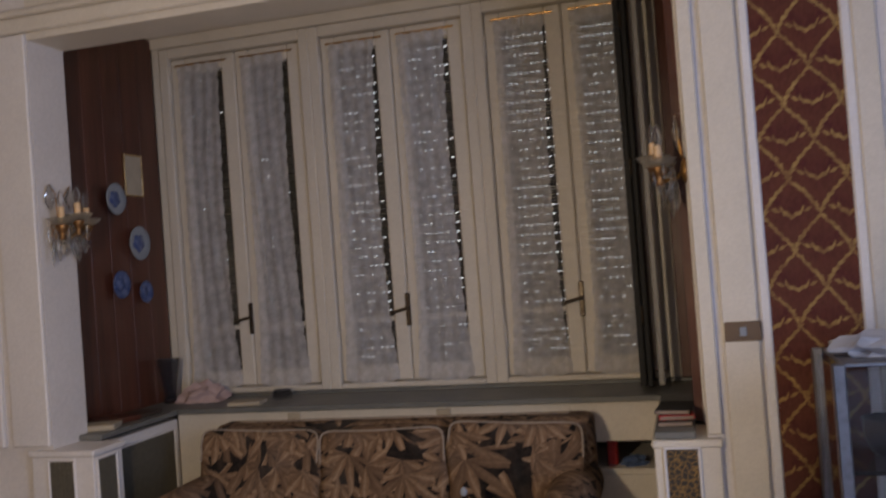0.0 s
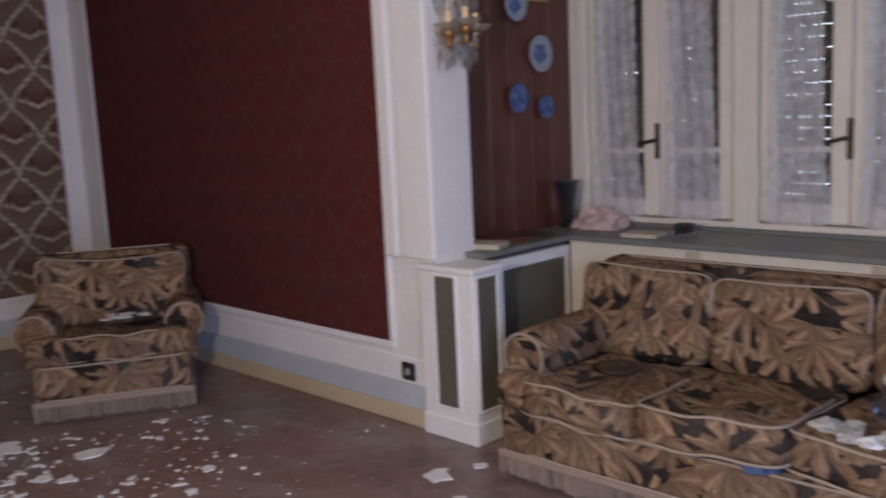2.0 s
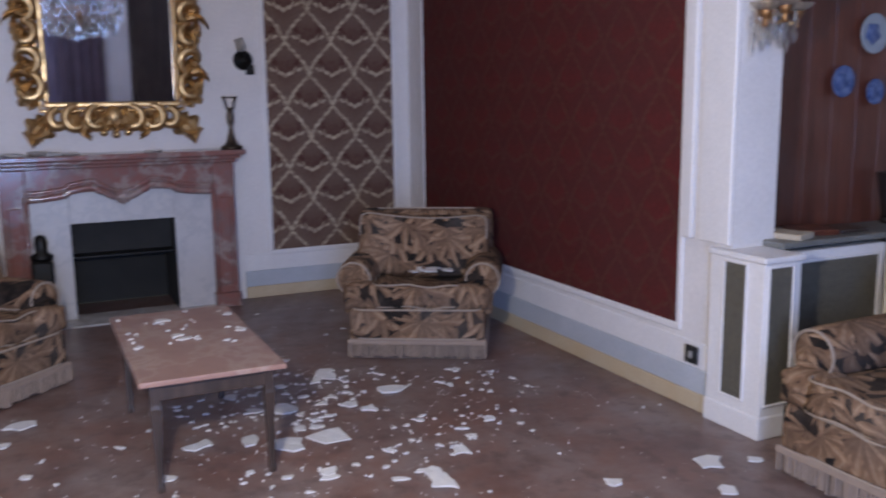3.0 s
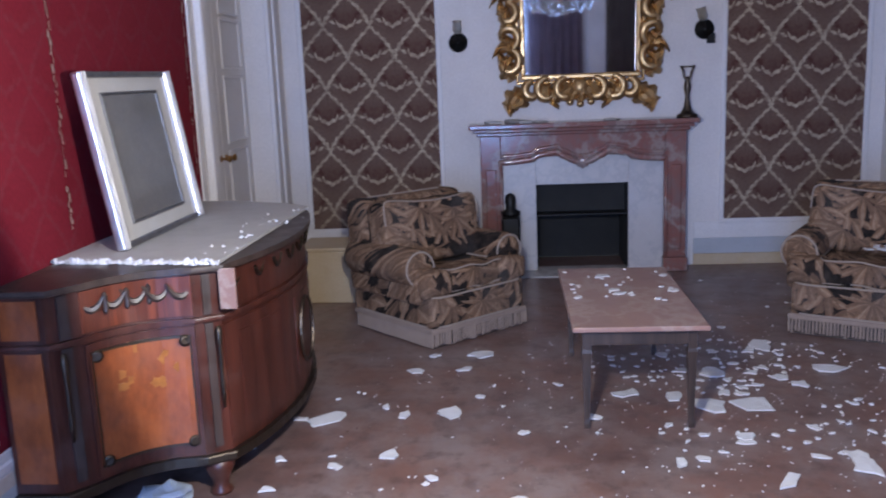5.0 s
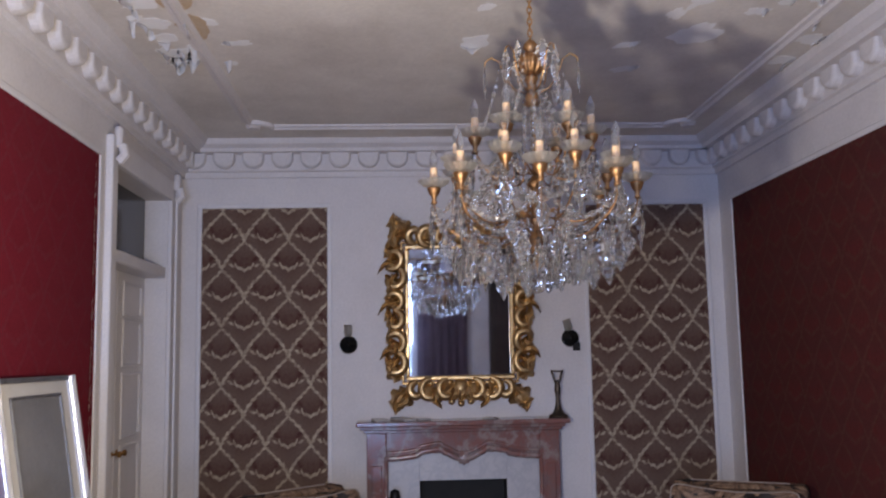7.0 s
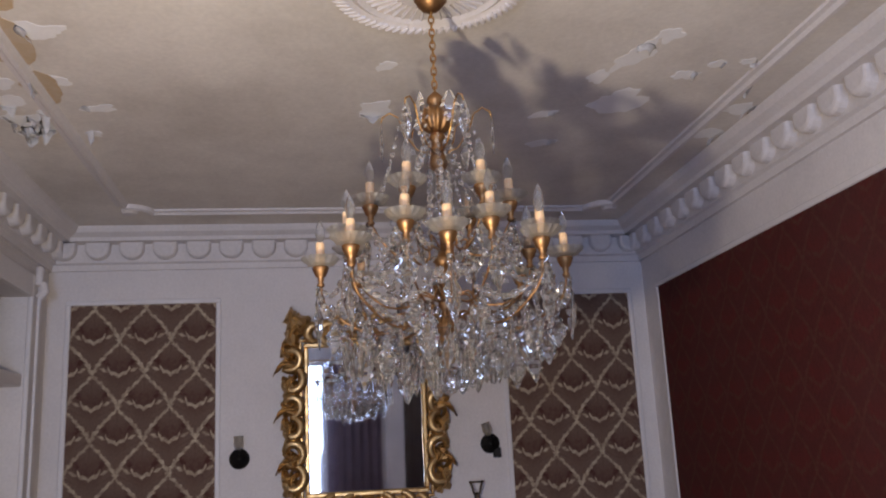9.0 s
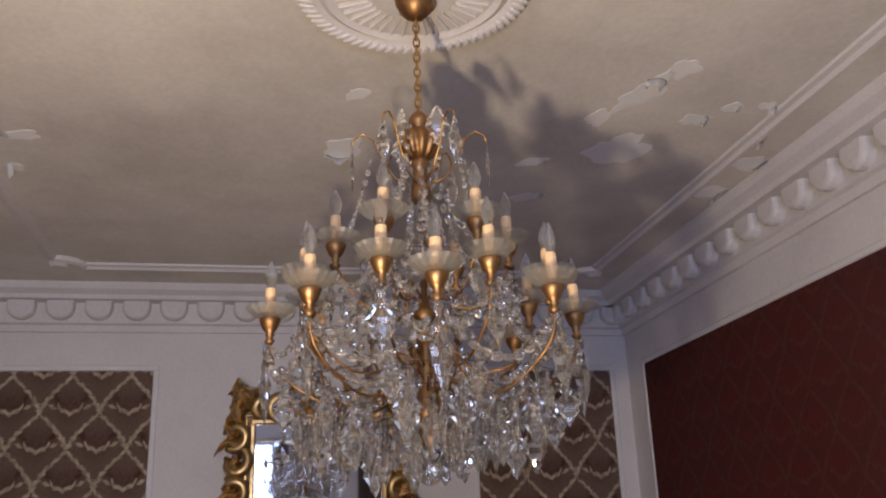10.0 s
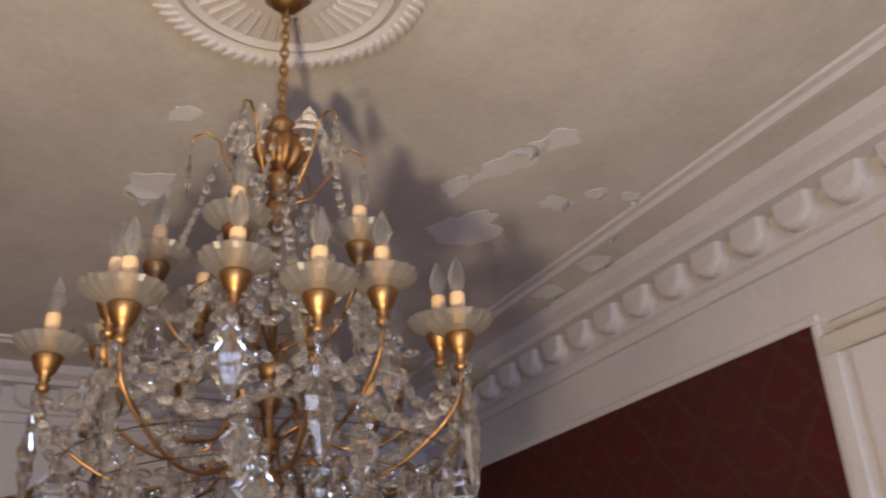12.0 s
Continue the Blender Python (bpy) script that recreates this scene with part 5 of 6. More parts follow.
def candle(par, m, scale=1.0):
    """Cup, sleeve and bulb standing on an arm's end."""
    s = scale
    part("cup_base", lathe([(0.006, -0.068), (0.012, -0.062), (0.013, -0.056), (0.007, -0.049), (0.012, -0.043), (0.009, -0.037), (0.018, -0.028), (0.024, -0.014), (0.028, -0.002), (0.026, 0.002), (0.001, 0.004)], 14, m=m), "giltdark", par, smooth=True)
    part("glass_dish", lathe([(0.018, 0.0), (0.042, 0.009), (0.057, 0.022), (0.063, 0.032), (0.060, 0.032), (0.054, 0.025), (0.038, 0.012), (0.002, 0.006)], 48, m=m, flute=16, depth=0.045), "frost", par, "fluted frosted glass dish")
    part("candle_sleeve", lathe([(0.0145, 0.006), (0.0145, 0.078), (0.013, 0.083), (0.001, 0.083)], 10, m=m), "wax", par, "yellowed candle sleeve", smooth=False)
    part("bulb", lathe([(0.008, 0.083), (0.010, 0.091), (0.0165, 0.108), (0.016, 0.125), (0.009, 0.145), (0.003, 0.158), (0.001, 0.160)], 10, m=m), "bulbglass", par, "clear candle bulb", smooth=True)


def wall_crystal(x, y, z, sgn, label):
    w = thing("crystal_sconce", pose(x, y, z, 0, 0, 0 if sgn > 0 else 180), label, "sconce", "crystal sconces")
    part("backplate", lathe([(0.045, 0), (0.05, 0.008), (0.03, 0.02), (0.001, 0.024)], 16, m=pose(0, 0, 0, 0, 90, 0)), "brass", w, smooth=True)
    rn = random.Random(3)
    for k in (-1, 0, 1):
        e = (0.10 + 0.02 * (k == 0), 0.085 * k, 0.01 + 0.02 * (k == 0))
        part("arm", tube([(0.01, 0, 0), (0.04, 0.02 * k, -0.03), (0.08, 0.06 * k, -0.04), (e[0], e[1], e[2] - 0.045)], 0.006, 6), "brass", w)
        candle(w, pose(*e))
    for i in range(30):
        a = rn.uniform(-1.4, 1.4)
        r = rn.uniform(0.04, 0.13)
        d = drop(rn.uniform(0.07, 0.13), 0.02, 0.008)
        d.transform(pose(0.03 + r * math.cos(a) * 0.8, r * math.sin(a), rn.uniform(-0.06, 0.06), 0, 0, rn.uniform(0, 180)))
        part("crystal_drop", d, "beads" if i % 2 else "crystal", w)
    for k in (-1, 1):
        d = drop(0.12, 0.03, 0.01)
        d.transform(pose(0.03, 0.07 * k, 0.20, 0, 0, 60))
        part("crystal_drop", d, "crystal", w)
        part("drop_hook", tube([(0.01, 0, 0.02), (0.03, 0.03 * k, 0.16), (0.03, 0.07 * k, 0.2)], 0.003, 5), "brass", w)


wall_crystal(3.505, 1.60, 1.77, 1, "crystal and brass wall sconce on the bay jamb")
wall_crystal(6.307, 1.62, 1.77, -1, "crystal and brass wall sconce on the opposite bay jamb")

# ---- chandelier ----
CX, CY = 3.57, -0.59
ch = thing("chandelier", pose(CX, CY, 0), "gilded chandelier dripping with crystal drops and candle bulbs", "chandelier")
part("ceiling_cup", lathe([(0.004, 3.17), (0.03, 3.18), (0.055, 3.21), (0.06, 3.245), (0.03, 3.252)], 16, flute=8, depth=0.06), "giltdark", ch, smooth=True)
link = tube([(0.009 * math.cos(t), 0, 0.017 * math.sin(t)) for t in np.linspace(0, 2 * math.pi, 13)], 0.0028, 5)
first = part("chain_link", link, "brass", ch)
for i in range(13):
    ob = first if i == 0 else new("chain_link", first.data)
    ob.parent = ch
    ob.matrix_basis = pose(0, 0, 3.165 - i * 0.0245, 0, 0, 90 * (i % 2))
part("finial", lathe([(0.004, 2.87), (0.016, 2.86), (0.028, 2.845), (0.03, 2.83), (0.018, 2.815), (0.02, 2.808)], 16), "giltdark", ch, smooth=True)
part("gadrooned_ball", lathe([(0.02, 2.808), (0.045, 2.80), (0.056, 2.775), (0.055, 2.755), (0.04, 2.73), (0.022, 2.715)], 60, flute=10, depth=0.09), "giltdark", ch, smooth=True)
part("upper_stem", lathe([(0.022, 2.715), (0.03, 2.70), (0.018, 2.68), (0.024, 2.64), (0.034, 2.60), (0.02, 2.585), (0.009, 2.57), (0.008, 2.30)], 16, flute=6, depth=0.05), "giltdark", ch, smooth=True)
part("lower_stem", lathe([(0.012, 2.30), (0.02, 2.28), (0.035, 2.265), (0.02, 2.25), (0.012, 2.235), (0.020, 2.225), (0.026, 2.205), (0.018, 2.185), (0.010, 2.175), (0.012, 2.14), (0.026, 2.12), (0.012, 2.10), (0.012, 2.08), (0.03, 2.06), (0.036, 2.03), (0.022, 2.00), (0.018, 1.98), (0.03, 1.955), (0.02, 1.93), (0.004, 1.92)], 20), "giltdark", ch, smooth=True)
TIERS = [(8, 0.405, 2.262, -96, 2.03), (8, 0.335, 2.325, -72, 2.10), (6, 0.235, 2.462, -94, 2.28)]
ends = []
arm_i = 0
for cnt, rad, zc, a0, zroot in TIERS:
    for i in range(cnt):
        a = radians(a0 + i * 360 / cnt)
        ca, sa = math.cos(a), math.sin(a)
        prof = [(0.02, zroot + 0.03), (0.08, zroot + 0.06), (0.35 * rad, zroot + 0.015), (0.6 * rad, zroot + 0.005), (0.82 * rad, zroot + 0.05), (0.97 * rad, zroot + 0.11), (rad, zc - 0.05)]
        pts = []
        for q in range(len(prof) - 1):
            p0, p1 = prof[max(q - 1, 0)], prof[q]
            p2, p3 = prof[q + 1], prof[min(q + 2, len(prof) - 1)]
            for s in range(4):
                t = s / 4
                pt = [0.5 * (2 * b + (c - a_) * t + (2 * a_ - 5 * b + 4 * c - d) * t * t + (3 * b - a_ - 3 * c + d) * t ** 3) for a_, b, c, d in zip(p0, p1, p2, p3)]
                pts.append((pt[0] * ca, pt[0] * sa, pt[1]))
        pts.append((rad * ca, rad * sa, zc - 0.05))
        ar = part("arm", tube(pts, 0.0038, 6), "giltdark", ch, smooth=True)
        candle(ar, pose(rad * ca, rad * sa, zc, 0, 0, math.degrees(a)))
        ends.append((rad, a, zc))
# crown hooks at the top, each with a pendant
for i in range(6):
    a = radians(20 + i * 60)
    ca, sa = math.cos(a), math.sin(a)
    pts = [(r * ca, r * sa, z) for r, z in ((0.02, 2.64), (0.07, 2.66), (0.11, 2.72), (0.13, 2.78), (0.16, 2.80), (0.185, 2.785), (0.19, 2.765))]
    hk = part("crown_hook", tube(pts, 0.003, 6), "brass", ch, smooth=True)
    d = drop(0.14, 0.024, 0.009)
    d.transform(pose(0.19 * ca, 0.19 * sa, 2.765, 0, 0, math.degrees(a) + 90))
    part("crystal_drop", d, "crystal", hk)
    d = drop(0.12, 0.038, 0.012)
    d.transform(pose(0.10 * ca, 0.10 * sa, 2.82, 180, 0, math.degrees(a) + 60) @ pose(0, 0, 0.10))
    part("crystal_drop", d, "crystal", hk)
rn = random.Random(21)
shapes = []
for ln, wd in ((0.20, 0.034), (0.15, 0.040), (0.115, 0.034), (0.09, 0.027)):
    s = part("crystal_drop", drop(ln, wd, wd * 0.38), "crystal", ch)
    shapes.append((s, ln))
used = set()


def hang(kind, x, y, z, turn):
    s, ln = shapes[kind]
    ob = s if kind not in used else new("crystal_drop", s.data)
    used.add(kind)
    ob.parent = ch
    ob.matrix_basis = pose(x, y, z, rn.uniform(-3, 3), rn.uniform(-3, 3), turn)
    part_wire.append((x, y, z))


part_wire = []
for rad, a, zc in ends:
    ca, sa = math.cos(a), math.sin(a)
    r = rad + 0.012
    hang(0 if zc < 2.3 else 1, r * ca, r * sa, zc - 0.075, math.degrees(a) + 90 + rn.uniform(-30, 30))
    for f, k in ((0.80, 2), (0.55, 1)) if zc < 2.4 else ():
        b2 = a + rn.uniform(-0.05, 0.05)
        hang(k, rad * f * math.cos(b2), rad * f * math.sin(b2), zc - 0.24 + rn.uniform(-0.02, 0.03), rn.uniform(0, 180))
for ringr, zz, cnt, k in ((0.30, 2.03, 15, 1), (0.22, 2.01, 12, 1), (0.14, 1.98, 9, 1), (0.08, 1.96, 6, 2), (0.36, 2.07, 12, 2), (0.17, 2.40, 6, 2)):
    for i in range(cnt):
        a = 2 * math.pi * (i + 0.5 * rn.random()) / cnt
        hang(k, ringr * math.cos(a), ringr * math.sin(a), zz + rn.uniform(-0.03, 0.03), rn.uniform(0, 180))
ringb = bmesh.new()
for ringr, zz in ((0.30, 2.035), (0.22, 2.015), (0.14, 1.985), (0.08, 1.965), (0.36, 2.075), (0.17, 2.405)):
    tube([(ringr * math.cos(t), ringr * math.sin(t), zz) for t in np.linspace(0, 2 * math.pi, 37)], 0.0012, 4, ringb)
part("wire_ring", ringb, "bronze", ch, "thin brass hanging wires")
bm = bmesh.new()
bmesh.ops.create_icosphere(bm, subdivisions=3, radius=0.034)
bm.transform(pose(0, 0, 1.862))
part("crystal_ball", bm, "crystal", ch, "cut crystal ball", smooth=False)
part("ball_wire", tube([(0, 0, 1.925), (0, 0, 1.89)], 0.003, 5), "brass", ch)


bead_mesh = part("bead", bead(0.0102), "beads", ch, "cut-glass bead")
bead_count = [0]
loose = bmesh.new()


def swag(p, q, sag, par, r=0.0105):
    """A string of flat beads hanging between two points."""
    p, q = Vector(p), Vector(q)
    ln = (q - p).length + sag * 1.2
    k = max(4, int(ln / (r * 3.25)))
    side = math.degrees(math.atan2(q.y - p.y, q.x - p.x))
    single = (p + q).x > -0.05 and bead_count[0] < 280
    for i in range(k + 1):
        t = i / k
        c = p.lerp(q, t) - Vector((0, 0, sag * 4 * t * (1 - t)))
        s = (r / 0.0102) * (0.72 + 0.4 * math.sin(math.pi * t))
        drop_z = q.z - p.z - sag * 4 * (1 - 2 * t)
        dip = -math.degrees(math.atan2(drop_z, math.hypot(q.x - p.x, q.y - p.y)))
        m = pose(*c, 0, 0, side) @ pose(0, 0, 0, 0, dip + rn.uniform(-15, 15), 0) @ pose(0, 0, 0, rn.uniform(0, 180), 0, rn.uniform(-12, 12)) @ Matrix.Scale(s, 4)
        if single:
            ob = bead_mesh if bead_count[0] == 0 else new("bead", bead_mesh.data)
            ob.parent = par
            ob.matrix_basis = m
            bead_count[0] += 1
        else:
            merge(loose, bead(0.0102), m)


def polar(r, deg, z):
    return (r * math.cos(radians(deg)), r * math.sin(radians(deg)), z)


for i in range(8):
    a = -96 + 45 * i
    swag(polar(0.415, a, 2.19), polar(0.415, a + 45, 2.19), 0.11, ch, 0.0122)
    swag(polar(0.335, a + 24, 2.26), polar(0.405, a, 2.20), 0.07, ch)
    swag(polar(0.345, a + 24, 2.26), polar(0.345, a + 69, 2.26), 0.11, ch, 0.0122)
    swag(polar(0.40, a, 2.16), polar(0.10, a + 10, 2.10), 0.07, ch, 0.011)
for i in range(6):
    a = -94 + 60 * i
    swag(polar(0.245, a, 2.40), polar(0.245, a + 60, 2.40), 0.08, ch, 0.0115)
    swag(polar(0.03, a + 20, 2.68), polar(0.05, a + 20, 2.36), 0.02, ch, 0.0105)
    swag(polar(0.13, a + 14, 2.76), polar(0.235, a, 2.44), 0.05, ch, 0.008)
    swag(polar(0.235, a, 2.42), polar(0.30, a + 20, 2.26), 0.05, ch)
    swag(polar(0.035, a + 30, 2.70), polar(0.16, a + 30, 2.44), 0.03, ch, 0.010)
    swag(polar(0.15, a + 30, 2.44), polar(0.26, a + 30, 2.22), 0.03, ch, 0.011)
    swag(polar(0.22, a + 50, 2.30), polar(0.20, a + 10, 2.20), 0.08, ch, 0.011)
tagged(part("bead_string", loose, "beads", ch, "strings of cut-glass beads"), kind="stuff")

# ---- commode ----
com = thing("commode", pose(3.05, -2.45, 0), "bow-fronted mahogany commode with amber inlay and dusty top", "commode")
mi = com.matrix_world.inverted()


def outline(grow, bow=0.12):
    """Plan of the commode: straight back, hollow ends, bowed front."""
    pts = [(4.03 + grow, -2.835), (4.03 + grow, -2.65 + grow)]
    ex, ey, fx, fy = 3.98, -2.60, 3.73, -2.24
    for i in range(1, 12):
        t = i / 12
        s = 0.075 * 4 * t * (1 - t)
        pts.append((ex + (fx - ex) * t + (grow - s) * 0.84, ey + (fy - ey) * t + (grow - s) * 0.54))
    for i in range(0, 17):
        t = i / 16
        pts.append((3.68 + grow * (1 - 2 * t) - 1.26 * t, -2.195 + grow + bow * 4 * t * (1 - t)))
    right = [(6.10 - x, y) for x, y in pts[:13]]
    return pts + right[::-1]


def kpart(name, bm, material, label="", parent=com, smooth=False):
    bm.transform(mi)
    return part(name, bm, material, parent, label, smooth)


kpart("body", prism(outline(-0.02), 0.16, 0.835), "mahogany")
kpart("lower_moulding", prism(outline(0.0), 0.13, 0.165, 0.008), "bronze", "tarnished bronze moulding")
kpart("waist_moulding", prism(outline(-0.004), 0.655, 0.675, 0.006), "mahogany")
kpart("top", prism(outline(0.015), 0.835, 0.858, 0.008), "darkwood")
# legs at the corners
leg = [(0.05, 0.135), (0.055, 0.10), (0.035, 0.06), (0.028, 0.03), (0.04, 0.012), (0.042, 0.0)]
for x, y in ((3.66, -2.27), (2.44, -2.27), (3.98, -2.66), (2.12, -2.66), (3.98, -2.79), (2.12, -2.79)):
    kpart("leg", lathe([(r, z) for r, z in leg[::-1]], 10, m=pose(x, y, 0)), "mahogany", smooth=True)


def face_patch(path, z0, z1, off, thick=0.006, bm=None):
    """A raised field that follows a run of plan points."""
    one = bmesh.new()
    rows4 = []
    for i, (x, y) in enumerate(path):
        a, b = path[max(i - 1, 0)], path[min(i + 1, len(path) - 1)]
        d = Vector((b[0] - a[0], b[1] - a[1])).normalized()
        nx, ny = d.y * off[0], -d.x * off[0]
        o0, o1 = off[1], off[1] + thick
        rows4.append([one.verts.new(p) for p in ((x + nx * o0, y + ny * o0, z0), (x + nx * o1, y + ny * o1, z0), (x + nx * o1, y + ny * o1, z1), (x + nx * o0, y + ny * o0, z1))])
    for a, b in zip(rows4, rows4[1:]):
        for k in range(4):
            one.faces.new((a[k], a[(k + 1) % 4], b[(k + 1) % 4], b[k]))
    one.faces.new(rows4[0])
    one.faces.new(rows4[-1][::-1])
    return merge(bm, one)


plan = outline(-0.02)
end = plan[2:13]
front = plan[13:30]
door = kpart("end_door", face_patch(end, 0.18, 0.645, (1, 0.0), 0.008), "mahogany", "curved mahogany end door")
field = [tuple(0.65 * a + 0.35 * b for a, b in zip(end[0], end[1]))] + end[1:-1] + [tuple(0.65 * a + 0.35 * b for a, b in zip(end[-1], end[-2]))]
kpart("inlay_field", face_patch(field, 0.215, 0.615, (1, 0.008), 0.004), "inlay", "amber marquetry field with flowers", door)
rim_bm = face_patch(field, 0.608, 0.618, (1, 0.009), 0.006)
face_patch(field, 0.212, 0.222, (1, 0.009), 0.006, rim_bm)
for a, b in ((field[0], field[1]), (field[-2], field[-1])):
    edge = a if a is field[0] else b
    inner = tuple(0.8 * p + 0.2 * q for p, q in zip(edge, b if a is field[0] else a))
    face_patch([edge, inner] if a is field[0] else [inner, edge], 0.212, 0.618, (1, 0.013), 0.003, rim_bm)
kpart("inlay_border", rim_bm, "bronze", "", door)
for k, z in ((1, 0.60), (-2, 0.60), (1, 0.23), (-2, 0.23)):
    x, y = end[k]
    kpart("rosette", lathe([(0.020, 0), (0.022, 0.005), (0.012, 0.010), (0.006, 0.006), (0.001, 0.008)], 14, m=look((x + 0.012, y + 0.008, z), (x - 1, y - 0.65, z))), "bronze", "", door, True)
rf = random.Random(5)
for i in range(16):
    k = rf.randint(3, 8)
    x, y = end[k]
    z = rf.gauss(0.46, 0.055)
    o = 0.012
    pet = prism([(0.022 * (0.6 + 0.5 * abs(math.cos(2.5 * t))) * math.cos(t), 0.022 * (0.6 + 0.5 * abs(math.cos(2.5 * t))) * math.sin(t)) for t in np.linspace(0, 2 * math.pi, 16)[:-1]], -0.001, 0.001)
    pet.transform(look((x + 0.84 * o + rf.uniform(-0.01, 0.01), y + 0.54 * o - rf.uniform(-0.01, 0.01), z), (x + 2, y + 1.3, z)) @ Matrix.Scale(rf.uniform(0.6, 1.2), 4))
    kpart("marquetry_flower", pet, "flower", "darker flower marquetry", door)
kpart("frieze_drawer", face_patch(end, 0.685, 0.825, (1, 0.0), 0.006), "inlay_dark", "striped mahogany frieze")
for i in range(1, 10, 2):
    x, y = end[i]
    sw = tube([(x + 0.008 + 0.026 * s, y + 0.006 - 0.038 * s, 0.805 - 0.05 * (1 - s * s)) for s in np.linspace(-1, 1, 9)], 0.010, 6, taper=lambda t: 0.4 + 0.9 * math.sin(math.pi * t))
    lathe([(0.001, 0.735), (0.009, 0.745), (0.007, 0.78), (0.010, 0.80), (0.001, 0.812)], 8, sw, pose(x + 0.008 - 0.026, y + 0.006 + 0.038, 0))
    kpart("swag_mount", sw, "darkwood", "dark carved swag")
for z0, z1 in ((0.20, 0.645), (0.69, 0.82)):
    kpart("side_veneer", face_patch([(plan[0][0], plan[0][1] + 0.02), (plan[1][0], plan[1][1] - 0.02)], z0, z1, (1, 0.0), 0.005), "inlay", "amber veneer on the straight side")
    for p, q in ((plan[1], plan[2]), (plan[12], plan[13])):
        run = [tuple(a + (b - a) * t for a, b in zip(p, q)) for t in (0.36, 0.66)]
        kpart("corner_strip", face_patch(run, z0 - 0.01, z1 + 0.005, (1, 0.002), 0.007), "darkwood", "dark carved corner strip")
for seg, nm in (((0, 6), "front_door"), ((6, 11), "centre_door"), ((11, 17), "front_door")):
    run = front[seg[0]:seg[1] + 1] if seg[1] < 17 else front[seg[0]:]
    d = kpart(nm, face_patch(run, 0.20, 0.635, (1, 0.0), 0.008), "mahogany")
    kpart("door_field", face_patch(run[1:-1], 0.26, 0.59, (1, 0.008), 0.004), "mahogany", "", d)
    kpart("drawer_front", face_patch(run, 0.685, 0.825, (1, 0.0), 0.007), "mahogany")
    if nm == "centre_door":
        x, y = run[len(run) // 2]
        kpart("oval_mount", tube([(x + 0.11 * math.cos(t), y + 0.02, 0.42 + 0.14 * math.sin(t)) for t in np.linspace(0, 2 * math.pi, 29)], 0.007, 5), "bronze", "oval bronze moulding", d)
for i in range(1, 16, 2):
    x, y = front[i]
    kpart("swag_mount", tube([(x + 0.05 * s, y + 0.012, 0.805 - 0.04 * (1 - s * s)) for s in np.linspace(-1, 1, 9)], 0.007, 5), "bronze", "dark bronze swag")
for sg, cx in ((1, 3.70), (-1, 2.40)):
    kpart("corner_mount", lathe([(0.004, 0.34), (0.008, 0.40), (0.006, 0.46), (0.008, 0.57), (0.013, 0.62), (0.006, 0.64)], 8, m=pose(cx, -2.215, 0)), "bronze", "bronze corner mount", com, True)
for cx in (4.0, 2.10):
    kpart("corner_mount", lathe([(0.004, 0.34), (0.008, 0.40), (0.006, 0.46), (0.008, 0.57), (0.012, 0.61), (0.006, 0.64)], 8, m=pose(cx, -2.625, 0)), "bronze", "bronze corner mount", com, True)
# loose strip of veneer hanging at the corner
kpart("loose_veneer", box(3.69, 3.702, -2.20, -2.14, 0.70, 0.845, 0.002), "marble_top", "loose pale strip of veneer")

# dusty sheet with a crumbling plaster edge over the top
sheet = thing("dust_sheet", pose(3.0, -2.45, 0.860), "dusty pale board with a ragged plaster edge on the commode", "board")
pts = [(3.70, -2.19), (2.44, -2.16), (2.30, -2.30), (2.16, -2.60), (2.12, -2.835), (3.62, -2.835)]
bm = prism([(x - 3.0, y + 2.45) for x, y in pts], 0.0, 0.012, 0.003)
part("board", bm, "dustboard", sheet)
rg = bmesh.new()
rnd = random.Random(9)
prev = None
for i in range(60):
    t = i / 59
    x, y = 3.70 - 0.08 * t - 3.0 + rnd.uniform(-0.006, 0.006), -2.195 - 0.62 * t + 2.45
    r = rnd.uniform(0.004, 0.012)
    b = bmesh.new()
    bmesh.ops.create_icosphere(b, subdivisions=1, radius=r)
    for v in b.verts:
        v.co = Vector((v.co.x * 1.6, v.co.y * 1.9, v.co.z * 0.6)) * rnd.uniform(0.75, 1.25)
    merge(rg, b, pose(x, y, 0.006, rnd.uniform(0, 90), 0, rnd.uniform(0, 180)))
for i in range(26):
    b = bmesh.new()
    bmesh.ops.create_icosphere(b, subdivisions=1, radius=rnd.uniform(0.002, 0.008))
    for v in b.verts:
        v.co *= rnd.uniform(0.6, 1.4)
    merge(rg, b, pose(rnd.uniform(-0.5, 0.6), rnd.gauss(0.22, 0.05), 0.013))
tagged(part("plaster_edge", rg, "flake", sheet, "ragged white plaster crumbs"), kind="stuff")

# silver picture frame on its strut
fx0, fx1, fb, flen = 2.64, 3.50, -2.63, 0.665
fr = thing("standing_frame", pose((fx0 + fx1) / 2, fb, 0.874, 9, 0, 0), "large silver picture frame leaning on the commode", "picture frame")
w = (fx1 - fx0) / 2
for sg in (-1, 1):
    b = box(sg * w - (0.0 if sg < 0 else 0.055), sg * w + (0.055 if sg < 0 else 0.0), -0.012, 0.024, 0, flen, 0.008, seg=2)
    box(sg * (w - 0.014) - 0.006, sg * (w - 0.014) + 0.006, 0.02, 0.032, 0, flen, 0.003, b)
    box(sg * (w - 0.038) - 0.006, sg * (w - 0.038) + 0.006, 0.02, 0.030, 0, flen, 0.003, b)
    part("side_rail", b, "silver", fr, "bright silver moulded side")
for z0, z1 in ((0, 0.022), (flen - 0.022, flen)):
    part("cross_rail", box(-w + 0.055, w - 0.055, -0.012, 0.02, z0, z1, 0.004), "silver_dark", fr, "dull grey end rail")
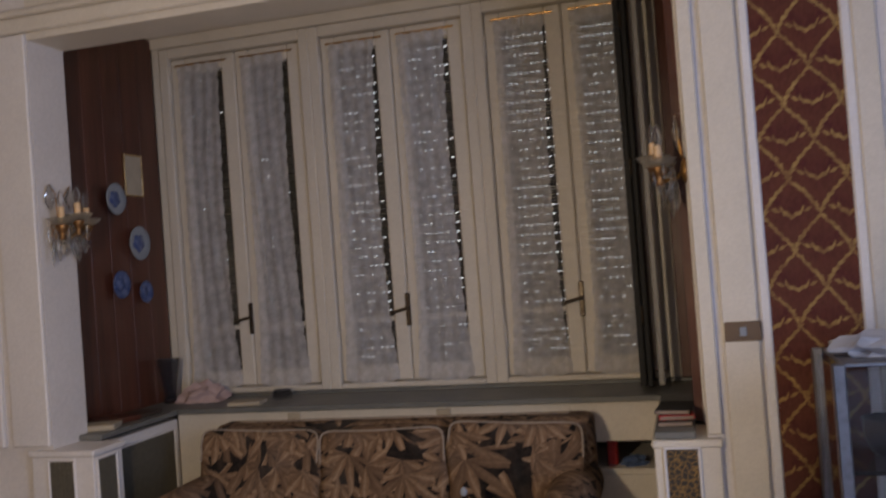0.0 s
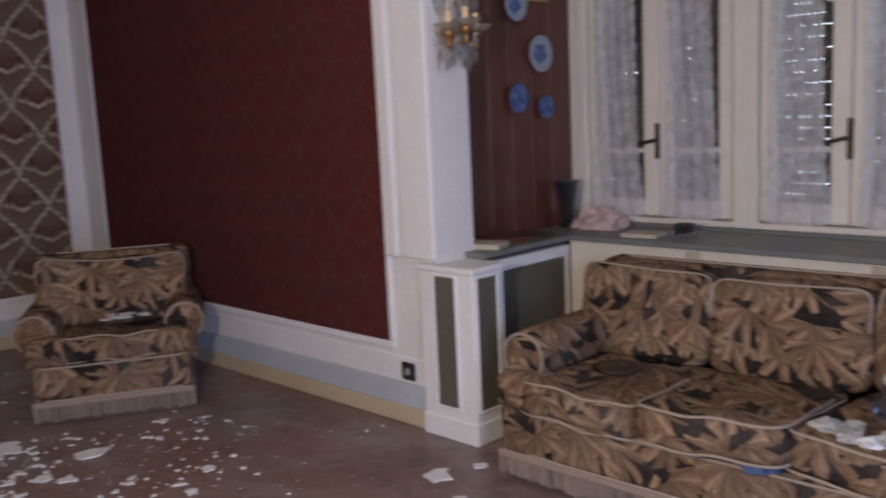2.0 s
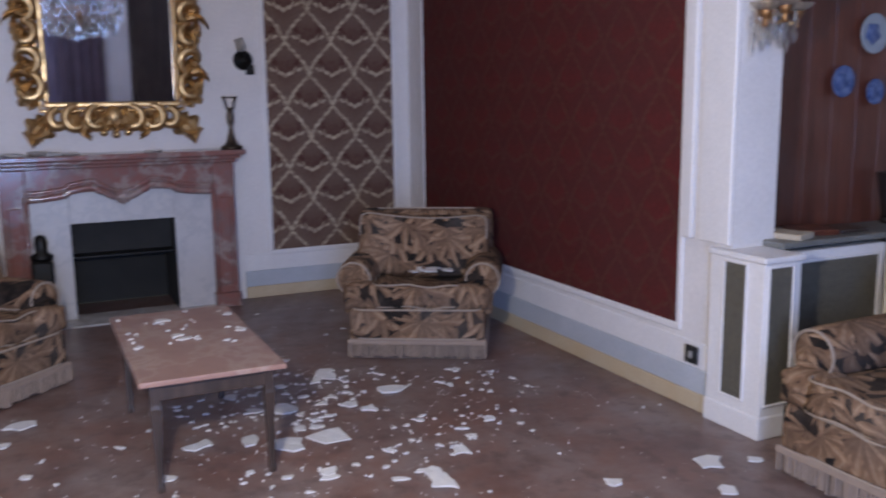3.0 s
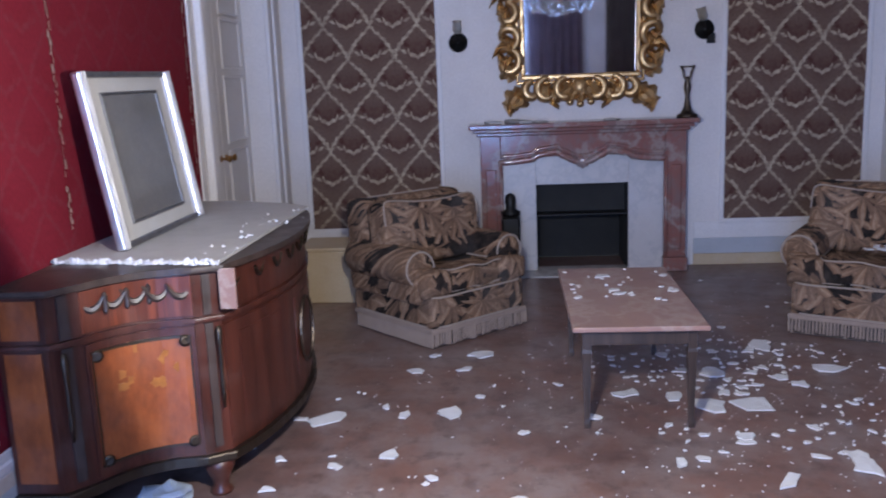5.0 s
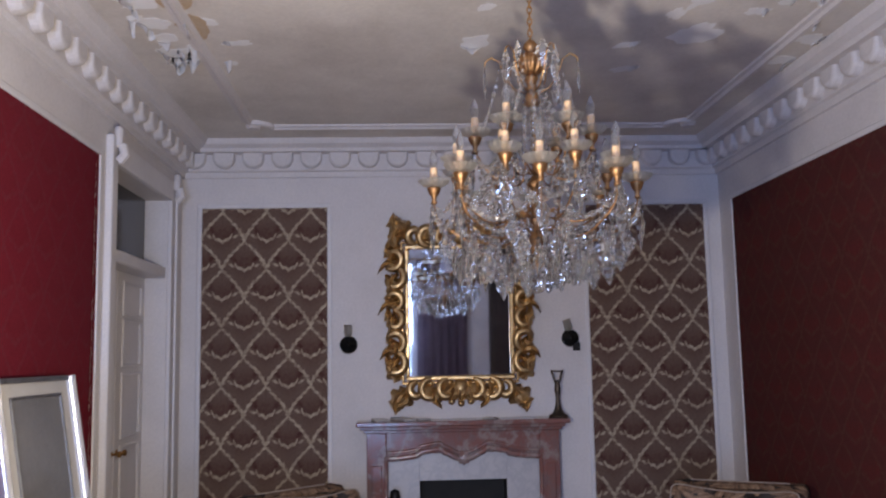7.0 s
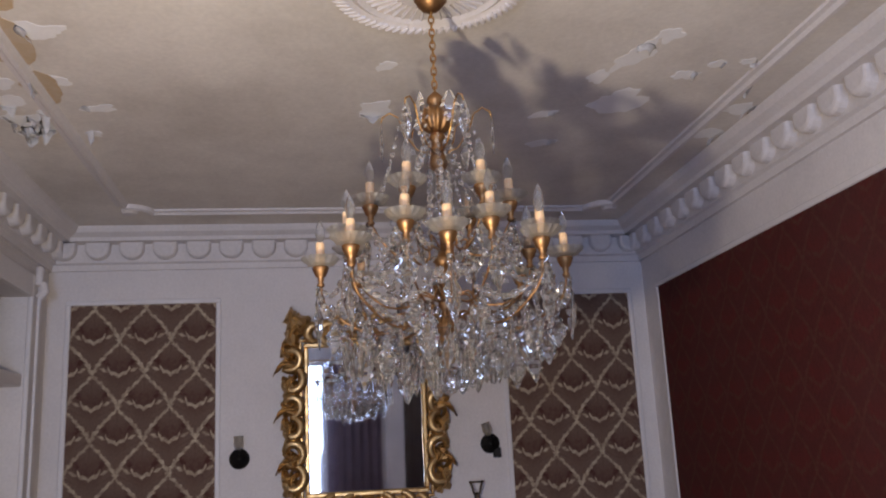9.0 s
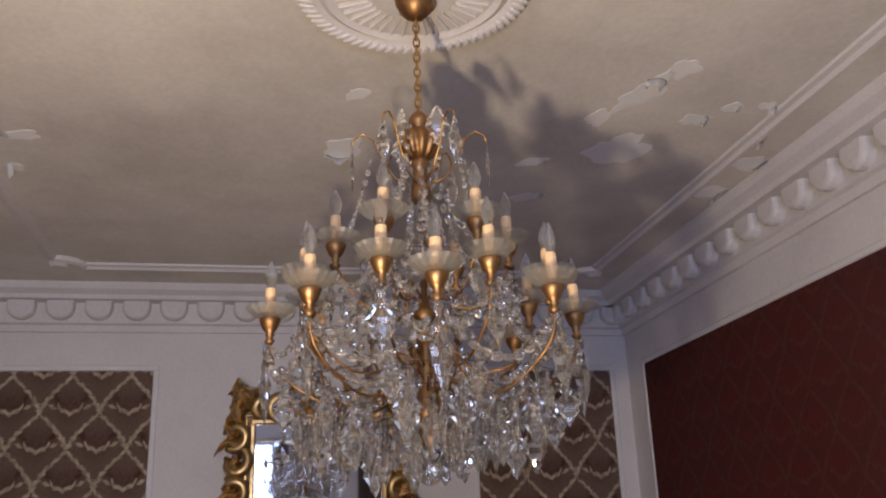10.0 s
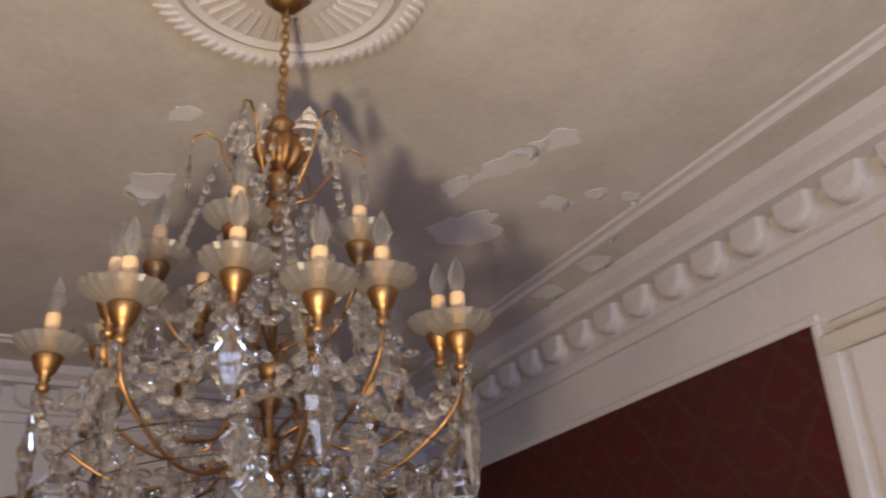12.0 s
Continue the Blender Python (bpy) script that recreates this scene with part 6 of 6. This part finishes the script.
part("mount", box(-w + 0.05, w - 0.05, -0.010, 0.002, 0.02, flen - 0.02), "beige_back", fr, "pale grey mount board")
part("print", box(-w + 0.17, w - 0.17, 0.002, 0.005, 0.09, flen - 0.09), "print_grey", fr, "dim grey print under glass")
part("slip_frame", ring_frame(-w + 0.17, w - 0.17, 0.09, flen - 0.09, 0.012, 0.012, lambda u, v, d: (u, d, v), bevel=0.003), "silver_dark", fr)
part("strut", tube([(0, -0.012, flen * 0.75), (0, -0.14, 0.02)], 0.008, 6), "darkwood", fr)

# pale box behind the armchair
cr = thing("wooden_box", pose(0.74, -2.40, 0), "cream yellow wooden box on the floor behind the armchair", "box")
part("box_body", box(-0.20, 0.20, -0.20, 0.20, 0.0, 0.35, 0.006), "ochre", cr)
part("box_lid", box(-0.208, 0.208, -0.208, 0.208, 0.351, 0.375, 0.005), "ochre", cr)

# papers under the commode
crumple("crumpled_paper", pose(3.75, -2.45, 0.0), 0.12, 0.35, "bluepaper", "pale blue crumpled paper under the commode", "paper", 12)
crumple("crumpled_paper", pose(3.90, -2.60, 0.0), 0.08, 0.3, "bluepaper", "pale blue crumpled paper under the commode", "paper", 14)

# ---- doorway in the south wall ----
d1 = thing("door_1", pose((D0 + D1) / 2, SOUTH, 0), "tall white panelled door in a deep frame with transom", "door", kind="structure")
mi = d1.matrix_world.inverted()


def dpart(name, bm, material, label="", parent=d1):
    bm.transform(mi)
    return part(name, bm, material, parent, label)


b = box(D1, D1 + 0.14, SOUTH, SOUTH + 0.03, 0, 2.93, 0.006)
box(D1 + 0.10, D1 + 0.15, SOUTH, SOUTH + 0.045, 0, 2.93, 0.006, b)
dpart("architrave", b, "white_trim")
b = box(D0 - 0.14, D0, SOUTH, SOUTH + 0.03, 0, 2.93, 0.006)
box(D0 - 0.15, D0 - 0.10, SOUTH, SOUTH + 0.045, 0, 2.93, 0.006, b)
dpart("architrave", b, "white_trim")
dpart("architrave", box(D0, D1, SOUTH, SOUTH + 0.03, DH, 2.93, 0.006), "white_trim")
for x in (D1 + 0.03, D0 - 0.09):
    b = box(x, x + 0.07, SOUTH + 0.03, SOUTH + 0.075, 2.86, 2.99, 0.012)
    tube([(x + 0.035, SOUTH + 0.05, 2.78), (x + 0.035, SOUTH + 0.085, 2.82), (x + 0.035, SOUTH + 0.07, 2.88)], 0.03, 8, b)
    dpart("bracket", b, "plaster", "chipped plaster bracket")
yd = SOUTH - 0.16
dpart("transom_bar", box(D0, D1, yd - 0.05, SOUTH - 0.01, 2.20, 2.28, 0.01), "white_trim")
dpart("transom_glass", box(D0 + 0.04, D1 - 0.04, yd - 0.005, yd, 2.28, DH), "black_glass", "dark transom glass")
for a, bb in ((D0, (D0 + D1) / 2 - 0.002), ((D0 + D1) / 2 + 0.002, D1)):
    lf = dpart("door_leaf", box(a, bb, yd - 0.045, yd, 0.01, 2.20, 0.004), "white_trim")
    for z0, z1 in ((0.12, 0.52), (0.62, 1.02), (1.10, 1.50), (1.58, 1.86), (1.92, 2.12)):
        f = ring_frame(a + 0.13, bb - 0.13, z0, z1, 0.02, 0.014, lambda u, v, d: (u, yd + d, v), bevel=0.005)
        f.transform(mi)
        part("panel_moulding", f, "white_trim", lf)
    hx = bb - 0.05 if bb < 1.2 else a + 0.05
    hb = lathe([(0.02, 0), (0.022, 0.006), (0.008, 0.012), (0.008, 0.04), (0.02, 0.05), (0.022, 0.065), (0.001, 0.075)], 12, m=pose(hx, yd, 1.0, -90, 0, 0))
    hb.transform(mi)
    part("door_knob", hb, "brass", lf)

# second doorway further along the south wall
d2 = thing("door_2", pose(5.0, SOUTH, 0), "closed cream door with flaking architrave", "door", kind="structure")
mi = d2.matrix_world.inverted()
b = box(4.36, 4.50, SOUTH, SOUTH + 0.04, 0, 2.5, 0.008)
box(4.33, 4.37, SOUTH, SOUTH + 0.055, 0, 2.5, 0.008, b)
b.transform(mi)
part("architrave", b, "trim", d2)
b = box(5.46, 5.60, SOUTH, SOUTH + 0.04, 0, 2.5, 0.008)
box(4.5, 5.46, SOUTH, SOUTH + 0.04, 2.36, 2.5, 0.008, b)
b.transform(mi)
part("architrave", b, "trim", d2)
b = box(4.5, 5.46, SOUTH, SOUTH + 0.012, 0.01, 2.36, 0.003)
b.transform(mi)
lf = part("door_leaf", b, "trim", d2)
for z0, z1 in ((0.2, 0.9), (1.1, 2.2)):
    f = ring_frame(4.65, 5.31, z0, z1, 0.025, 0.012, lambda u, v, d: (u, SOUTH + 0.012 + d, v), bevel=0.004)
    f.transform(mi)
    part("panel_moulding", f, "trim", lf)
# bare plaster strip and the upright beside the crimson panel
setting("trim", box(4.135, 4.20, SOUTH, SOUTH + 0.02, 0.0, 2.9, 0.006), "white_trim", "white upright moulding beside the crimson panel", "moulding")
setting("trim", box(4.205, 4.325, SOUTH, SOUTH + 0.006, 0.0, 2.9), "peel", "bare patchy plaster strip by the door", "wall strip")
setting("baseboard", box(1.9, 4.13, SOUTH, SOUTH + 0.012, 0.0, 0.25, 0.004), "peel", "flaking pale plaster skirting", "skirting")

# torn seams in the crimson cloth
def seam(name, x, z0, z1, wide, seed, lean=0.0):
    rn = random.Random(seed)
    one = bmesh.new()
    y = SOUTH + 0.0075
    z = z0
    while z < z1:
        h = rn.uniform(0.012, 0.04)
        if rn.random() < 0.96:
            w = wide * rn.uniform(0.3, 1.0)
            cx = x + lean * (z - z0) + rn.uniform(-wide, wide) * 0.35
            vs = [one.verts.new(p) for p in ((cx - w / 2, y, z), (cx + w / 2 * rn.uniform(0.4, 1), y + 0.002, z + rn.uniform(0, 0.01)), (cx + w / 2, y + 0.004, z + h), (cx - w / 2 * rn.uniform(0.4, 1), y + 0.001, z + h * 0.9))]
            one.faces.new(vs)
        z += h * rn.uniform(0.7, 1.1)
    bmesh.ops.solidify(one, geom=one.faces[:], thickness=0.0015)
    return tagged(part(name, one, "peel"), "torn pale seam in the crimson wall cloth", "torn seam", "torn seams", "stuff")


seam("torn_seam", 3.98, 0.4, 2.7, 0.036, 2)
seam("torn_seam", 3.42, 0.95, 2.7, 0.026, 3)
seam("torn_seam", 3.90, 1.6, 2.3, 0.02, 5, 0.02)
seam("torn_seam", 2.03, 1.0, 2.72, 0.03, 4)
seam("torn_seam", 4.08, 0.3, 1.2, 0.035, 6)

# sockets and switches
def wall_plate(name, x, z, wd, ht, mat_, label, rocker):
    s = thing(name, pose(x, NORTH - 0.024, z), label, "switch")
    part("plate", box(-wd / 2, wd / 2, -0.008, 0.0, -ht / 2, ht / 2, 0.003), mat_, s)
    part("rocker", box(-0.012, 0.012, -0.014, -0.008, -0.016, 0.016, 0.002), rocker, s)


wall_plate("light_switch", 6.455, 1.165, 0.125, 0.07, "brassplate", "old brass light switch plate on the pier", "porcelain")
wall_plate("socket", 6.455, 0.34, 0.125, 0.07, "brassplate", "old brass socket plate low on the pier", "porcelain")
wall_plate("socket", 3.305, 0.265, 0.085, 0.085, "black", "black wall socket low beside the cover", "greyplastic")
wall_plate("socket", 4.255, 1.0, 0.08, 0.09, "black", "black switch on the bare plaster strip", "greyplastic")
bpy.data.objects["socket.002"].matrix_world = pose(4.262, SOUTH + 0.006, 1.07, 0, 0, 180)

# ---- vitrine in the north-east corner ----
vit = thing("display_cabinet", pose(7.05, 1.2, 0), "grey metal display cabinet with glass sides and white cloth", "cabinet")
for x in (-0.36, 0.36):
    for y in (-0.22, 0.22):
        part("post", box(x - 0.018, x + 0.018, y - 0.018, y + 0.018, 0, 1.10, 0.004), "silver_dark", vit)
for z in (0.06, 0.42, 0.78, 1.10):
    part("shelf", box(-0.345, 0.345, -0.21, 0.21, z - 0.014, z, 0.003), "smoke" if z < 1 else "silver_dark", vit)
part("side_glass", box(-0.362, -0.357, -0.2, 0.2, 0.08, 1.08), "glass", vit)
part("front_glass", box(-0.34, 0.34, -0.222, -0.217, 0.08, 1.08), "glass", vit)
crumple("white_cloth", pose(6.85, 1.2, 1.10), 0.15, 0.35, "flake", "white crumpled cloth on the display cabinet", "cloth", 17)
for x, y, z in ((6.85, 1.2, 0.78), (7.1, 1.15, 0.78), (6.9, 1.15, 0.42), (7.2, 1.2, 0.42)):
    g = tagged(part("glass_bowl", lathe([(0.03, 0), (0.05, 0.01), (0.07, 0.06), (0.075, 0.12), (0.07, 0.12), (0.045, 0.02), (0.001, 0.012)], 14), "bronze", smooth=True), "dark bowl on a shelf of the display cabinet", "bowl", "bowls in the cabinet")
    g.matrix_world = pose(x, y, z)
# east side as the mirror shows it: mauve curtain by the window, dark panel
cur = bmesh.new()
grid = []
for r in range(13):
    row = []
    for q in range(49):
        t = q / 48
        row.append(cur.verts.new((EAST - 0.10 + 0.025 * math.sin(t * 40) * (0.5 + r / 24), -0.84 + 0.88 * t, 0.02 + (12 - r) / 12 * 2.72)))
    grid.append(row)
for r in range(12):
    for q in range(48):
        cur.faces.new((grid[r][q], grid[r][q + 1], grid[r + 1][q + 1], grid[r + 1][q]))
bmesh.ops.solidify(cur, geom=cur.faces[:], thickness=0.004)
tagged(part("window_curtain", cur, "mauve", smooth=True), "long mauve curtain hanging beside the window", "curtain")
tagged(part("curtain_pole", tube([(EAST - 0.10, -2.6, 2.74), (EAST - 0.10, 0.1, 2.74)], 0.015, 8), "brass"), "brass curtain pole over the east window", "curtain pole")
for y in (-2.6, 0.1):
    tagged(part("pole_bracket", box(EAST - 0.12, EAST, y - 0.012, y + 0.012, 2.73, 2.75, 0.003), "brass"), "small brass pole bracket on the wall", "bracket")
setting("door_3", box(EAST - 0.03, EAST, 0.42, 1.25, 0.0, 2.95, 0.005), "darkwood", "dark wooden door in the east wall", "door")
setting("trim", box(EAST - 0.05, EAST, 0.12, 0.415, 0.0, 3.0, 0.006), "white_trim", "white door architrave", "architrave")

# ---- fallen and peeling plaster ----
def flake_mesh(rn, size, lift=0.006):
    k = rn.randint(6, 10)
    pts = []
    st = rn.uniform(0.45, 1.0)
    for i in range(k):
        a = 2 * math.pi * (i + rn.uniform(-0.35, 0.35)) / k
        r = size * rn.uniform(0.45, 1.2)
        pts.append((r * math.cos(a), r * st * math.sin(a)))
    bm = prism(pts, 0.0, 0.004)
    for v in bm.verts:
        v.co.z += lift * (0.5 + 0.5 * noise.noise(Vector((v.co.x * 9, v.co.y * 9, rn.random())))) * (1 if v.co.z > 0.002 else 0.5)
    return bm


def area_free(x, y):
    """True where the open floor is."""
    if not (0.45 < x < 7.2 and -2.75 < y < 1.4):
        return False
    for cx, cy, r in ((1.50, -1.63, 0.52), (1.66, 0.84, 0.52)):
        if (x - cx) ** 2 + (y - cy) ** 2 < r * r:
            return False
    if 2.0 < x < 4.1 and y < -2.05:
        return False
    return not (y > 1.2 and x > 3.3)


rn = random.Random(33)
BIG = [(3.0, -2.02, 0.138), (3.37, -1.7, 0.075), (2.93, -1.48, 0.096), (2.37, -1.68, 0.078), (2.34, -1.43, 0.078), (2.11, -1.38, 0.114), (3.4, -2.12, 0.051), (3.66, -2.1, 0.053),
       (3.76, -2.04, 0.04), (3.3, -2.28, 0.046), (3.58, -1.5, 0.041), (3.76, -1.17, 0.067), (3.79, -1.76, 0.056), (2.71, -0.67, 0.101), (2.87, -0.34, 0.12), (2.87, -0.16, 0.143),
       (2.41, -0.37, 0.078), (2.45, -0.24, 0.085), (2.03, 0.11, 0.119), (3.21, -0.28, 0.059), (3.61, -0.22, 0.108), (3.46, -0.57, 0.061), (3.4, 0.09, 0.078), (3.16, -1.15, 0.039),
       (3.0, -0.85, 0.061), (2.95, -1.67, 0.069), (2.99, -2.13, 0.056), (3.47, -1.89, 0.049), (2.76, -0.48, 0.086), (2.42, 0.32, 0.129), (2.62, 0.13, 0.076), (3.5, 0.09, 0.107),
       (3.26, 0.29, 0.102), (3.83, 1.1, 0.114), (3.8, 0.66, 0.06), (3.0, 0.56, 0.055), (2.85, -1.77, 0.052), (2.09, 0.04, 0.095), (2.53, 0.07, 0.066), (3.88, 1.29, 0.051),
       (6.0, 1.2, 0.06), (5.98, 1.05, 0.08), (4.05, 1.0, 0.07)]
for x, y, s in BIG:
    ob = part("plaster_flake", flake_mesh(rn, s * 0.74, 0.010), "flake")
    ob.matrix_world = pose(x, y, 0.001, 0, 0, rn.uniform(0, 360))
    tagged(ob, "large white plaster flake fallen on the floor", "plaster flake", "fallen plaster flakes")
crumbs = bmesh.new()
count = 0
while count < 360:
    # thick round the table and under the chandelier, thinning outwards
    if rn.random() < 0.72:
        x, y = rn.gauss(2.62, 0.40), rn.gauss(0.02, 0.45)
    else:
        x, y = rn.uniform(0.5, 6.5), rn.uniform(-2.7, 1.4)
    if not area_free(x, y) or noise.noise(Vector((x * 1.6, y * 1.6, 0))) < -0.25 + 0.2 * rn.random():
        continue
    s = min(0.05, 0.005 + 0.009 * rn.expovariate(1.0))
    merge(crumbs, flake_mesh(rn, s, 0.004), pose(x, y, 0.001, 0, 0, rn.uniform(0, 360)))
    count += 1
tagged(part("plaster_crumbs", crumbs, "flake"), "scattered white plaster crumbs on the floor", "plaster crumbs", kind="stuff")
rubble = bmesh.new()
for i in range(130):
    x, y = rn.uniform(4.0, 4.34), SOUTH + 0.05 + abs(rn.gauss(0, 0.07))
    b = bmesh.new()
    bmesh.ops.create_icosphere(b, subdivisions=1, radius=rn.uniform(0.008, 0.03))
    for v in b.verts:
        v.co *= rn.uniform(0.7, 1.3)
    merge(rubble, b, pose(x, y, 0.008 + max(0.0, 0.12 - (y - SOUTH)) * rn.random(), rn.uniform(0, 180), 0, rn.uniform(0, 180)))
tagged(part("plaster_rubble", rubble, "flake"), "white plaster rubble heaped along the flaking skirting", "rubble", kind="stuff")
specks = bmesh.new()
count = 0
while count < 1000:
    x, y = (rn.gauss(2.7, 0.8), rn.gauss(-0.1, 0.8)) if rn.random() < 0.7 else (rn.uniform(0.5, 7.0), rn.uniform(-2.7, 1.4))
    if not area_free(x, y):
        continue
    r = rn.uniform(0.0015, 0.006)
    vs = [specks.verts.new((x + r * math.cos(a) * rn.uniform(0.6, 1.3), y + r * math.sin(a) * rn.uniform(0.6, 1.3), 0.0015)) for a in (0.2, 1.5, 2.9, 4.2, 5.4)]
    top = specks.verts.new((x, y, 0.0015 + r * 0.7))
    for k in range(5):
        specks.faces.new((vs[k], vs[(k + 1) % 5], top))
    count += 1
tagged(part("plaster_dust", specks, "flake"), "fine specks of plaster dust on the floor", "plaster dust", kind="stuff")
tc = bmesh.new()
for i in range(34):
    x, y = min(max(rn.gauss(2.55, 0.22), 2.1), 3.1), min(max(rn.gauss(-0.68, 0.13), -0.92), -0.44)
    merge(tc, flake_mesh(rn, rn.choice((0.008, 0.012, 0.02, 0.035)), 0.004), pose(x, y, tz + 0.001, 0, 0, rn.uniform(0, 360)))
tagged(part("plaster_crumbs", tc, "flake"), "white plaster crumbs on the marble table top", "plaster crumbs", kind="stuff")
sc2 = bmesh.new()
for i in range(12):
    merge(sc2, flake_mesh(rn, rn.choice((0.015, 0.03, 0.045)), 0.006), pose(1.72 + rn.gauss(0, 0.09), 0.82 + rn.gauss(0, 0.07), 0.452, 0, 0, rn.uniform(0, 360)))
tagged(part("plaster_crumbs", sc2, "flake"), "white plaster crumbs on the armchair seat", "plaster crumbs", kind="stuff")

# bare patches and curled paint on the ceiling
def peel(x, y, size, curl, seed, stretch=1.0, turn=0.0, bare=True):
    """A bare patch with a ragged rim and, where curl is given, a tongue of paint hanging from its edge."""
    rn = random.Random(seed)
    p = thing("peeling_paint", pose(x, y, TOP, 0, 0, turn), "curled flake of paint peeling off the ceiling", "peeling paint", "peeling ceiling paint")
    k = 26
    rim_pts = []
    for i in range(k):
        a = 2 * math.pi * i / k
        q = Vector((math.cos(a), math.sin(a), seed * 1.7))
        r = size * (1 + 0.55 * noise.noise(q * 1.3) + 0.22 * noise.noise(q * 3.7)) + rn.uniform(-0.004, 0.004)
        rim_pts.append((r * stretch * math.cos(a), r * math.sin(a)))
    if bare:
        part("bare_patch", prism(rim_pts, -0.0015, 0.0), "ceiling_bare", p, "bare white plaster patch")
    if curl:
        one = bmesh.new()
        rows4 = []
        reach = size * rn.uniform(0.5, 0.8)
        for j in range(6):
            t = j / 5
            row = []
            for i in range(8):
                w = (i / 7 - 0.5) * 2
                jag = 1 + 0.35 * noise.noise(Vector((w * 2.2, seed, 4)))
                yy = w * size * (0.8 - 0.35 * t)
                xx = size * stretch * 0.9 * (1 - 0.25 * w * w) - t * reach * jag
                row.append(one.verts.new((xx, yy, -0.003 - curl * t * t * (0.7 + 0.3 * math.cos(w * 2 + seed)))))
            rows4.append(row)
        for a, b in zip(rows4, rows4[1:]):
            for i in range(7):
                one.faces.new((a[i], a[i + 1], b[i + 1], b[i]))
        bmesh.ops.solidify(one, geom=one.faces[:], thickness=0.0015)
        part("curled_flake", one, "ceiling_bare", p, smooth=True)


for i, (x, y, s, c, st_, tn) in enumerate(((2.485, 0.49, 0.115, 0.0, 1.25, 20), (2.76, 0.293, 0.042, 0.0, 1.7, 5), (2.985, 0.385, 0.06, 0.03, 2.4, 14), (3.185, 0.475, 0.052, 0.0, 1.2, 20),
                                            (2.79, 0.70, 0.05, 0.03, 1.3, 70), (2.911, 0.80, 0.035, 0.02, 1.3, 80), (2.95, 0.935, 0.035, 0.06, 1.2, 95), (2.40, 1.165, 0.07, 0.05, 1.2, 100),
                                            (2.04, 1.15, 0.075, 0.06, 1.2, 100), (2.665, 1.05, 0.045, 0.05, 1.0, 80), (2.35, -0.709, 0.07, 0.05, 1.5, 190), (2.62, -2.38, 0.07, 0.08, 1.2, 250),
                                            (2.91, -2.36, 0.09, 0.08, 1.2, 260), (3.117, -2.05, 0.07, 0.05, 1.3, 270), (3.3, -2.3, 0.09, 0.08, 1.2, 255), (2.35, -2.0, 0.045, 0.02, 1.8, 270),
                                            (2.85, -0.69, 0.035, 0.0, 1.5, 30), (2.2, -2.3, 0.06, 0.06, 1.0, 265), (1.1, 0.0, 0.05, 0.03, 1.5, 10), (1.9, 0.25, 0.05, 0.03, 1.6, 60), (2.3, 0.15, 0.04, 0.03, 1.8, 50))):
    peel(x, y, s, c, i + 40, st_, tn)
rn = random.Random(77)
for i in range(20):
    peel(rn.uniform(2.0, 4.2), -2.48 + abs(rn.gauss(0, 0.2)), rn.uniform(0.03, 0.075), rn.uniform(0.03, 0.12), 80 + i, rn.uniform(0.9, 1.6), rn.uniform(200, 340))
for x, y, s in ((3.02, -2.2, 0.22), (2.6, -2.18, 0.16), (3.45, -2.15, 0.2)):
    pts = [(x + s * 1.4 * (0.8 + 0.3 * noise.noise(Vector((math.cos(a) * 2 + x, math.sin(a) * 2, 0)))) * math.cos(a), y + s * 0.6 * (0.8 + 0.3 * noise.noise(Vector((math.cos(a) * 2, math.sin(a) * 2 + x, 3)))) * math.sin(a)) for a in np.linspace(0, 2 * math.pi, 22)[:-1]]
    tagged(part("damp_stain", prism(pts, TOP - 0.002, TOP + 0.002), "ochre_stain"), "ochre damp stain on the ceiling plaster", "stain", "damp stains", "structure")
